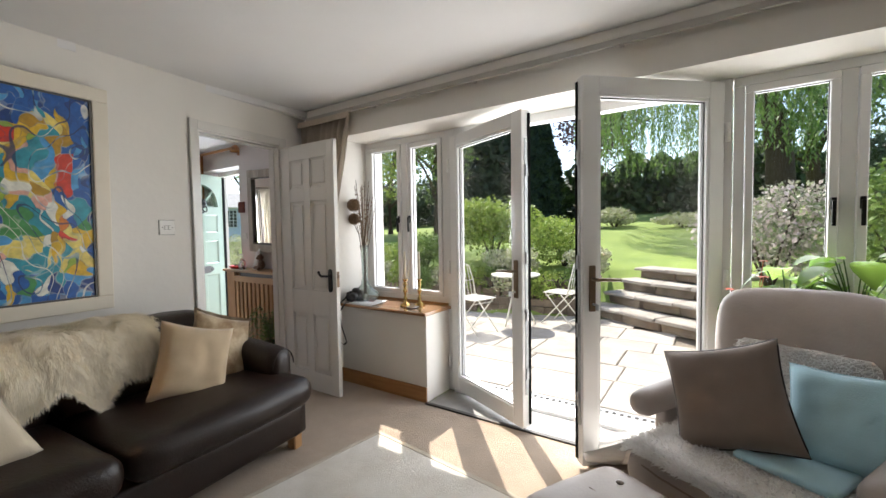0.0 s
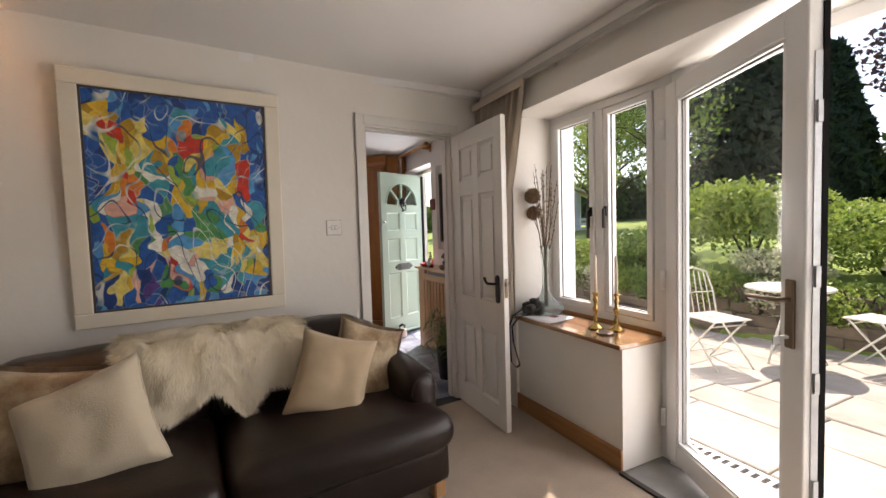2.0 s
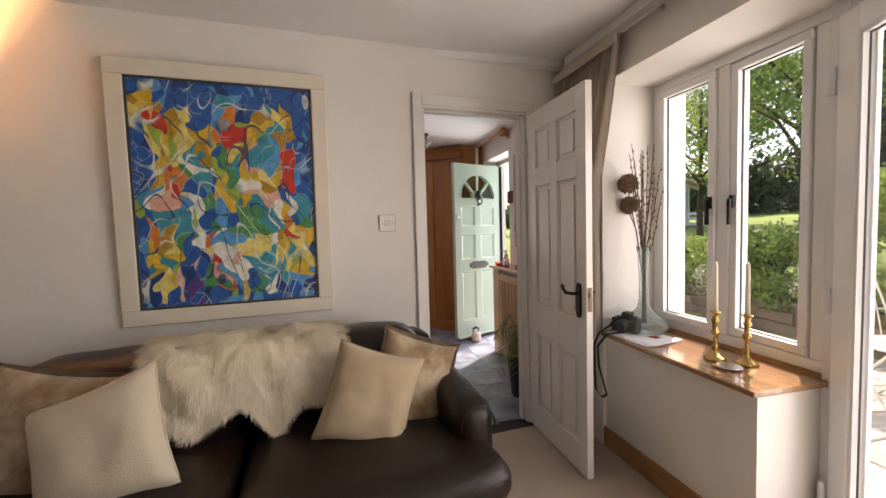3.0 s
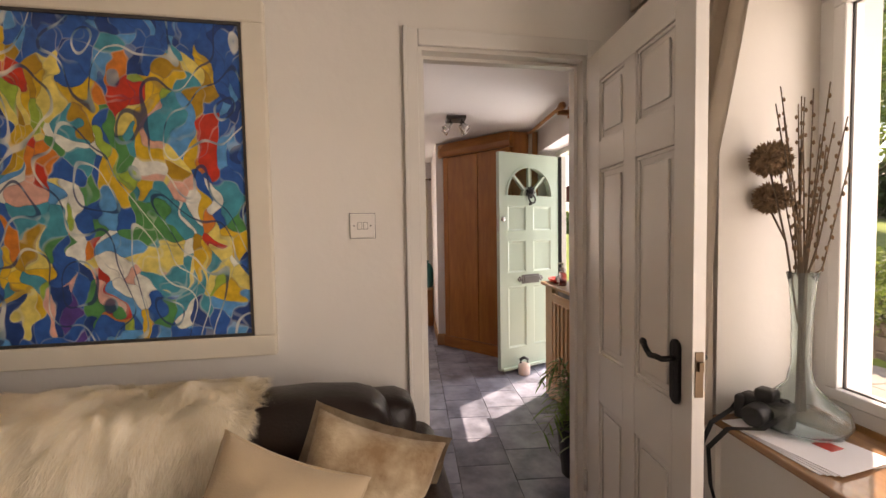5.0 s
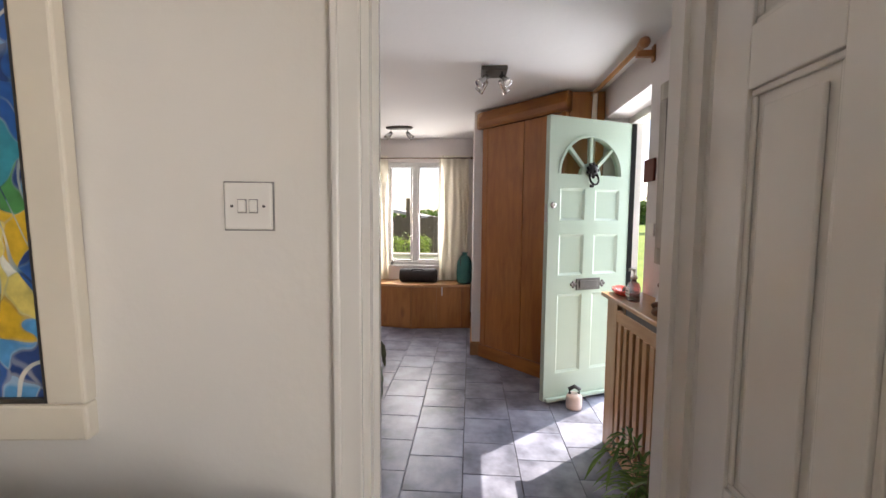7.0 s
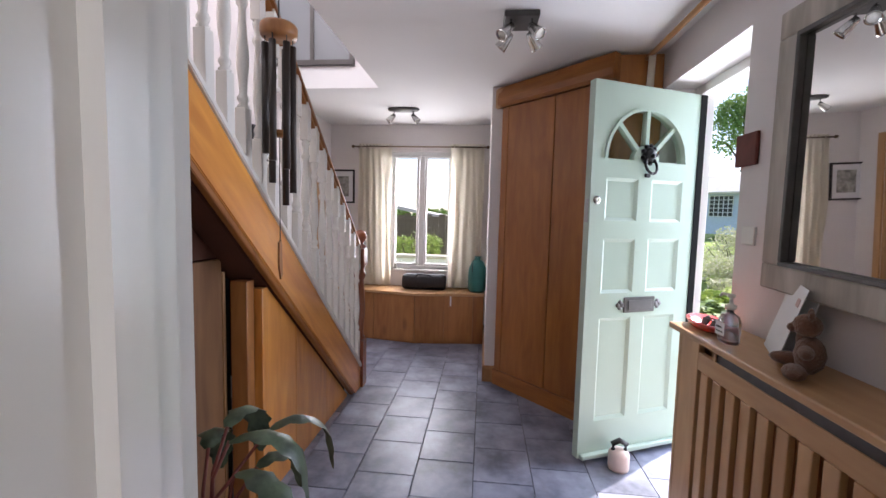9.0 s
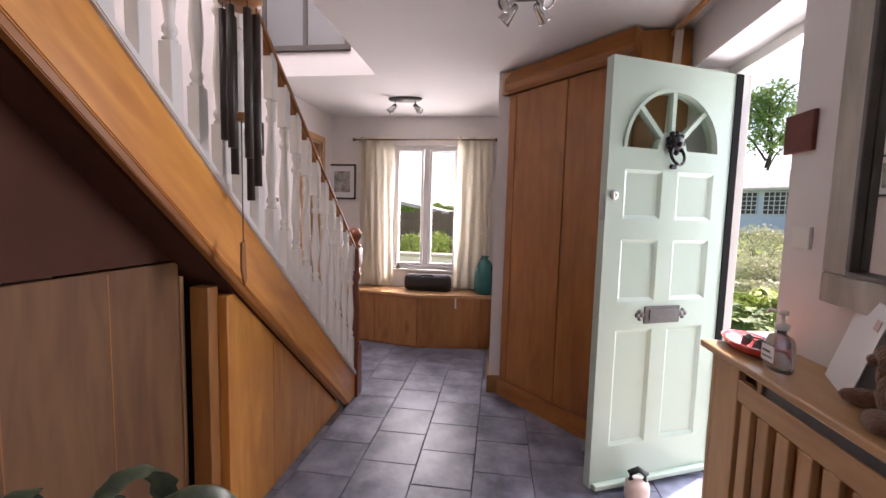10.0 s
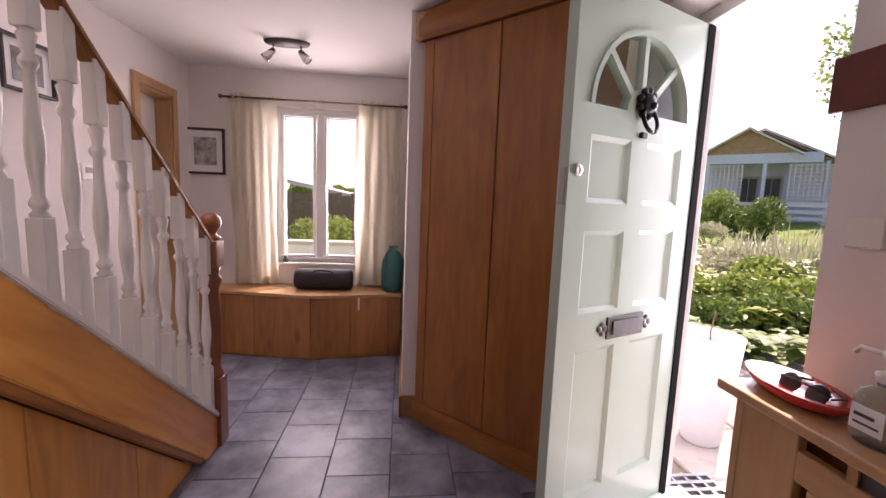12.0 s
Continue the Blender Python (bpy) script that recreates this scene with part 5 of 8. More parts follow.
PZ = -0.06
ch = bistro_chair(pose(-2.62, 4.75, PZ, 0, 0, 75))
copy_thing(ch, pose(-1.80, 5.80, PZ, 0, 0, -100))
tbl = thing("bistro_table", pose(-2.35, 5.45, PZ), "round cream iron garden table on the patio", "garden table")
part("top", lathe([(0.0, 0.69), (0.33, 0.69), (0.345, 0.70), (0.345, 0.712), (0.33, 0.718), (0.0, 0.712)], 32), M["cream_iron"], tbl)
for k in range(3):
    a = k * 2.094 + 0.4
    part("leg", tube([(0.06 * math.cos(a), 0.06 * math.sin(a), 0.69), (0.10 * math.cos(a), 0.10 * math.sin(a), 0.4), (0.28 * math.cos(a), 0.28 * math.sin(a), 0.0)], 0.011, 7), M["cream_iron"], tbl)
dk = thing("deck_chair", pose(-8.4, 15.3, ground_z(-8.4, 15.3), 0, 0, 30), "pale wooden reclining chair on the lawn", "garden chair")
part("seat", box(-0.3, 0.3, -0.3, 0.3, 0.32, 0.36), M["planter"], dk)
part("backrest", boxes(*[(-0.3 + 0.1 * k, -0.22 + 0.1 * k, 0, 0.03, 0, 0.75) for k in range(6)]), M["planter"], dk, m=pose(0, 0.28, 0.32, -28, 0, 0))
for x in (-0.28, 0.28):
    for y in (-0.28, 0.28):
        part("leg", box(x - 0.025, x + 0.025, y - 0.025, y + 0.025, 0, 0.34), M["planter"], dk)
sd = thing("stone_pedestal", pose(-4.0, 15.2, ground_z(-4.0, 15.2)), "weathered stone bird bath on the lawn", "bird bath")
part("column", lathe([(0.22, 0.0), (0.22, 0.08), (0.14, 0.14), (0.11, 0.4), (0.14, 0.7), (0.0, 0.7)], 14), M["stone"], sd)
part("bowl", lathe([(0.12, 0.7), (0.32, 0.80), (0.33, 0.86), (0.27, 0.86), (0.0, 0.80)], 20), M["stone"], sd)

pl = thing("tall_planter", pose(-5.85, 3.50, PZ), "tall white tapered planter outside the front door", "planter")
part("pot", lathe([(0.0, 0.0), (0.10, 0.0), (0.105, 0.01), (0.165, 0.63), (0.17, 0.645), (0.155, 0.645), (0.145, 0.57), (0.0, 0.57)], 30), M["planter"], pl, smooth=True)
part("gravel", lathe([(0.0, 0.59), (0.14, 0.585), (0.145, 0.57), (0.0, 0.57)], 20), M["steel"], pl, "grey gravel")
part("stem", tube([(0, 0, 0.57), (-0.01, 0.0, 0.66), (0.0, 0.01, 0.78)], 0.005, 6), M["stem"], pl)
gp = thing("door_grating", pose(-5.10, 3.10, PZ), "galvanised foot grating before the front door", "grating")
for k in range(16):
    part("bar", box(-0.42 + 0.052 * k, -0.40 + 0.052 * k, -0.09, 0.17, 0.0, 0.02), M["steel"], gp)
for y in (-0.10, -0.03, 0.04, 0.11, 0.17):
    part("cross_bar", box(-0.43, 0.41, y, y + 0.015, 0.0, 0.018), M["steel"], gp)
dr = thing("drain_channel", pose(-0.9, 3.12, PZ), "slotted drain channel along the garden doors", "drain")
part("channel", box(-1.9, 1.9, -0.07, 0.07, -0.03, 0.002), M["steel"], dr)
# slots are black bars laid on the channel, coloured as shadowed holes
for k in range(76):
    part("slot", box(-1.88 + 0.05 * k, -1.855 + 0.05 * k, -0.035, 0.035, 0.0025, 0.004), M["void"], dr)


def side_garden():
    f = thing("side_fence", pose(-12.2, 0, -0.1), "weathered dark timber fence beyond the hall window", "fence")
    for k in range(26):
        part("fence_board", box(0.0, 0.02, -1.6 + 0.16 * k, -1.45 + 0.16 * k, 0.05, 1.45 + 0.03 * math.sin(k * 2.3)), M["fence"], f)
    for y in (-1.5, 0.1, 1.7):
        part("post", box(-0.09, 0.0, y, y + 0.09, 0, 1.9), M["fence"], f)
    g = thing("shed_roof", pose(-14.0, -0.4, -0.1), "low outbuilding with a pale sloping roof", "outbuilding")
    part("wall", box(-1.5, 1.2, -2.0, 1.1, 0, 1.4), M["fence"], g)
    part("roof", prism([(-2.2, 2.0), (1.4, 1.3), (1.4, 1.38), (-2.2, 2.08)], -1.7, 1.4, "x"), M["roof_felt"], g)
    shrub(-10.9, 0.35, 0.7, 1.25, L["bright"], 2200, 0.06, 71, "green leafy bush outside the hall window")
    shrub(-11.0, 1.75, 0.65, 1.35, L["shrub"], 2000, 0.06, 72, "taller leafy bush outside the hall window")
    shrub(-10.6, -0.7, 0.7, 1.0, L["shrub"], 1800, 0.06, 73, "green bush by the fence")
    w = thing("low_white_wall", pose(-9.6, 0.9, -0.1), "low white rendered garden wall outside the hall window", "garden wall")
    part("wall", box(-0.1, 0.1, -2.5, 2.0, 0, 0.72), M["planter"], w)
    part("coping", box(-0.14, 0.14, -2.5, 2.0, 0.72, 0.77, 0.01), M["paving"], w)


side_garden()

# ---- lounge ----


def soft(x0, x1, y0, y1, z0, z1, r, puff=0.0, wrinkle=0.004, cuts=9, seed=0):
    """A padded block: rounded all over, swollen in the middle, slightly creased."""
    bm = bmesh.new()
    bmesh.ops.create_cube(bm, size=1.0)
    bmesh.ops.subdivide_edges(bm, edges=list(bm.edges), cuts=cuts, use_grid_fill=True)
    c = Vector(((x0 + x1) / 2, (y0 + y1) / 2, (z0 + z1) / 2))
    h = Vector(((x1 - x0) / 2, (y1 - y0) / 2, (z1 - z0) / 2))
    r = min(r, *h)
    for v in bm.verts:
        # spread the grid lines towards the edges so that the corners round well
        p = Vector([math.copysign(1 - (1 - abs(2 * k)) ** 1.6, k) for k in v.co])
        p = Vector((p.x * h.x, p.y * h.y, p.z * h.z))
        q = Vector([max(-h[k] + r, min(h[k] - r, p[k])) for k in range(3)])
        d = p - q
        if d.length > 1e-6:
            p = q + d.normalized() * r
        f = [1 - (p[k] / h[k]) ** 2 for k in range(3)]
        p.z += puff * math.copysign(1, p.z) * f[0] * f[1] * (abs(p.z) / h.z)
        p.x += puff * math.copysign(1, p.x) * f[1] * f[2] * (abs(p.x) / h.x) * 0.6
        w = noise.noise(Vector((p.x * 7 + seed, p.y * 7, p.z * 7))) * wrinkle + noise.noise(Vector((p.x * 19 + seed, p.y * 19, p.z * 19))) * wrinkle * 0.4
        p += p.normalized() * w
        v.co = c + p
    for f in bm.faces:
        f.smooth = True
    return bm


def pillow(w, h, t, n=16, seed=0):
    """A scatter cushion in its own x-z plane: thin at the edges, pinched corners."""
    bm = bmesh.new()
    sides = []
    for s in (-1, 1):
        g = []
        for j in range(n + 1):
            row = []
            for i in range(n + 1):
                u, v = 2 * i / n - 1, 2 * j / n - 1
                pin = 1 - 0.09 * (1 - v * v) * abs(u) ** 3
                pin2 = 1 - 0.09 * (1 - u * u) * abs(v) ** 3
                d = max(0.0, (1 - u ** 4) * (1 - v ** 4)) ** 0.5
                wob = noise.noise(Vector((u * 2.3 + seed, v * 2.3, s))) * 0.012 * d
                row.append(bm.verts.new((u * w / 2 * pin, s * (t / 2 * d + wob + 0.004), v * h / 2 * pin2)))
            g.append(row)
        for j in range(n):
            for i in range(n):
                f = (g[j][i], g[j][i + 1], g[j + 1][i + 1], g[j + 1][i])
                bm.faces.new(f if s < 0 else f[::-1]).smooth = True
        sides.append(g)
    a, b = sides
    rim = [(0, i) for i in range(n)] + [(i, n) for i in range(n)] + [(n, n - i) for i in range(n)] + [(n - i, 0) for i in range(n)]
    for k in range(len(rim)):
        (j, i), (q, p) = rim[k], rim[(k + 1) % len(rim)]
        bm.faces.new((a[j][i], b[j][i], b[q][p], a[q][p])).smooth = True
    pts = [tuple((a[j][i].co + b[j][i].co) / 2) for j, i in rim]
    return bm, pts + [pts[0]]


def cushion(name, m, w, h, t, material, label, seed, frill=False, piping=None):
    c = thing(name, m, label, "cushion", "sofa cushions" if "sofa" in label else "")
    bm, rim = pillow(w, h, t, seed=seed)
    part("cover", bm, material, c)
    if frill:
        fb = bmesh.new()
        prev = None
        ctr = Vector((0, 0, 0))
        for k, p in enumerate(rim):
            p = Vector(p)
            o = p + (p - ctr).normalized() * 0.022 + Vector((0, 0.006 * math.sin(k * 1.7), 0))
            row = (fb.verts.new(p), fb.verts.new(o))
            if prev:
                fb.faces.new((prev[0], prev[1], row[1], row[0])).smooth = True
            prev = row
        bmesh.ops.solidify(fb, geom=list(fb.faces), thickness=0.003)
        part("frill", fb, material, c)
    else:
        part("piping", tube(rim, 0.0045, 6), piping or material, c)
    return c


def sofa():
    s = thing("leather_sofa", SKEW, "dark brown leather two-seat sofa against the picture wall", "sofa")
    part("base", soft(0.08, 0.97, -1.72, 0.24, 0.09, 0.31, 0.04, 0.0, 0.003, seed=1), M["leather"], s)
    part("front_panel", soft(0.93, 0.99, -1.70, 0.22, 0.10, 0.29, 0.03, 0.0, 0.003, seed=9), M["leather"], s)
    part("back_frame", soft(0.06, 0.28, -1.62, 0.17, 0.12, 0.76, 0.07, 0.0, 0.004, seed=2), M["leather"], s)
    for k, (a, b) in enumerate(((-1.54, -0.725), (-0.715, 0.09))):
        part("seat_cushion", soft(0.34, 1.06, a - (0.10 if k == 0 else 0), b + (0.14 if k == 1 else 0), 0.285, 0.455, 0.075, 0.025, 0.007, 12, seed=3 + k), M["leather"], s)
        part("back_cushion", soft(0.13, 0.44, a, b, 0.38, 0.815, 0.12, 0.02, 0.010, 12, seed=6 + k), M["leather"], s)
    for k, (a, b) in enumerate(((-1.72, -1.53), (0.075, 0.245))):
        bm = soft(0.10, 0.87, a, b, 0.12, 0.62, 0.07, 0.01, 0.006, 12, seed=11 + k)
        for v in bm.verts:
            if v.co.z > 0.4:
                v.co.z += 0.05 * (0.55 - v.co.x) * (v.co.z - 0.4) / 0.2
        arm = part("arm", bm, M["leather"], s)
        ring = [(0.868, (a + b) / 2 + 0.075 * math.cos(t * 0.35), 0.50 + 0.10 * math.sin(t * 0.35)) for t in range(10)]
        part("arm_seam", tube(ring, 0.004, 6), M["leather"], arm)
    for x, y in ((0.91, 0.19), (0.91, -1.66), (0.14, 0.18), (0.14, -1.64)):
        part("leg", prism([(x - 0.035, y - 0.03), (x + 0.03, y - 0.03), (x + 0.03, y + 0.03), (x - 0.035, y + 0.03)], 0.0, 0.10, "z", 0.006), M["radwood"], s, "pale wooden foot")
    return s


sofa()


def sheepskin():
    f = thing("sheepskin", SKEW, "long-haired cream sheepskin draped over the sofa back", "sheepskin")
    rnd = random.Random(21)
    bm = bmesh.new()
    fur = bmesh.new()
    nu, nv = 44, 26
    # section over the sofa back: from behind, over the top, down the front
    sec = [(0.10, 0.72), (0.105, 0.775), (0.15, 0.808), (0.22, 0.818), (0.30, 0.815), (0.37, 0.80), (0.425, 0.76), (0.452, 0.70), (0.458, 0.62), (0.462, 0.55), (0.47, 0.46)]

    def at(t):
        q = t * (len(sec) - 1)
        i = min(int(q), len(sec) - 2)
        a, b = Vector(sec[i]), Vector(sec[i + 1])
        return a.lerp(b, q - i)
    g = []
    for j in range(nv + 1):
        t = j / nv
        row = []
        for i in range(nu + 1):
            u = i / nu
            # rounded ends, and two legs hanging from the lower edge
            drop = 0.80 + 0.12 * math.exp(-((u - 0.62) / 0.08) ** 2) + 0.07 * math.exp(-((u - 0.22) / 0.14) ** 2) - 0.05 * math.exp(-((u - 0.48) / 0.05) ** 2) + 0.03 * noise.noise(Vector((u * 11, 0.3, 8)))
            end = max(0.0, abs(u - 0.5) - 0.34) / 0.16
            mid = 0.50
            tt = mid + (t * drop + 0.08 - mid) * math.sqrt(max(0.0, 1 - 0.80 * end * end))
            p = at(min(1.0, max(0.0, tt)))
            y = -1.10 + 0.80 * u
            b = (0.050 + 0.030 * noise.noise(Vector((u * 6, t * 4, 3))) + 0.010 * noise.noise(Vector((u * 18, t * 12, 5)))) * (1 - 0.45 * end * end)
            over = max(0.0, min(1.0, (p.y - 0.74) / 0.06))
            row.append(bm.verts.new((p.x + b * (1.0 - 0.5 * over), y + 0.03 * noise.noise(Vector((t * 6, u * 3, 1))), p.y + b * (0.2 + 0.6 * over))))
        g.append(row)
    for j in range(nv):
        for i in range(nu):
            bm.faces.new((g[j][i], g[j][i + 1], g[j + 1][i + 1], g[j + 1][i])).smooth = True
    bm.normal_update()
    bmesh.ops.recalc_face_normals(bm, faces=bm.faces)
    if sum(fc.normal.x + fc.normal.z for fc in bm.faces) < 0:
        bmesh.ops.reverse_faces(bm, faces=bm.faces)
    bm.normal_update()
    faces = list(bm.faces)
    rim_low = set(faces[-nu * 2:]) | {fc for k, fc in enumerate(faces) if k % nu < 2 or k % nu > nu - 3}
    for _ in range(46000):
        fc = faces[rnd.randrange(len(faces))]
        vs = [v.co for v in fc.verts]
        a, b = rnd.random(), rnd.random()
        p = vs[0].lerp(vs[1], a).lerp(vs[3].lerp(vs[2], a), b)
        sway = Vector((0, 0.35 * noise.noise(p * 9) + 0.25 * noise.noise(p * 23), 0.35 * noise.noise(p * 11 + Vector((5, 0, 0)))))
        lift = 0.55 if fc in rim_low else 0.16
        flow = Vector((0.25, 0.5 * (p.y + 0.70), -0.75))
        flow = flow - fc.normal * flow.dot(fc.normal)
        d = (flow.normalized() * 0.7 + fc.normal * lift + sway + Vector((rnd.uniform(-0.2, 0.2), rnd.uniform(-0.2, 0.2), rnd.uniform(-0.2, 0.2)))).normalized()
        ln = rnd.uniform(0.022, 0.045)
        sd = d.cross(fc.normal + Vector((rnd.uniform(-0.3, 0.3), rnd.uniform(-0.3, 0.3), rnd.uniform(-0.3, 0.3)))).normalized() * 0.0011
        fur.faces.new((fur.verts.new(p - sd), fur.verts.new(p + sd), fur.verts.new(p + d * ln + Vector((0, 0, -0.004)))))
    part("skin", bm, M["fleece"], f)
    part("fur", fur, fur_mat, f, "long cream wool strands")


fur_mat = leaf_mat("cream_wool_strand", (0.95, 0.86, 0.69), (0.98, 0.92, 0.79), 0.8, 0.15)
sheepskin()
cushion("scatter_cushion", SKEW @ pose(0.63, -0.225, 0.605, -20, 17, 76), 0.37, 0.40, 0.14, M["cush_gold"], "plain gold cushion leaning on the sofa", 1)
cushion("scatter_cushion", SKEW @ pose(0.54, -0.015, 0.605, -16, 21, 90), 0.36, 0.41, 0.12, M["cush_leaf"], "leaf-patterned gold cushion with a frill in the sofa corner", 2, frill=True)
cushion("scatter_cushion", SKEW @ pose(0.66, -1.14, 0.600, -26, -18, 86), 0.42, 0.43, 0.15, M["cush_cream"], "large cream embroidered cushion on the sofa", 3)
cushion("scatter_cushion", SKEW @ pose(0.56, -1.33, 0.630, -18, 8, 76), 0.44, 0.42, 0.13, M["cush_leaf"], "leaf-patterned gold cushion behind the cream one on the sofa", 4, frill=True)


def art_material():
    """An abstract of angular shards: each shard takes the hue of the part of the picture where it lies."""
    m = bpy.data.materials.new("abstract_painting")
    m.use_nodes = True
    nt = m.node_tree
    b = nt.nodes["Principled BSDF"]
    b.inputs["Roughness"].default_value = 0.35
    b.inputs["Coat Weight"].default_value = 0.15
    tc = nt.nodes.new("ShaderNodeTexCoord")

    def vec(op, a, k):
        n = nt.nodes.new("ShaderNodeVectorMath")
        n.operation = op
        nt.links.new(a, n.inputs[0])
        n.inputs[1].default_value = k
        return n.outputs[0]
    warp = nt.nodes.new("ShaderNodeTexNoise")
    warp.inputs["Scale"].default_value = 5.0
    warp.inputs["Detail"].default_value = 2.0
    nt.links.new(tc.outputs["Object"], warp.inputs["Vector"])
    bent = nt.nodes.new("ShaderNodeVectorMath")
    bent.operation = "ADD"
    nt.links.new(vec("MULTIPLY", vec("SUBTRACT", warp.outputs["Color"], (0.5, 0.5, 0.5)), (0, 0.30, 0.30)), bent.inputs[0])
    nt.links.new(tc.outputs["Object"], bent.inputs[1])
    flat = vec("MULTIPLY", bent.outputs[0], (0, 1.30, 0.74))

    def cells(feature):
        v = nt.nodes.new("ShaderNodeTexVoronoi")
        v.feature = feature
        v.inputs["Scale"].default_value = 17.0
        nt.links.new(flat, v.inputs["Vector"])
        return v
    shard = cells("F1")
    rim = cells("DISTANCE_TO_EDGE")
    centre = vec("MULTIPLY", shard.outputs["Position"], (0, 1 / 1.30, 1 / 0.74))
    rnd = nt.nodes.new("ShaderNodeSeparateColor")
    nt.links.new(shard.outputs["Color"], rnd.inputs[0])

    def hues(*colors):
        r = nt.nodes.new("ShaderNodeValToRGB")
        r.color_ramp.interpolation = "CONSTANT"
        el = r.color_ramp.elements
        while len(el) < len(colors):
            el.new(0.5)
        for k, c in enumerate(colors):
            el[k].position = k / len(colors)
            el[k].color = (*c, 1)
        nt.links.new(rnd.outputs[0], r.inputs[0])
        return r.outputs[0]
    blue, sky_blue, navy = (0.015, 0.10, 0.36), (0.07, 0.30, 0.58), (0.012, 0.05, 0.20)
    gold, ochre, lemon = (0.66, 0.42, 0.03), (0.42, 0.24, 0.02), (0.72, 0.60, 0.16)
    scarlet, orange, pink = (0.56, 0.04, 0.02), (0.66, 0.20, 0.03), (0.70, 0.38, 0.30)
    green, lime, teal = (0.06, 0.26, 0.08), (0.30, 0.44, 0.06), (0.03, 0.28, 0.36)
    purple, chalk = (0.10, 0.05, 0.24), (0.74, 0.74, 0.66)
    yellows = hues(gold, ochre, gold, lemon, lime, gold, teal, lemon)
    reds = hues(scarlet, orange, scarlet, pink, scarlet)
    pales = hues(chalk, sky_blue, lemon, teal, pink, chalk)
    greens = hues(green, lime, teal, gold, green)
    teals = hues(teal, sky_blue, blue, green, chalk, teal)
    violets = hues(purple, navy, purple, pink, blue)
    warms = hues(orange, gold, pink, scarlet, lemon, chalk)
    mixed = hues(sky_blue, teal, gold, blue, green, chalk, lime, blue, orange, sky_blue)
    blues = hues(blue, sky_blue, blue, navy, blue)
    state = {"out": blues}

    def patch(colors, y, z, ry, rz, turn=0):
        """An oval of the picture whose shards take these hues."""
        mp = nt.nodes.new("ShaderNodeMapping")
        mp.vector_type = "TEXTURE"
        mp.inputs["Location"].default_value = (0, y, z)
        mp.inputs["Rotation"].default_value = (radians(turn), 0, 0)
        mp.inputs["Scale"].default_value = (1, ry, rz)
        nt.links.new(centre, mp.inputs[0])
        ln = nt.nodes.new("ShaderNodeVectorMath")
        ln.operation = "LENGTH"
        nt.links.new(mp.outputs[0], ln.inputs[0])
        le = nt.nodes.new("ShaderNodeMath")
        le.operation = "LESS_THAN"
        le.inputs[1].default_value = 1.0
        nt.links.new(ln.outputs["Value"], le.inputs[0])
        mx = nt.nodes.new("ShaderNodeMix")
        mx.data_type = "RGBA"
        nt.links.new(le.outputs[0], mx.inputs[0])
        nt.links.new(state["out"], mx.inputs[6])
        nt.links.new(colors, mx.inputs[7])
        state["out"] = mx.outputs[2]
    patch(mixed, 0, -0.12, 0.36, 0.42)
    patch(yellows, -0.27, 0.37, 0.19, 0.10, -22)
    patch(yellows, -0.27, 0.18, 0.10, 0.17)
    patch(yellows, -0.14, 0.27, 0.10, 0.11)
    patch(teals, -0.12, 0.08, 0.08, 0.13)
    patch(yellows, 0.19, 0.36, 0.15, 0.07, 24)
    patch(yellows, 0.16, 0.17, 0.13, 0.14)
    patch(pales, 0.19, 0.19, 0.07, 0.04)
    patch(reds, 0.30, 0.14, 0.06, 0.07)
    patch(reds, -0.29, 0.36, 0.05, 0.06)
    patch(reds, 0.03, 0.30, 0.04, 0.13)
    patch(pales, -0.01, 0.45, 0.03, 0.05)
    patch(reds, -0.21, 0.03, 0.06, 0.10)
    patch(pales, -0.21, -0.06, 0.13, 0.035, -14)
    patch(greens, 0.06, -0.06, 0.06, 0.18)
    patch(warms, 0.22, -0.09, 0.22, 0.05, -48)
    patch(pales, 0.18, -0.33, 0.22, 0.11, -25)
    patch(yellows, 0.26, -0.30, 0.06, 0.12, 30)
    patch(yellows, -0.29, -0.34, 0.10, 0.13)
    patch(violets, -0.17, -0.40, 0.06, 0.16)
    patch(warms, -0.06, -0.34, 0.04, 0.17, 8)
    # brush mottling, then pale and dark contour strokes between the shards
    nz = nt.nodes.new("ShaderNodeTexNoise")
    nz.inputs["Scale"].default_value = 30
    nz.inputs["Detail"].default_value = 5
    nt.links.new(tc.outputs["Object"], nz.inputs["Vector"])
    mr = nt.nodes.new("ShaderNodeMapRange")
    mr.inputs[3].default_value, mr.inputs[4].default_value = 0.45, 1.5
    nt.links.new(nz.outputs[0], mr.inputs[0])
    hv = nt.nodes.new("ShaderNodeHueSaturation")
    nt.links.new(mr.outputs[0], hv.inputs["Value"])
    nt.links.new(state["out"], hv.inputs["Color"])
    er = nt.nodes.new("ShaderNodeValToRGB")
    er.color_ramp.elements[0].position, er.color_ramp.elements[1].position = 0.02, 0.06
    er.color_ramp.elements[0].color, er.color_ramp.elements[1].color = (0.30, 0.30, 0.30, 1), (0, 0, 0, 1)
    nt.links.new(rim.outputs["Distance"], er.inputs[0])
    ink = nt.nodes.new("ShaderNodeTexNoise")
    ink.inputs["Scale"].default_value = 8
    nt.links.new(tc.outputs["Object"], ink.inputs["Vector"])
    ir = nt.nodes.new("ShaderNodeValToRGB")
    el = ir.color_ramp.elements
    el[0].position, el[1].position = 0.45, 0.47
    el[0].color, el[1].color = (0.02, 0.04, 0.11, 1), (0.10, 0.22, 0.30, 1)
    top = el.new(0.60)
    top.color = (0.72, 0.72, 0.64, 1)
    nt.links.new(ink.outputs[0], ir.inputs[0])
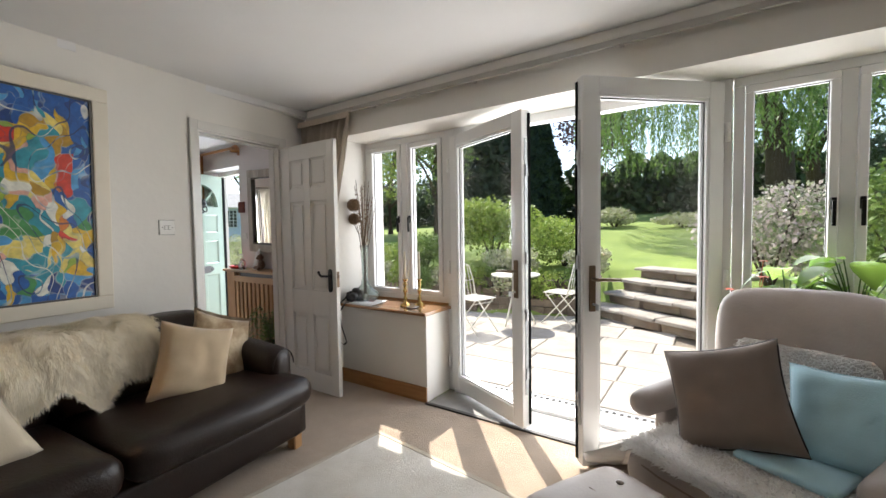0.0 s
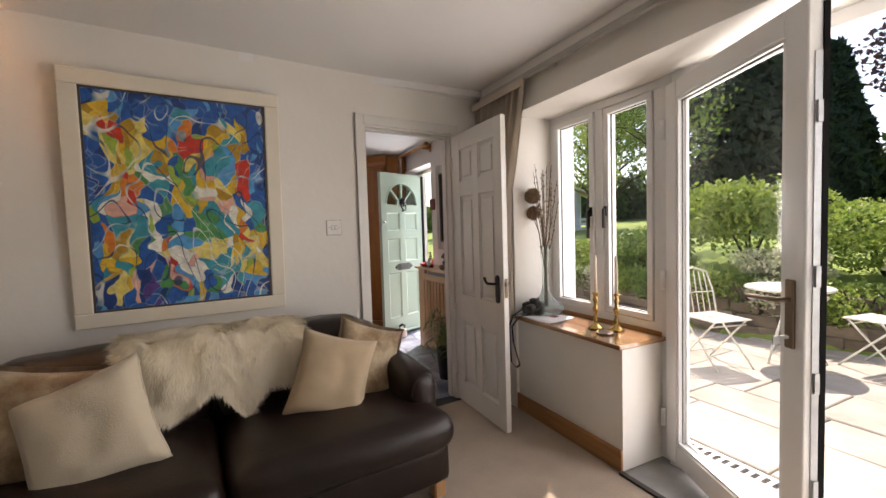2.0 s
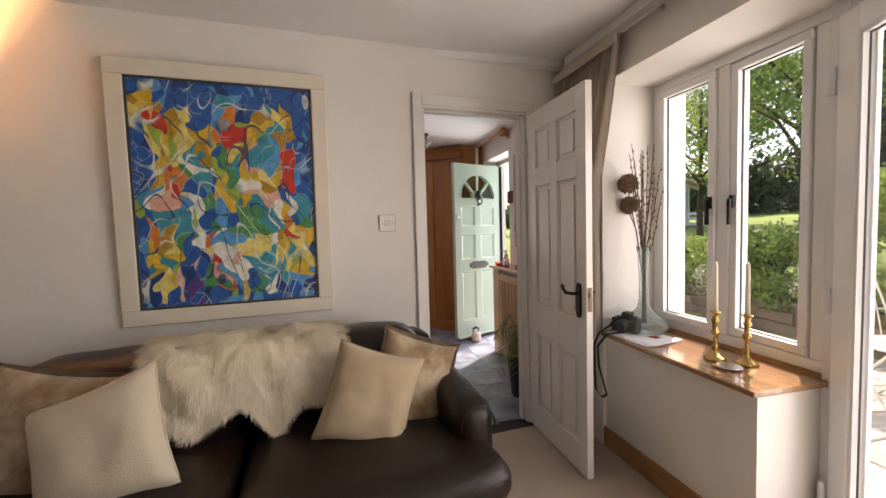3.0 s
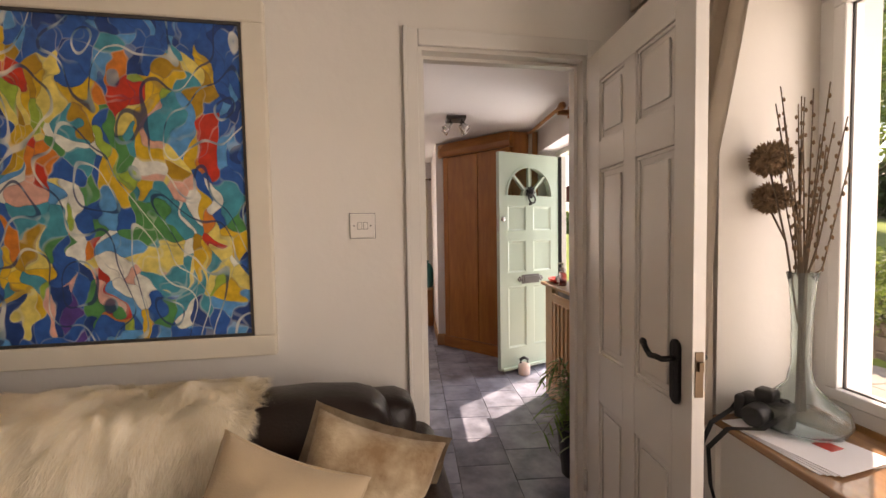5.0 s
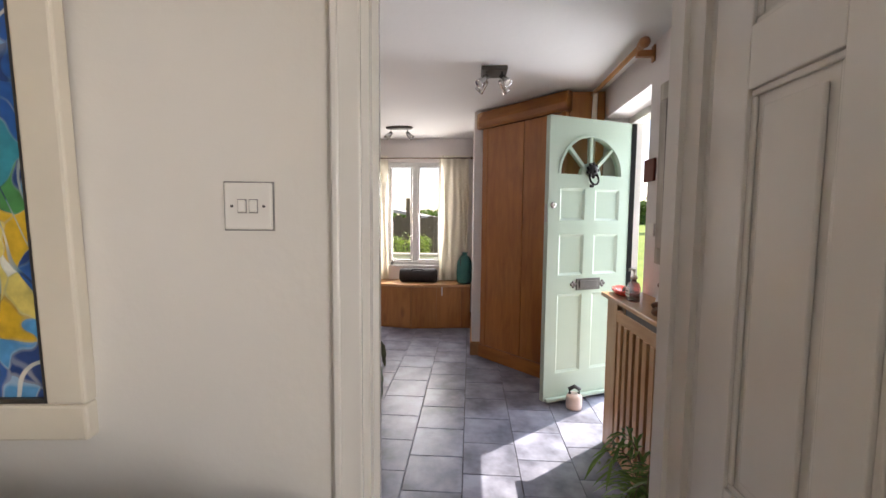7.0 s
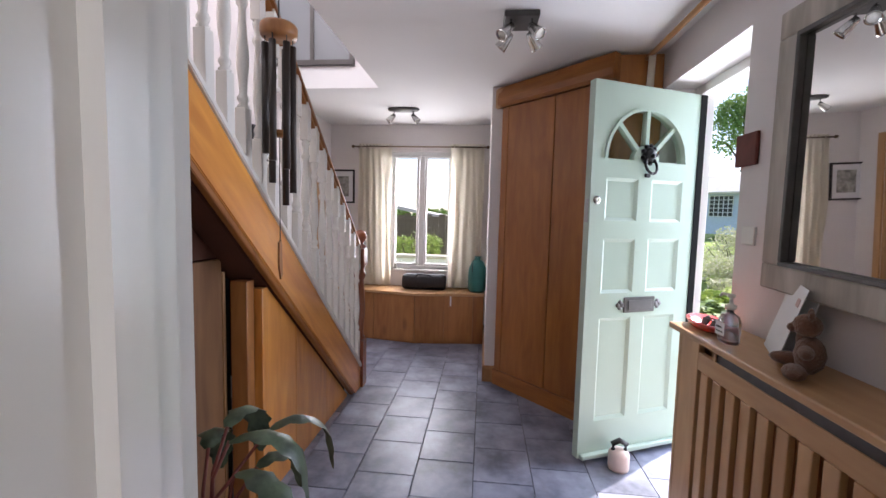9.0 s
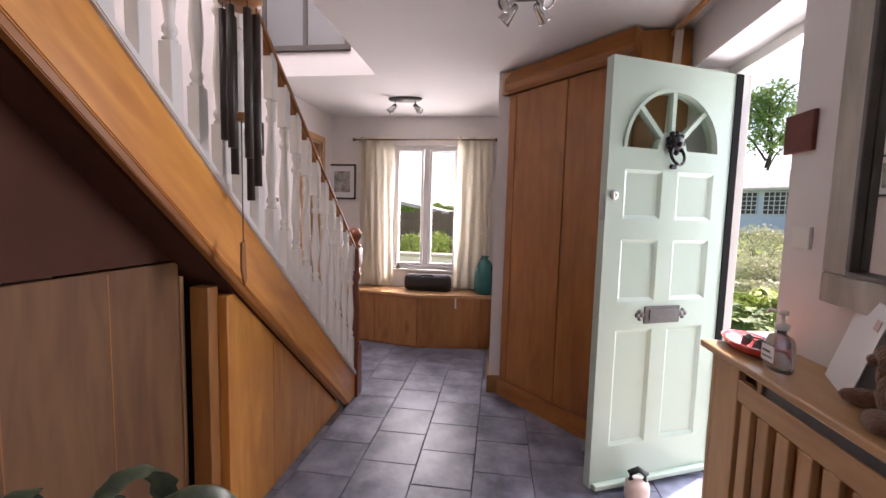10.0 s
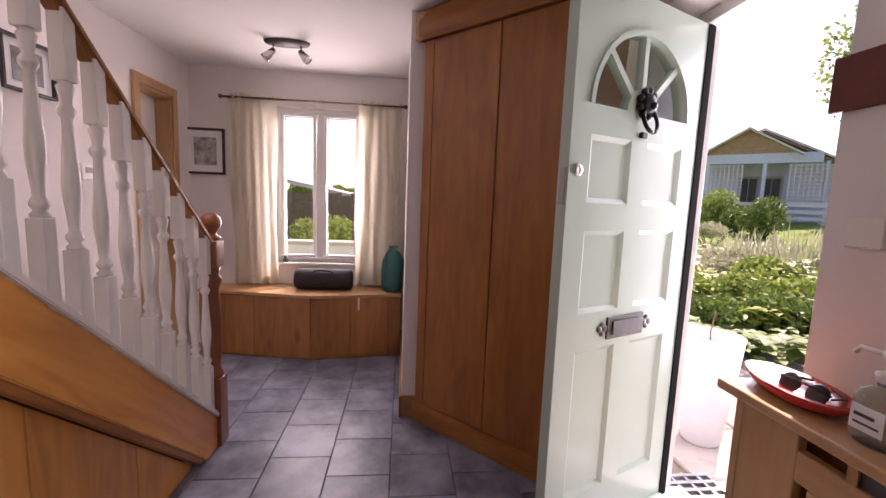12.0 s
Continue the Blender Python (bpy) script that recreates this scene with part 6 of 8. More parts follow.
    ml = nt.nodes.new("ShaderNodeMix")
    ml.data_type = "RGBA"
    nt.links.new(er.outputs[0], ml.inputs[0])
    nt.links.new(hv.outputs[0], ml.inputs[6])
    nt.links.new(ir.outputs[0], ml.inputs[7])
    # long sweeping brush lines over the shards
    sweep = nt.nodes.new("ShaderNodeTexNoise")
    sweep.inputs["Scale"].default_value = 3.6
    sweep.inputs["Detail"].default_value = 1.0
    nt.links.new(vec("MULTIPLY", tc.outputs["Object"], (0, 1.2, 0.8)), sweep.inputs["Vector"])
    fold = nt.nodes.new("ShaderNodeMath")
    fold.operation = "MULTIPLY"
    fold.inputs[1].default_value = 8.0
    nt.links.new(sweep.outputs[0], fold.inputs[0])
    wave = nt.nodes.new("ShaderNodeMath")
    wave.operation = "PINGPONG"
    wave.inputs[1].default_value = 0.5
    nt.links.new(fold.outputs[0], wave.inputs[0])
    line = nt.nodes.new("ShaderNodeValToRGB")
    line.color_ramp.elements[0].position, line.color_ramp.elements[1].position = 0.035, 0.06
    line.color_ramp.elements[0].color, line.color_ramp.elements[1].color = (0.85, 0.85, 0.85, 1), (0, 0, 0, 1)
    nt.links.new(wave.outputs[0], line.inputs[0])
    ms = nt.nodes.new("ShaderNodeMix")
    ms.data_type = "RGBA"
    nt.links.new(line.outputs[0], ms.inputs[0])
    nt.links.new(ml.outputs[2], ms.inputs[6])
    nt.links.new(ir.outputs[0], ms.inputs[7])
    nt.links.new(ms.outputs[2], b.inputs["Base Color"])
    bp = nt.nodes.new("ShaderNodeBump")
    bp.inputs["Strength"].default_value = 0.15
    nt.links.new(nz.outputs[0], bp.inputs["Height"])
    nt.links.new(bp.outputs[0], b.inputs["Normal"])
    return m


def painting():
    # tilts forward a little at the top; own frame: y along the wall, z up
    m = SKEW @ pose(0.012, -0.80, 1.495, 0, 2.0, 0)
    p = thing("abstract_painting", m, "large colourful abstract painting in a wide cream frame", "painting")
    w, h, f = 0.965, 1.245, 0.085
    part("canvas", box(0.012, 0.020, -w / 2 + f, w / 2 - f, -h / 2 + f, h / 2 - f), art_material(), p, "abstract shapes in blue, yellow, red and green")
    part("backboard", box(0.0, 0.010, -w / 2 + 0.02, w / 2 - 0.02, -h / 2 + 0.02, h / 2 - 0.02), M["paper"], p)
    cream = mat("cream_frame_paint", (0.74, 0.68, 0.57), 0.55, vary=0.06, scale=6)
    for a, b, c, e in ((-w / 2, w / 2, -h / 2, -h / 2 + f - 0.010), (-w / 2, w / 2, h / 2 - f + 0.010, h / 2), (-w / 2, -w / 2 + f - 0.010, -h / 2 + f - 0.010, h / 2 - f + 0.010), (w / 2 - f + 0.010, w / 2, -h / 2 + f - 0.010, h / 2 - f + 0.010)):
        part("frame_side", box(0.003, 0.036, a, b, c, e, 0.006), cream, p)
    s = 0.010
    part("slip", boxes((0.012, 0.028, -w / 2 + f - s, w / 2 - f + s, -h / 2 + f - s, -h / 2 + f), (0.012, 0.028, -w / 2 + f - s, w / 2 - f + s, h / 2 - f, h / 2 - f + s), (0.012, 0.028, -w / 2 + f - s, -w / 2 + f, -h / 2 + f, h / 2 - f), (0.012, 0.028, w / 2 - f, w / 2 - f + s, -h / 2 + f, h / 2 - f)), M["pewter"], p, "thin grey-blue inner slip")
    return p


painting()
sw = thing("light_switch", SKEW @ pose(0.0, 0.0, 1.34), "white plastic double light switch on the wall", "light switch")
# grey sheets under plate and rockers give their edges a painted shadow line
part("gasket", box(0.0, 0.004, -0.0485, 0.0485, -0.0485, 0.0485), M["grey"], sw)
part("plate", box(0.0, 0.010, -0.046, 0.046, -0.046, 0.046, 0.003), M["plastic_white"], sw)
for y in (-0.011, 0.011):
    part("rocker_gap", box(0.006, 0.0106, y - 0.0088, y + 0.0088, -0.0138, 0.0138), M["grey"], sw)
    part("rocker", box(0.006, 0.0155, y - 0.007, y + 0.007, -0.012, 0.012, 0.002), M["plastic_white"], sw)
for y in (-0.031, 0.031):
    part("screw", lathe([(0.0, 0.0), (0.003, 0.0), (0.003, 0.0015), (0.0, 0.002)], 10, m=pose(0.009, y, 0, 0, 90, 0)), M["pewter"], sw)

rugm = pose(-1.75, 1.93, 0.001, 0, 0, -7)
rug = thing("cream_rug", rugm, "cream wool rug with a faint pattern on the carpet", "rug")
bm = prism([(0, 0), (2.0, 0), (2.0, -2.6), (0, -2.6)], 0.0, 0.014, "z", 0.005)
part("rug_surface", bm, M["rug"], rug)
part("border", boxes((0.0, 2.0, -0.03, 0.0, 0.0, 0.016), (0.0, 0.03, -2.6, -0.03, 0.0, 0.016), bevel=0.003), mat("rug_border", (0.52, 0.46, 0.37), 0.95, vary=0.15, scale=8, bump=0.6, bump_scale=200), rug)


def lounge_curtain():
    c = thing("lounge_curtain", pose(0, 0, 0), "taupe pleated curtain drawn back beside the bay", "curtain")
    bm = bmesh.new()
    n, rows = 90, 20
    g = []
    for j in range(rows + 1):
        f = j / rows
        z = 2.25 - 1.58 * f
        row = []
        for i in range(n + 1):
            u = i / n
            right = -2.40 - 0.20 * min(1, f * 2.2)
            x = -3.04 + (right + 3.04) * u
            y = 2.385 + 0.035 * math.sin(u * 50 + 0.8 * math.sin(4 * f)) * (0.7 + 0.3 * math.sin(9 * u))
            row.append(bm.verts.new((x, y, z)))
        g.append(row)
    for j in range(rows):
        for i in range(n):
            bm.faces.new((g[j][i], g[j][i + 1], g[j + 1][i + 1], g[j + 1][i])).smooth = True
    bmesh.ops.solidify(bm, geom=list(bm.faces), thickness=0.003)
    part("cloth", bm, M["curtain"], c)
    part("heading", box(-3.04, -2.41, 2.352, 2.366, 2.205, 2.252, 0.003), M["curtain"], c, "gathered heading tape")
    r = thing("curtain_rail", pose(0, 0, 0), "pale grey curtain rail under the lounge ceiling", "curtain rail")
    rail = mat("pale_grey_rail", (0.42, 0.40, 0.37), 0.4, vary=0.1, scale=10)
    part("track", box(-2.95, 1.6, 2.37, 2.395, 2.252, 2.285, 0.004), rail, r)
    part("valance_strip", box(-2.95, 1.6, 2.385, 2.449, 2.288, 2.349, 0.006), M["trim"], r)
    for x in (-2.2, -1.3, -0.4, 0.5, 1.3):
        part("bracket", box(x - 0.012, x + 0.012, 2.375, 2.449, 2.262, 2.288, 0.002), rail, r)


lounge_curtain()

# things on the bay sill
SZ = 0.685


def candlestick(x, y, k):
    c = thing("candlestick", pose(x, y, SZ), "brass candlestick with a tall ivory candle", "candlestick", "candlesticks on the sill")
    part("stick", lathe([(0.0, 0.0), (0.042, 0.0), (0.045, 0.006), (0.040, 0.014), (0.020, 0.026), (0.012, 0.045), (0.017, 0.06), (0.010, 0.075), (0.009, 0.10), (0.016, 0.115), (0.018, 0.125), (0.010, 0.138), (0.011, 0.165), (0.017, 0.178), (0.010, 0.19), (0.013, 0.205), (0.022, 0.212), (0.022, 0.218), (0.010, 0.218), (0.0, 0.215)], 8 if k == 0 else 20), M["brass"], c)
    part("candle", lathe([(0.0, 0.212), (0.0105, 0.212), (0.0085, 0.43), (0.004, 0.442), (0.0, 0.443)], 14), M["wax"], c, "ivory taper candle", smooth=True)
    part("wick", tube([(0, 0, 0.44), (0.001, 0, 0.45)], 0.001, 5), M["black"], c)


candlestick(-2.06, 2.60, 0)
candlestick(-1.965, 2.665, 1)
dish = thing("glass_snuffer_dish", pose(-1.955, 2.56, SZ), "small round dark coaster on the sill", "coaster")
part("disc", lathe([(0.0, 0.0), (0.046, 0.0), (0.05, 0.004), (0.046, 0.009), (0.0, 0.006)], 22), M["black"], dish)
part("rim", lathe([(0.044, 0.007), (0.05, 0.006), (0.05, 0.011), (0.046, 0.011)], 22), M["chrome"], dish)

vase = thing("frosted_vase", pose(-2.53, 2.62, SZ), "frosted aqua glass vase with a wide foot on the sill", "vase")
part("body", lathe([(0.0, 0.0), (0.07, 0.0), (0.108, 0.014), (0.124, 0.045), (0.115, 0.075), (0.072, 0.105), (0.036, 0.145), (0.025, 0.20), (0.026, 0.34), (0.033, 0.45), (0.040, 0.488), (0.037, 0.489), (0.030, 0.45), (0.022, 0.32), (0.021, 0.20), (0.031, 0.145), (0.068, 0.10), (0.110, 0.07), (0.118, 0.045), (0.102, 0.018), (0.0, 0.008)], 28), M["vaseglass"], vase, smooth=True)


def dried_flowers():
    d = thing("dried_flowers", pose(-2.53, 2.62, SZ + 0.03), "dried willow twigs and two round seed heads in the vase", "dried flowers")
    rnd = random.Random(5)
    bud = bmesh.new()
    for k in range(17):
        a = rnd.uniform(0, 6.28)
        r = rnd.uniform(0.05, 0.14)
        h = rnd.uniform(0.72, 1.04)
        tip = Vector((r * math.cos(a) * 0.8 + 0.03, r * math.sin(a) * 0.6 - 0.015, h))
        mid = Vector((tip.x * 0.35, tip.y * 0.35, h * 0.6)) + Vector((rnd.uniform(-0.01, 0.01), rnd.uniform(-0.01, 0.01), 0))
        pts = [Vector((rnd.uniform(-0.01, 0.01), rnd.uniform(-0.01, 0.01), 0.03)), Vector((tip.x * 0.1, tip.y * 0.1, 0.44)), mid, tip]
        part("twig", tube(pts, 0.0038, 5, None, 0.45), M["stem"], d)
        for i in range(10):
            f = 0.45 + 0.55 * i / 10
            q = mid.lerp(tip, (f - 0.45) / 0.55)
            ang = rnd.uniform(0, 6.28)
            bmesh.ops.create_icosphere(bud, subdivisions=1, radius=1, matrix=Matrix.LocRotScale(q + Vector((0.005 * math.cos(ang), 0.005 * math.sin(ang), 0)), None, (0.0042, 0.0042, 0.008)))
    tagged(part("buds", bud, M["allium"], d, "grey-brown willow buds"), kind="stuff")
    for x, y, z, r in ((-0.065, -0.05, 0.81, 0.056), (-0.095, -0.02, 0.69, 0.050)):
        hb = bmesh.new()
        for k in range(420):
            v = Vector((rnd.gauss(0, 1), rnd.gauss(0, 1), rnd.gauss(0, 1))).normalized()
            bmesh.ops.create_cone(hb, segments=4, radius1=0.0045, radius2=0.0, depth=0.016, cap_ends=False, matrix=Matrix.Translation(Vector((x, y, z)) + v * r * rnd.uniform(0.86, 1.0)) @ v.to_track_quat("Z", "Y").to_matrix().to_4x4())
        bmesh.ops.create_icosphere(hb, subdivisions=2, radius=r * 0.85, matrix=pose(x, y, z))
        part("seed_head", hb, M["allium"], d, "round brown dried allium head")
        part("stalk", tube([(x * 0.1, y * 0.1, 0.30), (x * 0.5, y * 0.5, 0.55), (x, y, z - r * 0.8)], 0.003, 6), M["stem"], d)


dried_flowers()
pp = thing("paper_stack", pose(-2.465, 2.545, SZ, 0, 0, 8), "loose white papers lying on the sill", "papers")
for k in range(4):
    part("sheet", box(-0.15, 0.15, -0.105, 0.105, 0.001 + 0.0022 * k, 0.003 + 0.0022 * k), M["paper"], pp, m=pose(0.004 * k, 0.003 * k, 0, 0, 0, 3 * k - 4))
part("print_block", boxes((0.02, 0.07, 0.0, 0.05, 0.0105, 0.0112)), M["red"], pp, "small red printed mark", m=pose(0.012, 0.009, 0, 0, 0, 5))


def slr():
    c = thing("slr_camera", pose(-2.555, 2.535, SZ + 0.0115, 0, 0, 25), "black camera with its strap hanging over the sill", "camera")
    part("body", soft(-0.068, 0.068, -0.03, 0.03, 0.0, 0.085, 0.014, 0, 0.001, 6), M["black"], c)
    part("prism_hump", soft(-0.028, 0.028, -0.028, 0.028, 0.07, 0.112, 0.012, 0, 0.001, 6), M["black"], c)
    part("lens", lathe([(0.032, 0.0), (0.034, 0.01), (0.034, 0.05), (0.03, 0.055), (0.03, 0.062), (0.024, 0.060), (0.0, 0.055)], 22, m=pose(0, -0.03, 0.043, 90, 0, 0)), M["black"], c)
    part("grip", soft(-0.075, -0.045, -0.045, -0.01, 0.002, 0.08, 0.012, 0, 0.001, 6), M["black"], c)
    part("dial", lathe([(0.011, 0.0), (0.011, 0.008), (0.0, 0.009)], 14, m=pose(0.047, 0, 0.084)), M["pewter"], c)
    pts = [(0.07, 0.0, 0.07), (0.03, -0.10, 0.02), (-0.04, -0.145, 0.004), (-0.075, -0.185, -0.06), (-0.065, -0.19, -0.17), (-0.03, -0.20, -0.26), (-0.015, -0.20, -0.31), (-0.04, -0.20, -0.335), (-0.075, -0.205, -0.30), (-0.085, -0.20, -0.17), (-0.09, -0.19, -0.05), (-0.085, -0.15, 0.006), (-0.075, -0.05, 0.03), (-0.07, 0.0, 0.07)]
    bm = bmesh.new()
    prev = None
    for p in pts:
        p = Vector(p)
        row = (bm.verts.new(p + Vector((-0.006, 0, 0.003))), bm.verts.new(p + Vector((0.006, 0.002, -0.003))))
        if prev:
            bm.faces.new((prev[0], prev[1], row[1], row[0]))
        prev = row
    bmesh.ops.solidify(bm, geom=list(bm.faces), thickness=0.0025)
    part("strap", bm, M["black"], c, "black woven neck strap")


slr()


CHAIR = pose(0.21, 1.93, 0, 0, 0, -29)


def swivel_chair():
    """Taupe leather swivel chair: reclined back, rounded seat front, pad arms on side panels."""
    c = thing("leather_armchair", CHAIR, "taupe leather swivel armchair with pad arms by the window", "armchair")
    part("base", lathe([(0.0, 0.0), (0.28, 0.0), (0.29, 0.012), (0.10, 0.035), (0.05, 0.05), (0.045, 0.27), (0.0, 0.27)], 28), M["pewter"], c)
    part("seat", soft(-0.33, 0.33, -0.42, 0.26, 0.25, 0.455, 0.10, 0.015, 0.006, 12, seed=4), M["stone_leather"], c)
    bm = soft(-0.33, 0.33, 0.20, 0.37, 0.36, 1.0, 0.085, 0.03, 0.006, 14, seed=8)
    for v in bm.verts:
        v.co.y += 0.10 * (v.co.z - 0.4) - 0.35 * v.co.x ** 2
    part("backrest", bm, M["stone_leather"], c)
    for s in (-1, 1):
        bm = soft(s * 0.36 - 0.055, s * 0.36 + 0.055, -0.27, 0.24, 0.50, 0.60, 0.048, 0.01, 0.004, 10, seed=5 + s)
        for v in bm.verts:
            v.co.z += 0.05 * (v.co.y + 0.27)
        arm = part("arm_pad", bm, M["stone_leather"], c)
        part("arm_support", soft(s * 0.36 - 0.03, s * 0.36 + 0.03, -0.12, 0.22, 0.26, 0.53, 0.025, 0, 0.002, 6), M["stone_leather"], arm)
    part("seat_seam", tube([(x, -0.425 + 0.05 * (x / 0.3) ** 4, 0.40) for x in (-0.30, -0.25, -0.15, 0, 0.15, 0.25, 0.30)], 0.004, 6), M["cush_brown"], c)
    f = thing("footstool", pose(-0.16, 1.33, 0, 0, 0, -29), "buttoned taupe leather footstool before the armchair", "footstool")
    part("cushion", soft(-0.30, 0.30, -0.24, 0.24, 0.24, 0.41, 0.08, 0.02, 0.006, 12, seed=5), M["stone_leather"], f)
    part("seam_cross", boxes((-0.17, 0.17, -0.002, 0.002, 0.40, 0.424), (-0.002, 0.002, -0.12, 0.12, 0.40, 0.424)), M["cush_brown"], f, "stitched seam")
    for x in (-0.14, 0.14):
        for y in (-0.11, 0.11):
            part("button", lathe([(0.0, 0.0), (0.013, 0.0), (0.010, 0.006), (0.0, 0.008)], 12, m=pose(x, y, 0.422)), M["stone_leather"], f)
    part("base", lathe([(0.0, 0.0), (0.20, 0.0), (0.21, 0.012), (0.05, 0.04), (0.045, 0.25), (0.0, 0.25)], 24), M["pewter"], f)
    h = thing("hide_throw", CHAIR, "grey and white short-haired hide spread over the armchair", "throw")
    sec = [(-0.425, 0.445), (-0.41, 0.462), (-0.38, 0.474), (-0.2, 0.482), (0.08, 0.482), (0.155, 0.50), (0.185, 0.58), (0.205, 0.70), (0.222, 0.81)]
    bm = bmesh.new()
    nu, nv = 34, 40
    g = []
    for j in range(nv + 1):
        q = j / nv * (len(sec) - 1)
        i0 = min(int(q), len(sec) - 2)
        p = Vector(sec[i0]).lerp(Vector(sec[i0 + 1]), q - i0)
        half = (0.34 if p.y < 0.52 else 0.30 - 0.35 * (p.y - 0.52)) + 0.03 * noise.noise(Vector((j * 0.35, 2, 1)))
        row = []
        for i in range(nu + 1):
            u = 2 * i / nu - 1
            x = u * half
            fall = 0.05 * max(0.0, abs(u) - 0.8) / 0.2
            row.append(bm.verts.new((x, p.x + 0.05 * abs(u) ** 4 * (1 if j < 10 else 0) + 0.012 * noise.noise(Vector((x * 12, j * 0.3, 4))), p.y - fall * (1 if p.y < 0.5 else 0) + 0.01 * noise.noise(Vector((x * 9, j * 0.4, 7))))))
        g.append(row)
    for j in range(nv):
        for i in range(nu):
            bm.faces.new((g[j][i], g[j][i + 1], g[j + 1][i + 1], g[j + 1][i]))
    bmesh.ops.recalc_face_normals(bm, faces=bm.faces)
    bm.normal_update()
    rnd = random.Random(2)
    faces = list(bm.faces)
    flip = -1 if sum(fc.normal.z - fc.normal.y for fc in faces) < 0 else 1
    fur = bmesh.new()
    for _ in range(15000):
        fc = faces[rnd.randrange(len(faces))]
        vs = [v.co for v in fc.verts]
        a, b = rnd.random(), rnd.random()
        p = vs[0].lerp(vs[1], a).lerp(vs[3].lerp(vs[2], a), b)
        d = (fc.normal * flip * 0.5 + Vector((rnd.uniform(-0.6, 0.6), rnd.uniform(-0.6, 0.6) - 0.35, rnd.uniform(-0.3, 0.2)))).normalized()
        sd = d.cross(Vector((0.3, rnd.uniform(-1, 1), 0.2))).normalized() * 0.0024
        fur.faces.new((fur.verts.new(p - sd), fur.verts.new(p + sd), fur.verts.new(p + d * rnd.uniform(0.012, 0.032))))
    bmesh.ops.solidify(bm, geom=list(bm.faces), thickness=0.006)
    part("skin", bm, M["hide"], h, smooth=True)
    part("hair", fur, leaf_mat("hide_hair", (0.90, 0.88, 0.85), (0.97, 0.96, 0.94), 0.8, 0.25), h, "short pale hair")


swivel_chair()
cushion("chair_cushion", pose(0.075, 1.86, 0.655, -24, -18, -12), 0.39, 0.385, 0.14, M["cush_brown"], "taupe square cushion with dark piping on the armchair", 7, piping=M["black"])
cushion("chair_cushion", pose(0.41, 1.87, 0.635, -26, -3, -20), 0.34, 0.34, 0.13, M["cush_blue"], "pale blue cushion on the armchair", 8)
solo("blue_throw_fold", soft(-0.02, 0.26, -0.22, 0.02, 0.487, 0.512, 0.012, 0.006, 0.008, 8, seed=3), M["cush_blue"], "folded pale blue throw on the chair seat", "throw", m=CHAIR)


def sill_plants():
    rnd = random.Random(12)
    for x, y, kind in ((0.33, 2.62, "broad"), (0.56, 2.60, "broad"), (0.20, 2.60, "flower")):
        p = thing("sill_pot_plant", pose(x, y, SZ), "leafy green house plant in a pot on the sill" if kind == "broad" else "coral-flowered pot plant on the sill", "potted plant")
        part("pot", lathe([(0.0, 0.0), (0.05, 0.0), (0.068, 0.11), (0.072, 0.12), (0.062, 0.12), (0.058, 0.10), (0.0, 0.10)], 18), M["terracotta"] if kind == "broad" else M["planter"], p, smooth=True)
        bm, sm, fl = bmesh.new(), bmesh.new(), bmesh.new()
        for k in range(16 if kind == "broad" else 12):
            a = rnd.uniform(0, 6.28)
            r = rnd.uniform(0.03, 0.11)
            h = rnd.uniform(0.22, 0.46) if kind == "broad" else rnd.uniform(0.14, 0.26)
            tip = (r * math.cos(a), r * math.sin(a), h)
            tube([(0, 0, 0.1), (tip[0] * 0.5, tip[1] * 0.5, h * 0.7), tip], 0.003, 5, sm)
            leaf_blade(bm, tip, (math.cos(a), math.sin(a), rnd.uniform(-0.4, 0.5)), rnd.uniform(0.13, 0.20) if kind == "broad" else 0.11, rnd.uniform(0.10, 0.14) if kind == "broad" else 0.035, 0.10)
        part("foliage", bm, L["house_light"], p)
        tagged(part("stems", sm, L["house"], p), kind="stuff")
        if kind == "flower":
            for k in range(4):
                a = k * 1.7 + 2
                c = Vector((0.09 * math.cos(a) - 0.03, 0.07 * math.sin(a) - 0.02, 0.22 + 0.07 * k))
                tube([(0, 0, 0.1), c * 0.6 + Vector((0, 0, 0.06)), c], 0.002, 4, fl)
                for q in range(6):
                    leaf_blade(fl, c, (math.cos(q * 1.05), math.sin(q * 1.05), 0.2), 0.028, 0.02, 0.008, 3)
            part("flowers", fl, L["petal"], p, "coral pink flowers")
        else:
            fl.free()


sill_plants()
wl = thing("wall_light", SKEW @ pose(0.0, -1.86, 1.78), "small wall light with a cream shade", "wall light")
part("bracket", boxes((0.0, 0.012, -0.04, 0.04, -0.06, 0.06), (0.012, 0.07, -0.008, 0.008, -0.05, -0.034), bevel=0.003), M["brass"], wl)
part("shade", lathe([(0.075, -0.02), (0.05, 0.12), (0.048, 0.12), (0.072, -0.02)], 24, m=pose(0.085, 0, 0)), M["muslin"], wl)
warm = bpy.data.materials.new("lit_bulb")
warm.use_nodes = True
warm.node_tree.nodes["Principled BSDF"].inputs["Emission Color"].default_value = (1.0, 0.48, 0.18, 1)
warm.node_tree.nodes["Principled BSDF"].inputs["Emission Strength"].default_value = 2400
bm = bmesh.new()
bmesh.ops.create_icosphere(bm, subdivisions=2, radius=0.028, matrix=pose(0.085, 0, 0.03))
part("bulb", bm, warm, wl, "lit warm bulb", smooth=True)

# ---- hall: staircase ----


STAIR_SLOPE = pose(0, 0, 0, 0, -math.degrees(math.atan(0.895)), 0)


def along_stair(bm):
    """Turns a sloping board into its own frame, so that its grain runs along it."""
    bmesh.ops.transform(bm, matrix=STAIR_SLOPE.inverted(), verts=bm.verts)
    return bm


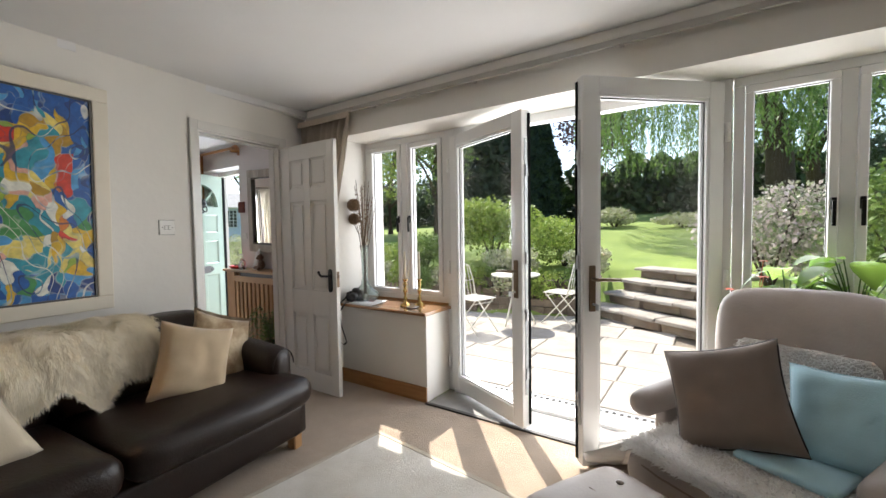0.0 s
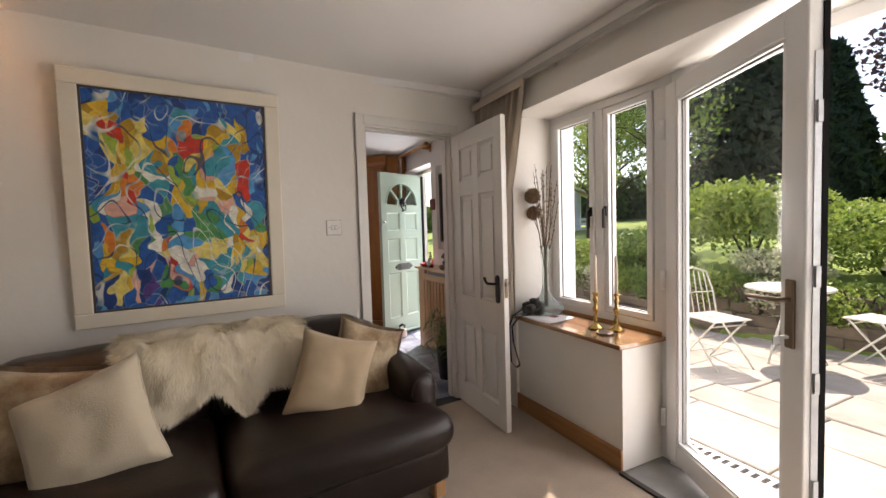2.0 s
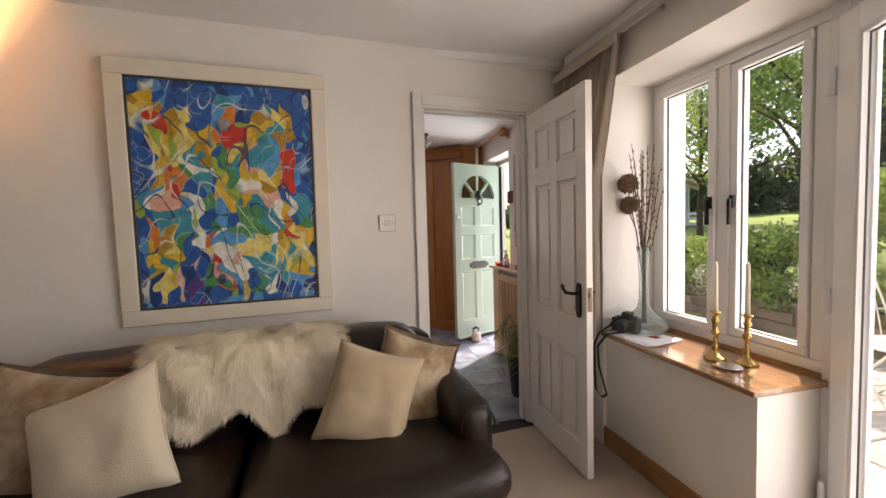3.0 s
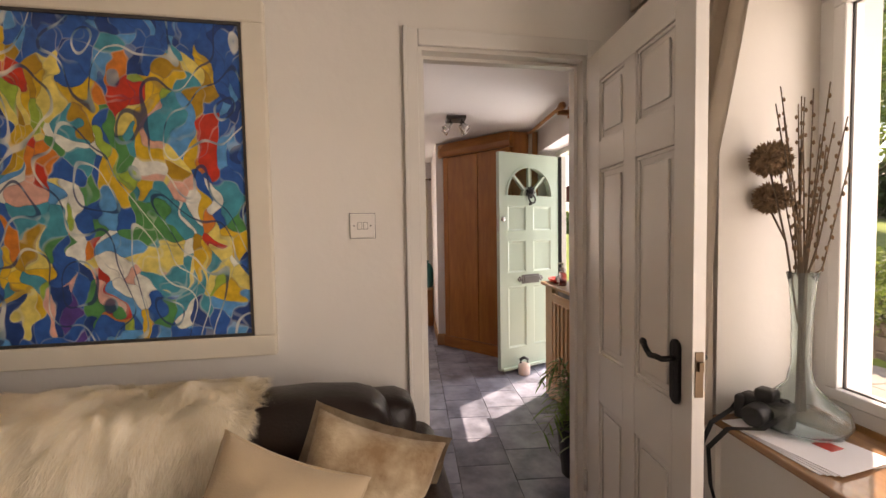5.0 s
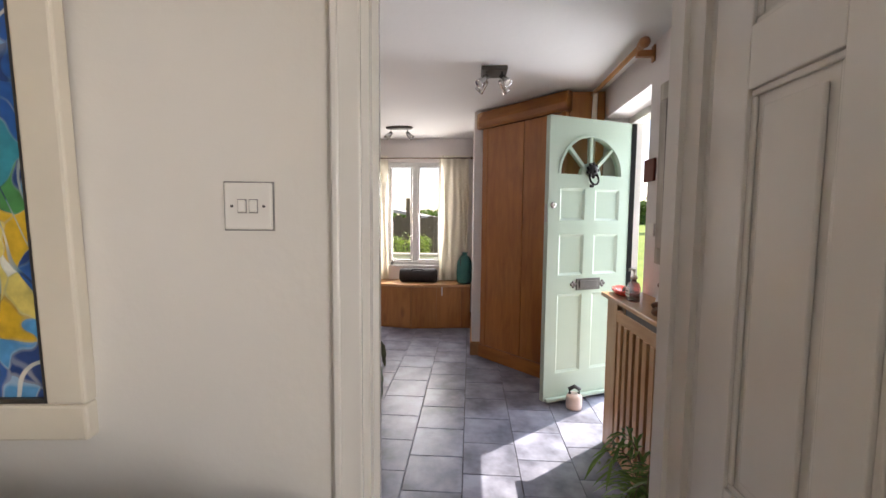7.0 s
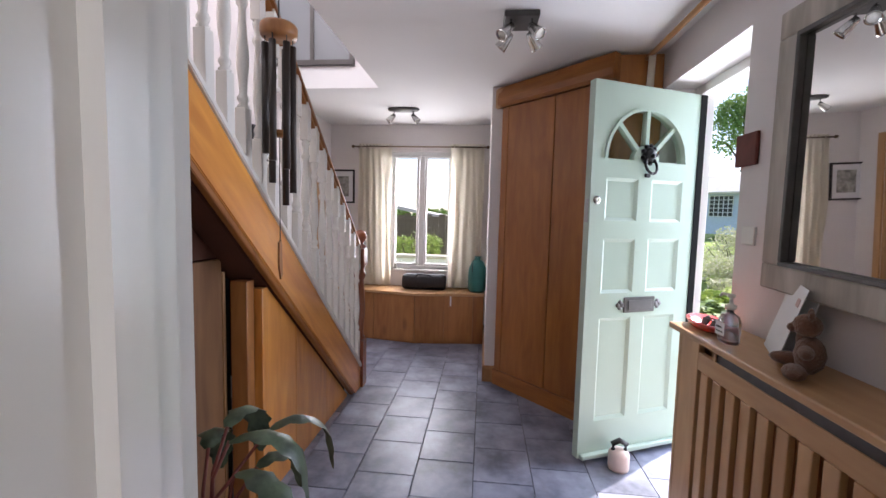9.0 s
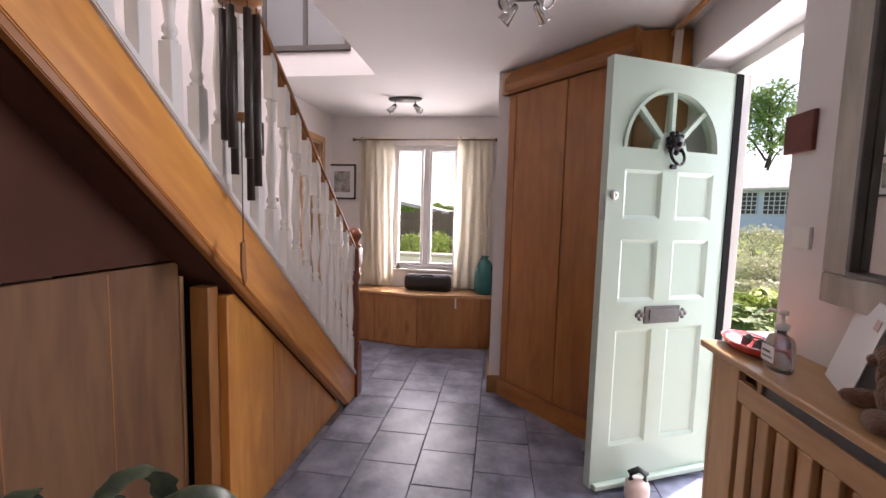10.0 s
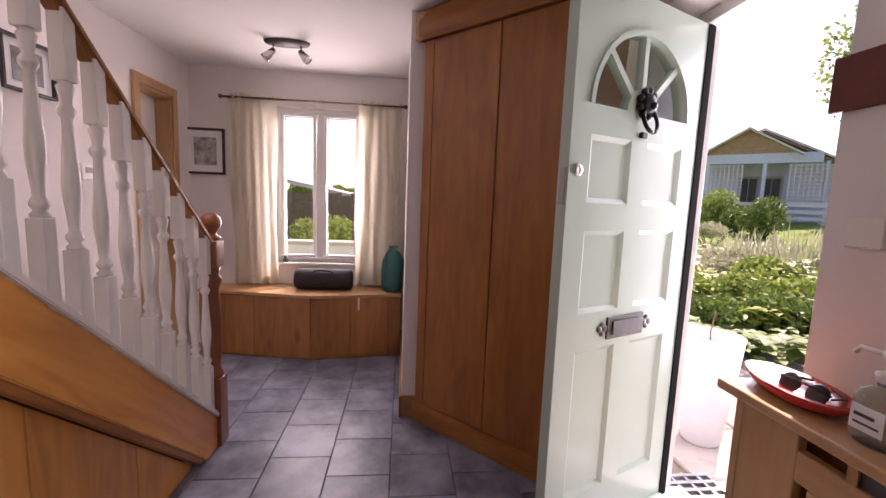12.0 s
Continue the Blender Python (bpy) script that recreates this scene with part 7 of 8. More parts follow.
def staircase():
    st = thing("staircase", pose(-5.85, 0.78, 0), "pine staircase with white turned balusters and mahogany newel", "staircase")

    def up(s, base):
        return base + 0.895 * s
    s0, s1 = 0.07, 2.78
    part("string", along_stair(prism([(s0, max(0.0, up(s0, -0.165))), (0.185, 0.0), (s1, up(s1, -0.165)), (s1, up(s1, 0.095)), (s0, up(s0, 0.095))], -0.045, 0.0, "y", 0.004)), M["pine_x"], st, "honey pine outer string", m=STAIR_SLOPE)
    part("string_cap", prism([(s0, up(s0, 0.095)), (s1, up(s1, 0.095)), (s1, up(s1, 0.125)), (s0, up(s0, 0.125))], -0.058, 0.012, "y", 0.004), M["trim"], st, "white painted baluster rail on the string")
    part("string_bead", along_stair(prism([(0.20, 0.012), (s1, up(s1, -0.165) + 0.004), (s1, up(s1, -0.195)), (0.235, 0.012)], -0.035, -0.006, "y", 0.003)), M["ward_x"], st, "dark bead under the string", m=STAIR_SLOPE)
    part("handrail", along_stair(prism([(0.02, up(0.02, 0.965)), (s1, up(s1, 0.965)), (s1, up(s1, 1.02)), (0.02, up(0.02, 1.02))], -0.055, 0.005, "y", 0.014)), M["ward_x"], st, "brown polished handrail", m=STAIR_SLOPE)
    # one baluster, then repeats on the same mesh
    hgt = 0.855
    bm = bmesh.new()
    bw = 0.0215
    add_box(bm, -bw, bw, -bw, bw, -0.03, 0.22, bevel=0.003)
    add_box(bm, -bw, bw, -bw, bw, hgt - 0.17, hgt + 0.02, bevel=0.003)
    lathe([(1.16 * q, z) for q, z in ((0.016, 0.22), (0.019, 0.228), (0.012, 0.238), (0.018, 0.25), (0.018, 0.26), (0.011, 0.275), (0.014, 0.32), (0.019, 0.37), (0.0195, 0.41), (0.016, 0.47), (0.012, 0.54), (0.0105, 0.585), (0.018, 0.60), (0.018, 0.612), (0.011, 0.625), (0.014, 0.65), (0.018, 0.672), (0.013, 0.68), (0.017, 0.688))], 12, bm)
    me = mesh_of("baluster", bm, M["trim"])
    k = 0
    while 0.1075 + 0.1085 * k < s1 - 0.1:
        s = 0.1075 + 0.1085 * k
        ob = new("baluster", me)
        ob.parent = st
        ob.matrix_basis = pose(s, -0.023, up(s, 0.122), 0, 0, 0)
        k += 1
    # newel
    bm = bmesh.new()
    add_box(bm, -0.045, 0.045, -0.045, 0.045, 0.0, 0.36, bevel=0.004)
    add_box(bm, -0.045, 0.045, -0.045, 0.045, 0.93, 1.06, bevel=0.006)
    lathe([(0.040, 0.36), (0.046, 0.375), (0.032, 0.40), (0.030, 0.42), (0.038, 0.52), (0.041, 0.62), (0.036, 0.74), (0.030, 0.82), (0.044, 0.85), (0.044, 0.87), (0.032, 0.89), (0.040, 0.93)], 16, bm)
    lathe([(0.030, 1.06), (0.046, 1.068), (0.046, 1.078), (0.026, 1.09), (0.030, 1.105), (0.046, 1.13), (0.050, 1.15), (0.044, 1.175), (0.028, 1.19), (0.012, 1.196), (0.0, 1.198)], 16, bm)
    part("newel", bm, wood_newel, st, "reddish brown turned newel post", m=pose(0.03, -0.025, 0))
    for i in range(12):
        part("tread", boxes((0.20 + 0.2125 * i, 0.20 + 0.2125 * (i + 1) + 0.02, -0.825, -0.05, 0.19 * (i + 1) - 0.025, 0.19 * (i + 1)), (0.20 + 0.2125 * i + 0.02, 0.20 + 0.2125 * i + 0.035, -0.825, -0.05, 0.19 * i + 0.045, 0.19 * (i + 1) - 0.025)), M["carpet"], st, "beige carpeted step", m=pose(0, 0, 0.058))
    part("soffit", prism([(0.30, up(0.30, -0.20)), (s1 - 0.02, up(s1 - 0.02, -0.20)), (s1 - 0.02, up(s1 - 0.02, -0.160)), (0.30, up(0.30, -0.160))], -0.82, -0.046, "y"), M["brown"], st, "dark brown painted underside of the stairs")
    return st


wood_newel = wood("mahogany_stain", (0.32, 0.095, 0.034), (0.20, 0.05, 0.02), 0.3, "Z", coat=0.4, knots=0.1)
staircase()


def stair_cupboard():
    c = thing("stair_cupboard", pose(-5.85, 0.78, 0), "honey pine panelled cupboard under the stairs", "cupboard")

    def low(s):
        return -0.175 + 0.895 * s
    edges = [0.235, 0.62, 1.04, 1.318]
    for a, b in zip(edges, edges[1:]):
        part("board", prism([(a + 0.001, 0.0), (b - 0.001, 0.0), (b - 0.001, low(b) - 0.02), (a + 0.001, max(0.012, low(a) - 0.02))], -0.070, -0.047, "y", 0.002), M["pine"], c)
    part("post", box(1.320, 1.368, -0.110, -0.040, 0.0, 0.980, 0.004), M["pine"], c)
    part("post", box(1.370, 1.425, -0.150, -0.075, 0.0, 1.02, 0.004), M["oak"], c)
    # a black strip paints the shadow between post and door
    part("shadow_gap", box(1.370, 1.432, -0.21, -0.190, 0.0, 1.02), M["void"], c, "black strip for the shadow gap beside the door")
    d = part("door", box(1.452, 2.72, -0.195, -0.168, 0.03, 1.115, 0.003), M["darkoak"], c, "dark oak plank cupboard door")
    for s in (1.72, 2.0, 2.28):
        part("groove", box(s - 0.002, s + 0.002, -0.1685, -0.1672, 0.04, 1.105), M["ward"], d)
    part("door_edge", box(1.434, 1.450, -0.198, -0.163, 0.03, 1.060, 0.003), M["radwood"], d, "pale raw door edge")
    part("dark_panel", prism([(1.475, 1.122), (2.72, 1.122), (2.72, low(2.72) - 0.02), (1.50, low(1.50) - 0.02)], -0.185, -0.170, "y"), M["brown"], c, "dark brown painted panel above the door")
    return c


stair_cupboard()


def wardrobe():
    w = thing("corner_wardrobe", pose(-6.0, 1.82, 0, 0, 0, 44.4), "chestnut brown fitted corner wardrobe with plank doors", "wardrobe")
    inv = pose(-6.0, 1.82, 0, 0, 0, 44.4).inverted()

    def loc(x, y):
        p = inv @ Vector((x, y, 0))
        return (p.x, p.y)
    out = [loc(-5.995, 1.85), loc(-5.40, 2.435), loc(-5.40, 2.695), loc(-6.045, 2.695), loc(-6.045, 1.82)]
    part("body", prism(out, 0.0, 2.285, "z"), M["ward"], w)
    part("corner_post", box(-0.03, 0.035, -0.012, 0.02, 0.10, 2.14, 0.006), M["ward"], w)
    part("door", box(0.038, 0.447, -0.012, 0.012, 0.125, 2.135, 0.004), M["ward"], w)
    part("door", box(0.453, 0.80, -0.012, 0.012, 0.125, 2.135, 0.004), M["ward"], w)
    part("end_post", box(0.806, 0.85, -0.02, 0.03, 0.10, 2.14, 0.004), M["ward"], w)
    part("plinth", box(-0.04, 0.86, -0.022, 0.012, 0.0, 0.12, 0.005), M["ward_x"], w)
    part("cornice", prism([(-0.03, 2.14), (-0.045, 2.16), (-0.05, 2.20), (-0.03, 2.288), (0.03, 2.288), (0.03, 2.14)], -0.05, 0.87, "x"), M["ward_x"], w)
    part("cornice_end", prism([loc(-6.05, 1.735), loc(-6.05, 1.83), loc(-6.0, 1.85), loc(-5.965, 1.82), loc(-6.0, 1.76)], 2.14, 2.286, "z", 0.008), M["radwood"], w, "pale moulded cornice end")
    part("catch", box(0.79, 0.812, -0.032, -0.020, 1.25, 1.32, 0.003), M["plastic_white"], w, "small white door catch")
    return w


wardrobe()


def window_seat():
    b = thing("window_seat", pose(0, 0, 0), "oak storage bench with an angled front under the window", "bench")
    part("body", prism([(-7.315, 0.10), (-7.08, 0.10), (-6.915, 1.0), (-7.02, 1.70), (-7.315, 1.70)], 0.0, 0.505, "z"), M["oak"], b)
    p0, p1, p2 = Vector((-7.08, 0.10)), Vector((-6.915, 1.0)), Vector((-7.02, 1.70))
    for a, e in ((p0, p0.lerp(p1, 0.5)), (p0.lerp(p1, 0.5), p1), (p1, p1.lerp(p2, 0.42)), (p1.lerp(p2, 0.42), p1.lerp(p2, 0.84)), (p1.lerp(p2, 0.84), p2)):
        d = e - a
        m = Matrix.Translation((a.x, a.y, 0)) @ Matrix.Rotation(math.atan2(d.y, d.x), 4, "Z")
        part("front_panel", box(0.002, d.length - 0.002, -0.016, 0.002, 0.02, 0.50, 0.002), M["oak"], b, m=m)
    part("seat_board", prism([(-7.315, 0.09), (-7.06, 0.09), (-6.875, 1.0), (-6.99, 1.705), (-7.315, 1.705)], 0.505, 0.53, "z", 0.004), M["radwood_x"], b, "light oak seat board")
    part("tag", box(-6.925, -6.922, 1.33, 1.37, 0.40, 0.50), M["paper"], b, "white paper tag", m=Matrix.Translation((-0.03, 0, 0)))
    return b


window_seat()


def pleated(y0, y1, x, z0, z1, depth, folds, seed, pinch=0.0, segs=90):
    """A hanging curtain along y with folds in x."""
    rnd = random.Random(seed)
    ph = [rnd.uniform(0, 6.28) for _ in range(3)]
    bm = bmesh.new()
    rows = 14
    grid = []
    for j in range(rows + 1):
        f = j / rows
        z = z0 + (z1 - z0) * f
        line = []
        for i in range(segs + 1):
            u = i / segs
            w = 1 - pinch * math.sin(math.pi * min(1, (1 - f) * 1.1))
            yy = y0 + (y1 - y0) * u * w
            d = depth * (0.6 + 0.4 * math.sin(ph[0] + 5 * u)) * math.sin(folds * 2 * math.pi * u + ph[1] + 1.7 * math.sin(2.2 * f + 5 * u + ph[2]) + 0.6 * math.sin(7 * f + 11 * u)) * (0.55 + 0.45 * (1 - f))
            line.append(bm.verts.new((x + d, yy + 0.004 * math.sin(9 * f + 20 * u), z + 0.004 * math.sin(folds * 6 * u) * (1 - f))))
        grid.append(line)
    for j in range(rows):
        for i in range(segs):
            bm.faces.new((grid[j][i], grid[j][i + 1], grid[j + 1][i + 1], grid[j + 1][i])).smooth = True
    bmesh.ops.solidify(bm, geom=list(bm.faces), thickness=0.003)
    return bm


for y0, y1, sd in ((0.30, 0.66, 3), (1.30, 1.66, 8)):
    c = thing("muslin_curtain", pose(0, 0, 0), "sheer cream muslin curtain hanging at the hall window", "curtain", "hall window curtains")
    part("cloth", pleated(y0, y1, -7.235, 0.545, 2.045, 0.034, 4.3, sd), M["muslin"], c)
    part("tab_band", pleated(y0, y1, -7.235, 2.045, 2.085, 0.014, 9, sd), M["muslin"], c)
rod = thing("curtain_rod", pose(0, 0, 0), "thin dark metal curtain rod with ball ends", "curtain rod")
part("rod", tube([(-7.235, 0.24, 2.055), (-7.235, 1.69, 2.055)], 0.008), M["bronze"], rod)
for y in (0.23, 1.695):
    part("finial", lathe([(0, -0.018), (0.014, -0.012), (0.018, 0), (0.014, 0.012), (0, 0.018)], 12, m=pose(-7.235, y, 2.055)), M["bronze"], rod)
    part("bracket", box(-7.32, -7.23, y + (0.05 if y < 1 else -0.06), y + (0.06 if y < 1 else -0.05), 2.045, 2.06), M["bronze"], rod)
part("cord", tube([(-7.225, 0.985, 2.05), (-7.225, 0.985, 1.90)], 0.003, 5), M["plastic_white"], rod)

bag = thing("black_holdall", pose(-7.13, 1.06, 0.531), "black fabric roll bag lying on the window seat", "bag")
bm = lathe([(0.0, -0.235), (0.07, -0.23), (0.088, -0.2), (0.086, 0.0), (0.088, 0.2), (0.07, 0.23), (0.0, 0.235)], 18, m=pose(0, 0, 0.083, 90, 0, 0))
for v in bm.verts:
    v.co.z = max(0.0, v.co.z)
part("body", bm, M["bagblack"], bag, smooth=True)
part("handle", tube([(0.06, -0.08, 0.145), (0.075, -0.06, 0.165), (0.08, 0, 0.17), (0.075, 0.06, 0.165), (0.06, 0.08, 0.145)], 0.007), M["bagblack"], bag)
tb = thing("teal_stuff_sack", pose(-7.12, 1.625, 0.531), "teal nylon drawstring sack standing on the window seat", "bag")
part("body", lathe([(0.075, 0.0), (0.095, 0.03), (0.10, 0.14), (0.092, 0.25), (0.06, 0.32), (0.025, 0.345), (0.04, 0.375), (0.0, 0.37)], 18), M["teal"], tb, smooth=True)
part("drawcord", tube([(0.03, -0.02, 0.345), (0.06, -0.04, 0.36), (0.09, -0.05, 0.30), (0.105, -0.05, 0.22)], 0.004, 6), M["black"], tb)
ornament = solo("small_ornament", lathe([(0.02, 0), (0.024, 0.02), (0.012, 0.035), (0.018, 0.05), (0.0, 0.06)], 12), M["pewter"], "small grey ornament on the white window sill", "ornament", m=pose(-7.32, 0.70, 0.72))


def hung_picture(name, m, w, h, fw, frame_mat, label, art, mount=True):
    p = thing(name, m, label, "picture")
    part("backing", box(-w / 2, w / 2, 0.0, 0.008, -h / 2, h / 2), M["paper"], p)
    part("surround", boxes((-w / 2, w / 2, -0.018, 0.004, h / 2 - fw, h / 2), (-w / 2, w / 2, -0.018, 0.004, -h / 2, -h / 2 + fw), (-w / 2, -w / 2 + fw, -0.018, 0.004, -h / 2 + fw, h / 2 - fw), (w / 2 - fw, w / 2, -0.018, 0.004, -h / 2 + fw, h / 2 - fw), bevel=0.003), frame_mat, p)
    part("print", box(-w * 0.28, w * 0.28, -0.004, -0.001, -h * 0.30, h * 0.30), art, p)
    return p


sketch = mat("ink_sketch", (0.55, 0.53, 0.48), 0.7, color2=(0.12, 0.12, 0.11), scale=14)
photo = mat("faded_photograph", (0.30, 0.34, 0.36), 0.4, color2=(0.10, 0.09, 0.08), scale=9, coat=0.4)
hung_picture("framed_print", pose(-7.30, 0.075, 1.625, 0, 0, 90), 0.31, 0.37, 0.018, M["black"], "small ink print in a thin black frame with cream mount", sketch)
hung_picture("framed_photograph", pose(-5.84, -0.028, 1.83, 0, 0, 180), 0.28, 0.24, 0.015, M["black"], "landscape photograph in a black frame on the stair wall", photo)
thermo = thing("thermostat", pose(-6.16, -0.048, 1.38), "white plastic room thermostat on the stair wall", "thermostat")
part("case", box(-0.045, 0.045, 0.0, 0.03, -0.045, 0.045, 0.006), M["plastic_white"], thermo)
part("display", box(-0.025, 0.025, 0.03, 0.032, -0.005, 0.025), M["pewter"], thermo)

structure("door_frame_side", boxes((-7.11, -7.05, -0.05, -0.03, 0, 2.05), (-6.66, -6.60, -0.05, -0.03, 0, 2.05), (-7.05, -6.66, -0.05, -0.03, 1.99, 2.05), (-7.05, -7.03, -0.25, -0.05, 0, 1.99), (-6.68, -6.66, -0.25, -0.05, 0, 1.99), (-7.03, -6.68, -0.25, -0.05, 1.97, 1.99), bevel=0.003), M["radwood"], "light oak frame of the side doorway", "door")
structure("door_side", box(-7.03, -6.68, -0.19, -0.15, 0.01, 1.97, 0.004), M["trim"], "closed white side door", "door")
up_win = thing("window_landing", pose(-6.058, 0.30, 2.80), "dark grey framed landing window above the stairwell", "window", kind="structure")
part("window_frame", boxes((0, 0.03, -0.36, 0.33, -0.32, -0.28), (0, 0.03, -0.36, 0.33, 0.30, 0.34), (0, 0.03, -0.36, -0.32, -0.28, 0.30), (0, 0.03, 0.29, 0.33, -0.28, 0.30), (0, 0.026, -0.03, 0.0, -0.28, 0.30), bevel=0.003), mat("dark_grey_paint", (0.10, 0.09, 0.085), 0.5, vary=0.1), up_win)
for a, b in ((-0.32, -0.03), (0.0, 0.29)):
    part("pane", box(0.004, 0.010, a, b, -0.28, 0.30), mat("grey_glass", (0.22, 0.23, 0.24), 0.15, coat=0.5), up_win)


def spotlight_bar(m, label, heads, plate):
    s = thing("spotlight_fitting", m, label, "ceiling light", "hall spotlights")
    if plate == "square":
        part("base_plate", box(-0.085, 0.085, -0.085, 0.085, -0.028, 0.0, 0.006), M["pewter"], s)
    else:
        part("base_plate", lathe([(0.0, -0.022), (0.11, -0.020), (0.12, -0.008), (0.12, 0.0)], 24, m=Matrix.Diagonal((0.55, 1.25, 1, 1))), M["pewter"], s)
    for x, y, tx, ty in heads:
        arm = part("arm", tube([(x, y, -0.02), (x, y, -0.06), (x + tx * 0.02, y + ty * 0.02, -0.075)], 0.006, 8), M["chrome"], s)
        q = look((x + tx * 0.02, y + ty * 0.02, -0.085), (x + tx * 0.3, y + ty * 0.3, -0.4))
        hd = part("lamp_head", lathe([(0.010, 0.045), (0.018, 0.04), (0.022, 0.01), (0.03, -0.035), (0.032, -0.045), (0.027, -0.045), (0.02, -0.02), (0.0, -0.015)], 16, m=q), M["chrome"], s, "chrome spotlight head")
        part("bulb", lathe([(0.0, -0.030), (0.024, -0.038), (0.02, -0.018), (0.0, -0.016)], 12, m=q), M["bulb"], hd)
    return s


spotlight_bar(pose(-4.97, 1.83, CEIL_H), "square pewter ceiling fitting with four chrome spotlights", [(-0.05, -0.05, -0.5, -1), (0.05, -0.05, 0.6, -1), (-0.05, 0.05, -0.7, 0.9), (0.05, 0.05, 0.8, 0.8)], "square")
spotlight_bar(pose(-6.66, 0.90, CEIL_H), "oval pewter ceiling fitting with two chrome spotlights", [(0.0, -0.09, 0.4, -1), (0.0, 0.09, 0.4, 1)], "oval")


def radiator_cover():
    r = thing("radiator_cover", pose(-4.56, 2.49, 0), "light oak slatted radiator cover along the hall wall", "radiator cover")
    ln = 1.40
    # no radiator is modelled: a brown sheet supplies the dark between the slats
    part("back_shadow", box(0.03, ln - 0.02, 0.05, 0.06, 0.02, 0.86), M["ward"], r, "dark sheet standing in for the shade behind the slats")
    part("side_panel", box(0.0, 0.022, 0.0, 0.205, 0.0, 0.875, 0.003), M["radwood"], r)
    part("side_panel", box(ln - 0.022, ln, 0.0, 0.205, 0.0, 0.875, 0.003), M["radwood"], r)
    part("stile", box(0.022, 0.155, 0.0, 0.022, 0.0, 0.875, 0.003), M["radwood"], r)
    part("stile", box(ln - 0.10, ln - 0.022, 0.0, 0.022, 0.0, 0.875, 0.003), M["radwood"], r)
    part("top_rail", box(0.155, ln - 0.10, 0.0, 0.022, 0.765, 0.83, 0.003), M["radwood_x"], r)
    part("top_rail", box(0.155, ln - 0.10, 0.0, 0.022, 0.868, 0.876), M["radwood_x"], r)
    part("slot_divider", box(0.245, 0.262, 0.0, 0.02, 0.83, 0.868), M["radwood"], r)
    part("slot_grille", box(0.262, ln - 0.10, 0.006, 0.012, 0.83, 0.868), M["pewter"], r, "dull metal strip in the slot")
    part("bottom_rail", box(0.155, ln - 0.10, 0.0, 0.022, 0.03, 0.11, 0.003), M["radwood_x"], r)
    x = 0.185
    while x < ln - 0.14:
        part("slat", box(x, x + 0.046, -0.003, 0.016, 0.11, 0.765, 0.003), M["radwood"], r)
        x += 0.078
    part("top_board", box(-0.03, ln + 0.02, -0.03, 0.208, 0.876, 0.90, 0.005), M["radwood_x"], r)
    return r


radiator_cover()


def wall_mirror():
    q = thing("wall_mirror", pose(-4.355, 2.688, 1.095, 1.5, 2.2, 0), "large wall mirror in a weathered driftwood frame", "mirror")
    w, h, f = 1.10, 0.90, 0.085
    part("glass", box(f - 0.01, w - f + 0.01, -0.022, -0.014, f - 0.01, h - f + 0.01), M["mirror"], q)
    for a in ((0, w, 0, f), (0, w, h - f, h), (0, f, f, h - f), (w - f, w, f, h - f)):
        part("frame_board", boxes((a[0], a[1], -0.04, 0.0, a[2], a[3]), bevel=0.006), M["drift"], q)
    for a in ((f, w - f, f, f + 0.014), (f, w - f, h - f - 0.014, h - f), (f, f + 0.014, f + 0.014, h - f - 0.014), (w - f - 0.014, w - f, f + 0.014, h - f - 0.014)):
        part("inner_bead", boxes((a[0], a[1], -0.046, -0.022, a[2], a[3]), bevel=0.003), M["pewter"], q)
    return q


wall_mirror()
solo("wall_plaque", box(-4.62, -4.495, 2.684, 2.699, 1.535, 1.66, 0.003), M["maroon"], "small maroon slate plaque on the white wall", "plaque")
structure("wall_socket", boxes((-4.545, -4.47, 2.688, 2.699, 1.23, 1.30), bevel=0.003), M["plastic_white"], "small white wall fitting", "socket")


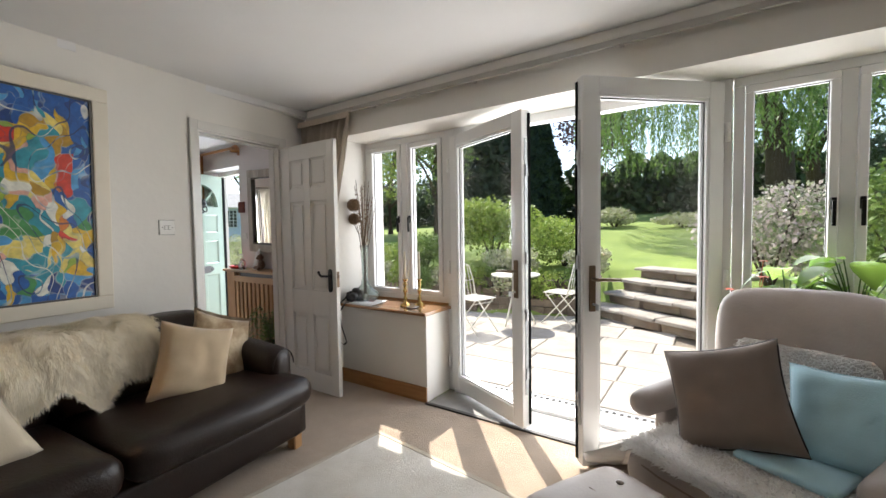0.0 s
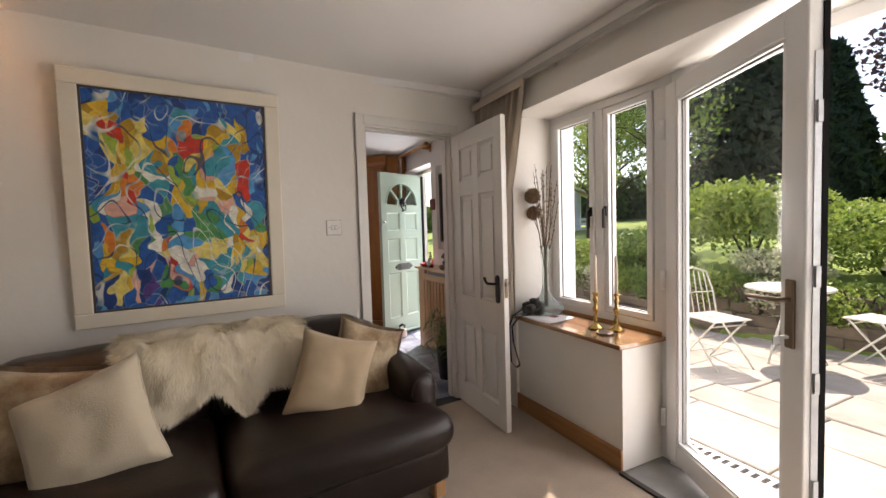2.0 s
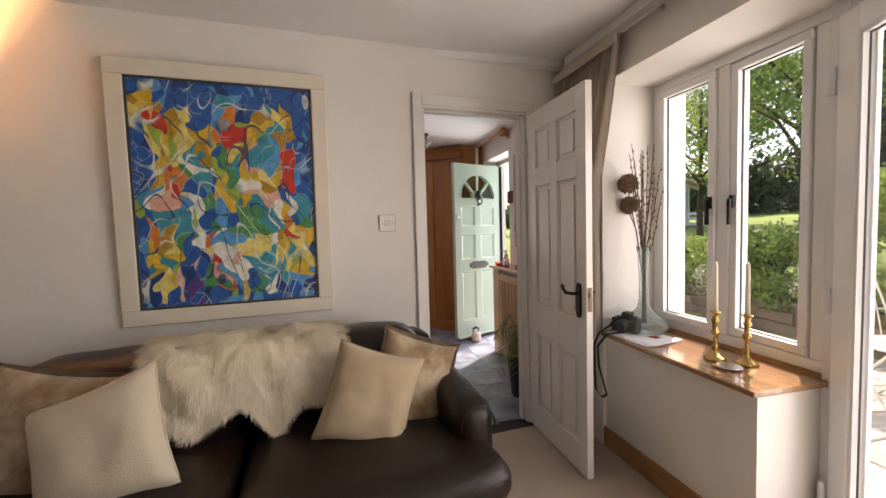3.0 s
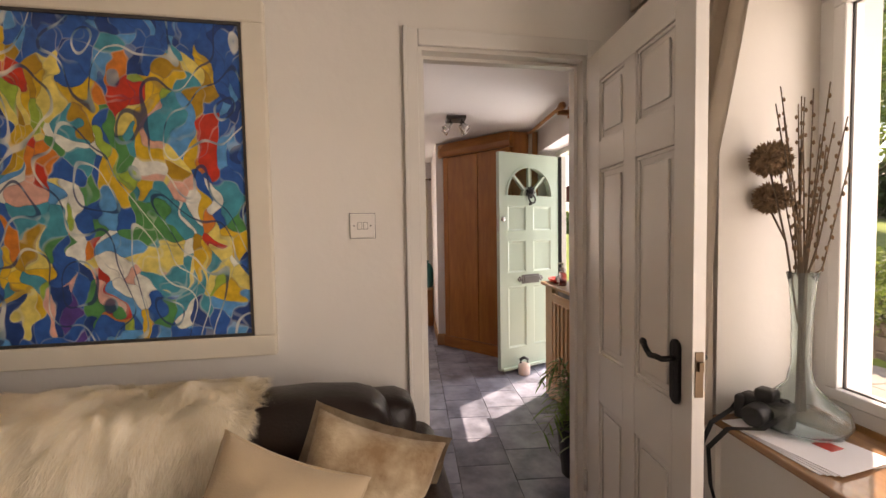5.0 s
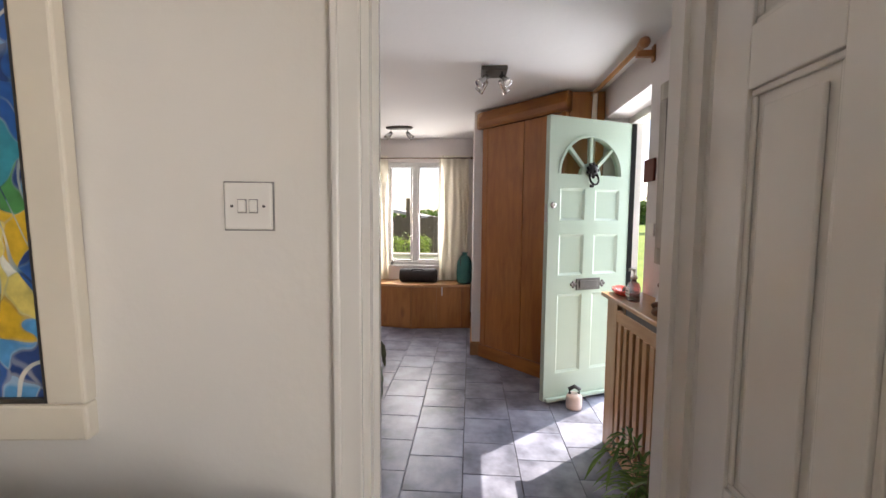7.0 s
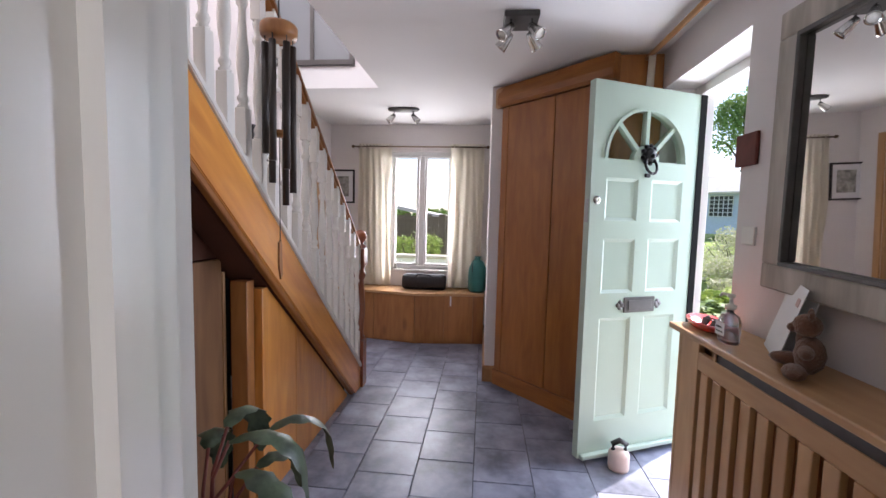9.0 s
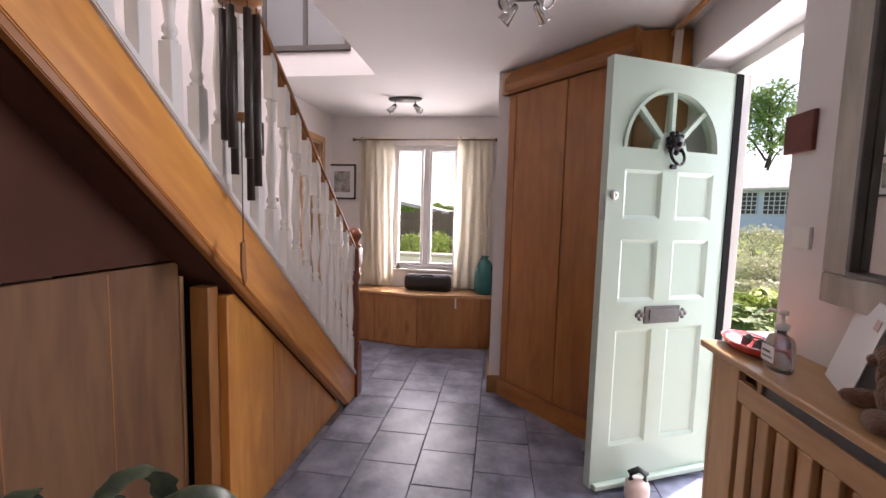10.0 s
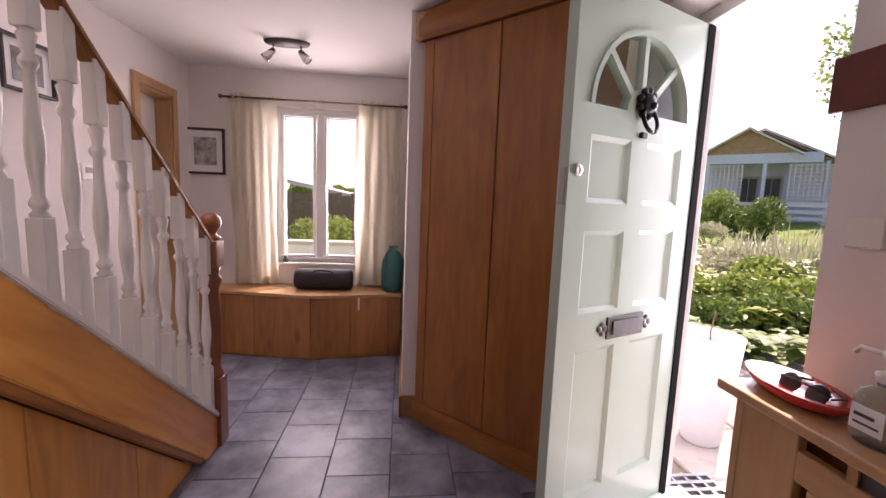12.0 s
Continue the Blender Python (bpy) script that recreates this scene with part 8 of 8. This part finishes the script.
def on_cover():
    z = 0.90
    tray = thing("oval_tray", pose(-4.49, 2.56, z), "red and white oval dish with sunglasses in it", "dish")
    d = Matrix.Diagonal((1.45, 0.8, 1, 1))
    part("dish", lathe([(0.0, 0.004), (0.055, 0.0), (0.075, 0.012), (0.088, 0.032), (0.083, 0.034), (0.07, 0.016), (0.0, 0.010)], 28, m=pose(0, 0, 0, 0, 0, -8) @ d), M["red"], tray, smooth=True)
    part("red_glaze", lathe([(0.0, 0.0115), (0.069, 0.0175), (0.081, 0.0335), (0.0795, 0.0345), (0.06, 0.020), (0.0, 0.014)], 28, m=pose(0, 0, 0, 0, 0, -8) @ d), M["red"], tray, "red glazed inside")
    gl = thing("sunglasses", pose(-4.47, 2.56, z + 0.016), "dark sunglasses lying in the dish", "sunglasses")
    for s in (-1, 1):
        part("lens", lathe([(0.0, 0.004), (0.02, 0.005), (0.024, 0.003), (0.0, 0.0)], 14, m=pose(s * 0.03, 0, 0.012, 60, 0, 0)), M["black"], gl)
        part("temple", tube([(s * 0.055, 0, 0.014), (s * 0.06, 0.03, 0.016), (s * 0.02, 0.042, 0.02)], 0.0025, 6), M["black"], gl)
    part("bridge", tube([(-0.055, 0, 0.02), (0, 0.002, 0.022), (0.055, 0, 0.02)], 0.0025, 6), M["black"], gl)
    b = thing("sanitiser_bottle", pose(-4.31, 2.535, z), "clear plastic pump bottle of hand gel", "bottle")
    clear = mat("clear_plastic", (0.72, 0.76, 0.78), 0.12, coat=0.5, vary=0.06, scale=20)
    cp = clear.node_tree.nodes["Principled BSDF"]
    cp.inputs["Transmission Weight"].default_value = 0.85
    cp.inputs["IOR"].default_value = 1.2
    part("body", lathe([(0.0, 0.0), (0.036, 0.0), (0.04, 0.008), (0.04, 0.075), (0.032, 0.095), (0.013, 0.105), (0.013, 0.115), (0.0, 0.115)], 20, m=Matrix.Diagonal((1.1, 0.75, 1, 1))), clear, b, smooth=True)
    part("label", box(-0.026, 0.026, -0.0312, -0.0300, 0.025, 0.07, 0.0), M["paper"], b, "white label with grey bars")
    part("label_bar", boxes((-0.02, 0.012, -0.0322, -0.0315, 0.05, 0.056), (-0.02, 0.02, -0.0322, -0.0315, 0.036, 0.040)), M["pewter"], b)
    part("pump", lathe([(0.016, 0.115), (0.018, 0.13), (0.006, 0.134), (0.005, 0.155), (0.012, 0.157), (0.012, 0.168), (0.0, 0.170)], 14), M["plastic_white"], b, smooth=True)
    part("spout", tube([(0, 0, 0.163), (-0.045, -0.005, 0.163), (-0.052, -0.006, 0.152)], 0.005, 8), M["plastic_white"], b)
    c = thing("greeting_card", pose(-4.20, 2.60, z), "white card leaning against the wall", "card")
    part("front_leaf", box(-0.09, 0.075, -0.001, 0.001, 0.0, 0.235), M["paper"], c, m=pose(0, 0, 0, -14, 4, -22))
    part("back_leaf", box(-0.09, 0.075, -0.001, 0.001, 0.0, 0.235), M["paper"], c, m=pose(0.01, 0.03, 0, -10, 4, -8))
    part("stamp", box(0.03, 0.055, -0.003, -0.0015, 0.175, 0.20), mat("pale_pink_print", (0.6, 0.42, 0.42), 0.7), c, m=pose(0, 0, 0, -14, 4, -22))
    bm = bmesh.new()
    for x, y, zz, rx, ry, rz in ((0, 0, 0.055, 0.042, 0.036, 0.055), (0.0, -0.01, 0.135, 0.036, 0.034, 0.034), (-0.028, -0.004, 0.166, 0.014, 0.008, 0.014), (0.028, -0.004, 0.166, 0.014, 0.008, 0.014), (0.0, -0.04, 0.126, 0.016, 0.014, 0.013),
                                 (-0.055, -0.035, 0.022, 0.026, 0.055, 0.022), (0.075, -0.03, 0.02, 0.055, 0.028, 0.02), (-0.05, -0.015, 0.085, 0.018, 0.018, 0.04), (0.07, -0.01, 0.075, 0.05, 0.018, 0.018)):
        bmesh.ops.create_icosphere(bm, subdivisions=2, radius=1, matrix=Matrix.LocRotScale((x, y, zz), None, (rx, ry, rz)))
    solo("teddy_bear", bm, M["bear"], "small brown plush bear sitting on the radiator cover", "soft toy", m=pose(-4.02, 2.58, z, 0, 0, -35), smooth=True)


on_cover()


def door_curtain():
    c = thing("door_curtain_pole", pose(0, 0, 0), "wooden pole with a cream curtain drawn aside at the front door", "curtain pole")
    part("pole", tube([(-5.62, 2.60, 2.262), (-4.52, 2.60, 2.262)], 0.015, 12), M["oak_x"], c)
    for x in (-4.50,):
        part("finial", lathe([(0.0, -0.03), (0.02, -0.028), (0.024, -0.018), (0.016, -0.008), (0.022, 0.004), (0.030, 0.02), (0.026, 0.04), (0.0, 0.052)], 16, m=pose(x, 2.60, 2.262, 0, 90, 0)), M["oak"], c)
    part("bracket", boxes((-4.60, -4.57, 2.60, 2.70, 2.225, 2.262), (-4.605, -4.565, 2.69, 2.70, 2.20, 2.29), bevel=0.004), M["oak"], c)
    bm = bmesh.new()
    n, rows = 26, 8
    g = []
    for j in range(rows + 1):
        f = j / rows
        ln = []
        for i in range(n + 1):
            u = i / n
            cx, spread = -5.50 + 0.06 * f, 0.30 * (1 - f) + 0.10
            ln.append(bm.verts.new((cx + (u - 0.5) * spread, 2.60 + 0.028 * math.sin(u * 26) * (0.5 + 0.5 * f), 2.28 - 0.85 * f)))
        g.append(ln)
    for j in range(rows):
        for i in range(n):
            bm.faces.new((g[j][i], g[j][i + 1], g[j + 1][i + 1], g[j + 1][i])).smooth = True
    bmesh.ops.solidify(bm, geom=list(bm.faces), thickness=0.003)
    part("cloth", bm, M["muslin"], c, "cream curtain cloth gathered behind the door")


door_curtain()


def wind_chime():
    c = thing("wind_chime", pose(-4.40, 0.865, 0), "dark bamboo wind chime hanging beside the stairs", "wind chime")
    part("top_disc", lathe([(0.0, 1.985), (0.065, 1.985), (0.07, 2.0), (0.07, 2.025), (0.062, 2.035), (0.0, 2.035)], 20), M["oak"], c, "honey wood top ring")
    part("cord", tube([(0, 0, 2.03), (0.0, 0.0, 2.20), (0, 0, CEIL_H)], 0.003, 6), M["dark"], c)
    lens = (0.45, 0.48, 0.57, 0.62, 0.53, 0.42)
    dk = mat("dark_bamboo", (0.030, 0.020, 0.015), 0.45, vary=0.35, scale=14)
    for k, ln in enumerate(lens):
        a = 2 * math.pi * k / 6
        x, y = 0.05 * math.cos(a), 0.05 * math.sin(a)
        part("tube", tube([(x, y, 1.96), (x, y, 1.96 - ln)], 0.0135, 10), dk, c)
        part("string", tube([(x, y, 1.985), (x, y, 1.955)], 0.002, 5), M["dark"], c)
    part("clapper", lathe([(0.0, -0.012), (0.028, -0.012), (0.028, 0.012), (0.0, 0.012)], 16, m=pose(0, 0, 1.62)), M["oak"], c)
    part("tail", prism([(-0.012, 1.06), (0.0, 1.04), (0.014, 1.10), (0.012, 1.19), (-0.006, 1.20)], -0.004, 0.004, "y"), M["oak"], c, "leaf-shaped wooden wind sail")
    part("tail_cord", tube([(0, 0, 1.61), (0, 0, 1.19)], 0.002, 5), M["dark"], c)


wind_chime()


def plants_hall():
    rnd = random.Random(4)
    st = thing("plant_stand", pose(-3.47, 1.19, 0), "slim dark wooden plant stand by the doorway", "plant stand")
    part("top", lathe([(0.0, 0.43), (0.13, 0.43), (0.135, 0.44), (0.13, 0.455), (0.0, 0.455)], 20), M["ward"], st)
    for a in range(3):
        part("leg", tube([(0.09 * math.cos(a * 2.094), 0.09 * math.sin(a * 2.094), 0.43), (0.13 * math.cos(a * 2.094), 0.13 * math.sin(a * 2.094), 0.0)], 0.012), M["ward"], st)
    p = thing("begonia_plant", pose(-3.47, 1.19, 0.455), "dark leaved begonia in a brown pot on a stand", "potted plant")
    part("pot", lathe([(0.0, 0.0), (0.07, 0.0), (0.10, 0.15), (0.104, 0.16), (0.092, 0.16), (0.088, 0.14), (0.0, 0.14)], 20), M["maroon"], p, smooth=True)
    bm = bmesh.new()
    for k in range(14):
        a = k * 2.4 + rnd.uniform(-0.3, 0.3)
        r = rnd.uniform(0.05, 0.13)
        h = rnd.uniform(0.34, 0.455)
        tip = Vector((r * math.cos(a), r * math.sin(a), h))
        part("stem", tube([(0.02 * math.cos(a), 0.02 * math.sin(a), 0.14), (tip.x * 0.5, tip.y * 0.5, h * 0.85), tip], 0.0035, 5), M["maroon"], p)
        # a long leaf that arches over and hangs, with toothed edges
        way = Vector((math.cos(a), math.sin(a), 0))
        side = Vector((-way.y, way.x, 0))
        ln, wd = rnd.uniform(0.17, 0.25), rnd.uniform(0.045, 0.065)
        prev, p0, ang = None, tip.copy(), 0.45
        steps = 12
        for i in range(steps + 1):
            f = i / steps
            tooth = 1.0 + 0.16 * (1 if i % 2 else -1)
            hw = wd * 0.5 * math.sin(math.pi * min(1, f * 0.93 + 0.05)) ** 0.7 * tooth
            row = (bm.verts.new(p0 - side * hw + Vector((0, 0, -0.25 * hw))), bm.verts.new(p0 + Vector((0, 0, 0.1 * hw))), bm.verts.new(p0 + side * hw + Vector((0, 0, -0.25 * hw))))
            if prev:
                for q in (0, 1):
                    bm.faces.new((prev[q], prev[q + 1], row[q + 1], row[q])).smooth = True
            prev = row
            p0 = p0 + (way * math.cos(ang) + Vector((0, 0, math.sin(ang)))) * ln / steps
            ang = max(-1.45, ang - 0.24)
    part("foliage", bm, L["begonia"], p, "dark green banded pointed leaves")
    p = thing("parlour_palm", pose(-3.47, 2.295, 0), "small parlour palm in a black pot on the tiles", "potted plant")
    part("pot", lathe([(0.0, 0.0), (0.075, 0.0), (0.100, 0.25), (0.106, 0.26), (0.094, 0.26), (0.088, 0.23), (0.0, 0.23)], 20), M["black"], p, smooth=True)
    bm = bmesh.new()
    sm = bmesh.new()
    for k in range(38):
        a = rnd.uniform(0, 6.28)
        le = rnd.uniform(0.11, 0.25)
        top = rnd.uniform(0.38, 0.66)
        pts = []
        for i in range(9):
            f = i / 8
            pts.append(Vector((le * f ** 1.3 * math.cos(a), le * f ** 1.3 * math.sin(a), 0.23 + (top - 0.23) * math.sin(f * 2.0) / math.sin(1.6) - 0.10 * f * f)))
        tube(pts, 0.0025, 4, sm, 0.5)
        for i in range(2, 9):
            d = (pts[i] - pts[i - 1]).normalized()
            sd = d.cross(Vector((0, 0, 1))).normalized()
            for s in (-1, 1):
                leaf_blade(bm, pts[i], d * 0.55 + sd * s + Vector((0, 0, 0.1)), rnd.uniform(0.06, 0.10), 0.012, 0.03, 3)
    part("fronds", bm, L["palm"], p, "fine green palm fronds")
    tagged(part("stalks", sm, M["stem"], p), kind="stuff")


plants_hall()
stop = thing("door_stop", pose(-4.99, 2.43, 0), "pink ceramic door stop with a black strap", "door stop")
part("body", lathe([(0.0, 0.0), (0.05, 0.0), (0.054, 0.015), (0.054, 0.08), (0.046, 0.10), (0.02, 0.108), (0.0, 0.108)], 18), M["terracotta"], stop, smooth=True)
part("strap", tube([(0.0, -0.03, 0.10), (0.0, -0.035, 0.135), (0.0, 0.0, 0.155), (0.0, 0.035, 0.135), (0.0, 0.03, 0.10)], 0.015, 8), M["black"], stop, "black strap handle")

# ---- floor tiles, paving and stones ----


def hall_tiles():
    """Slate tiles 300 mm square in offset rows."""
    fl = bpy.data.objects["floor_hall"]
    p, g = 0.2975, 0.003
    made = {}
    rnd = random.Random(30)

    def tile_mesh(w, h):
        key = (round(w, 3), round(h, 3))
        if key not in made:
            bm = box(0, w, 0, h, -0.012, 0.0)
            top = [e for e in bm.edges if all(v.co.z > -0.001 for v in e.verts)]
            bmesh.ops.bevel(bm, geom=top, offset=0.0025, segments=1, affect="EDGES")
            made[key] = mesh_of("tile", bm, M["slate"])
        return made[key]
    for j in range(-4, 7):
        y0 = 1.070 + p * j
        if y0 + p < -0.04 or y0 > 2.86:
            continue
        off = -5.672 if j % 2 == 0 else -5.820
        i = -6
        while off + p * i < -2.99:
            x0, x1 = off + p * i + g / 2, off + p * (i + 1) - g / 2
            a, b = max(y0 + g / 2, -0.045), min(y0 + p - g / 2, 2.86)
            x0, x1 = max(x0, -7.31), min(x1, -2.99 - 0.098 * (a - 1.25) - 0.05)
            i += 1
            if x1 - x0 < 0.03 or b - a < 0.03:
                continue
            ob = new("tile", tile_mesh(x1 - x0, b - a))
            ob.parent = fl
            ob.location = (x0, a, 0.0 + rnd.uniform(-0.0006, 0.0006))


hall_tiles()


def patio():
    bed = bpy.data.objects["patio_bed"]
    rnd = random.Random(31)
    made = {}

    def slab(w, h):
        key = (round(w, 2), round(h, 2))
        if key not in made:
            bm = box(0, key[0], 0, key[1], -0.035, 0.0)
            top = [e for e in bm.edges if all(v.co.z > -0.001 for v in e.verts)]
            bmesh.ops.bevel(bm, geom=top, offset=0.008, segments=1, affect="EDGES")
            made[key] = mesh_of("paving_slab", bm, M["paving"])
        return made[key]
    y = 3.22
    row = 0
    while y < 6.9:
        h = (0.60, 0.45, 0.60, 0.45)[row % 4]
        x = -8.2 + rnd.uniform(0, 0.4)
        while x < 3.6:
            w = rnd.choice((0.45, 0.60, 0.75, 0.90))
            if y + h < edge_y(x + w / 2) + 0.15:
                ob = new("paving_slab", slab(w - 0.014, h - 0.014))
                ob.parent = bed
                ob.matrix_basis = pose(x, y, PZ + rnd.uniform(-0.004, 0.003), rnd.uniform(-0.25, 0.25), rnd.uniform(-0.25, 0.25), 0)
            x += w
        y += h
        row += 1
    x = -8.1
    while x < 3.4:
        w = rnd.choice((0.45, 0.60, 0.75))
        if not (-5.55 < x + w / 2 < -4.65) and not (-2.85 < x + w and x < 1.05):
            ob = new("paving_slab", slab(w - 0.014, 0.206))
            ob.parent = bed
            ob.matrix_basis = pose(x, 3.0, PZ, 0, 0, 0)
        x += w


patio()


def rough_block(w, d, h, seed):
    rnd = random.Random(seed)
    bm = box(-w / 2, w / 2, -d / 2, d / 2, 0, h)
    for v in bm.verts:
        v.co += Vector((rnd.uniform(-0.02, 0.02), rnd.uniform(-0.02, 0.02), rnd.uniform(-0.008, 0.008)))
    bmesh.ops.bevel(bm, geom=list(bm.edges), offset=0.012, segments=1, affect="EDGES")
    return bm


def garden_stonework():
    rnd = random.Random(33)
    meshes = [mesh_of("stone", rough_block(rnd.uniform(0.24, 0.46), 0.26, rnd.uniform(0.12, 0.16), k), M["stone"]) for k in range(9)]
    w = thing("stone_bank", pose(0, 0, 0), "dry stone retaining wall along the raised border", "garden wall")
    for course in range(4):
        x = -6.0 + 0.13 * (course % 2)
        while x < 2.4:
            if not (-1.62 < x < -0.1):
                low = max(0.0, min(1.0, (-5.0 - x) / 2.5))
                if course < 4 - 3 * low:
                    ob = new("stone", meshes[rnd.randrange(len(meshes))])
                    ob.parent = w
                    slope = math.degrees(math.atan2(edge_y(x + 0.1) - edge_y(x - 0.1), 0.2))
                    ob.matrix_basis = pose(x, edge_y(x) + 0.06 + 0.03 * course + rnd.uniform(-0.03, 0.03), -0.09 + 0.142 * course, rnd.uniform(-2, 2), rnd.uniform(-2, 2), slope + rnd.uniform(-6, 6))
            x += 0.36
    s = thing("garden_steps", pose(-0.87, 6.03, PZ, 0, 0, -32), "broad stone garden steps up to the lawn", "steps")
    for k in range(4):
        for i in range(3):
            wd = 0.60
            bm = rough_block(wd - 0.012, 0.40, 0.05, 100 + 10 * k + i)
            part("tread_slab", bm, M["paving"], s, m=pose(-0.60 + wd * i, 0.19 + 0.34 * k, 0.125 + 0.175 * k))
            bm = rough_block(wd - 0.02, 0.30, 0.128, 200 + 10 * k + i)
            part("riser_stone", bm, M["stone"], s, m=pose(-0.57 + wd * i + 0.03 * (k % 2), 0.21 + 0.34 * k, 0.175 * k))
    part("core", boxes((-0.88, 0.88, 0.30, 1.8, -0.05, 0.12), (-0.88, 0.88, 0.64, 1.8, 0.12, 0.30), (-0.88, 0.88, 0.98, 1.8, 0.30, 0.47), (-0.88, 0.88, 1.32, 1.8, 0.47, 0.62)), M["stone"], s)


garden_stonework()
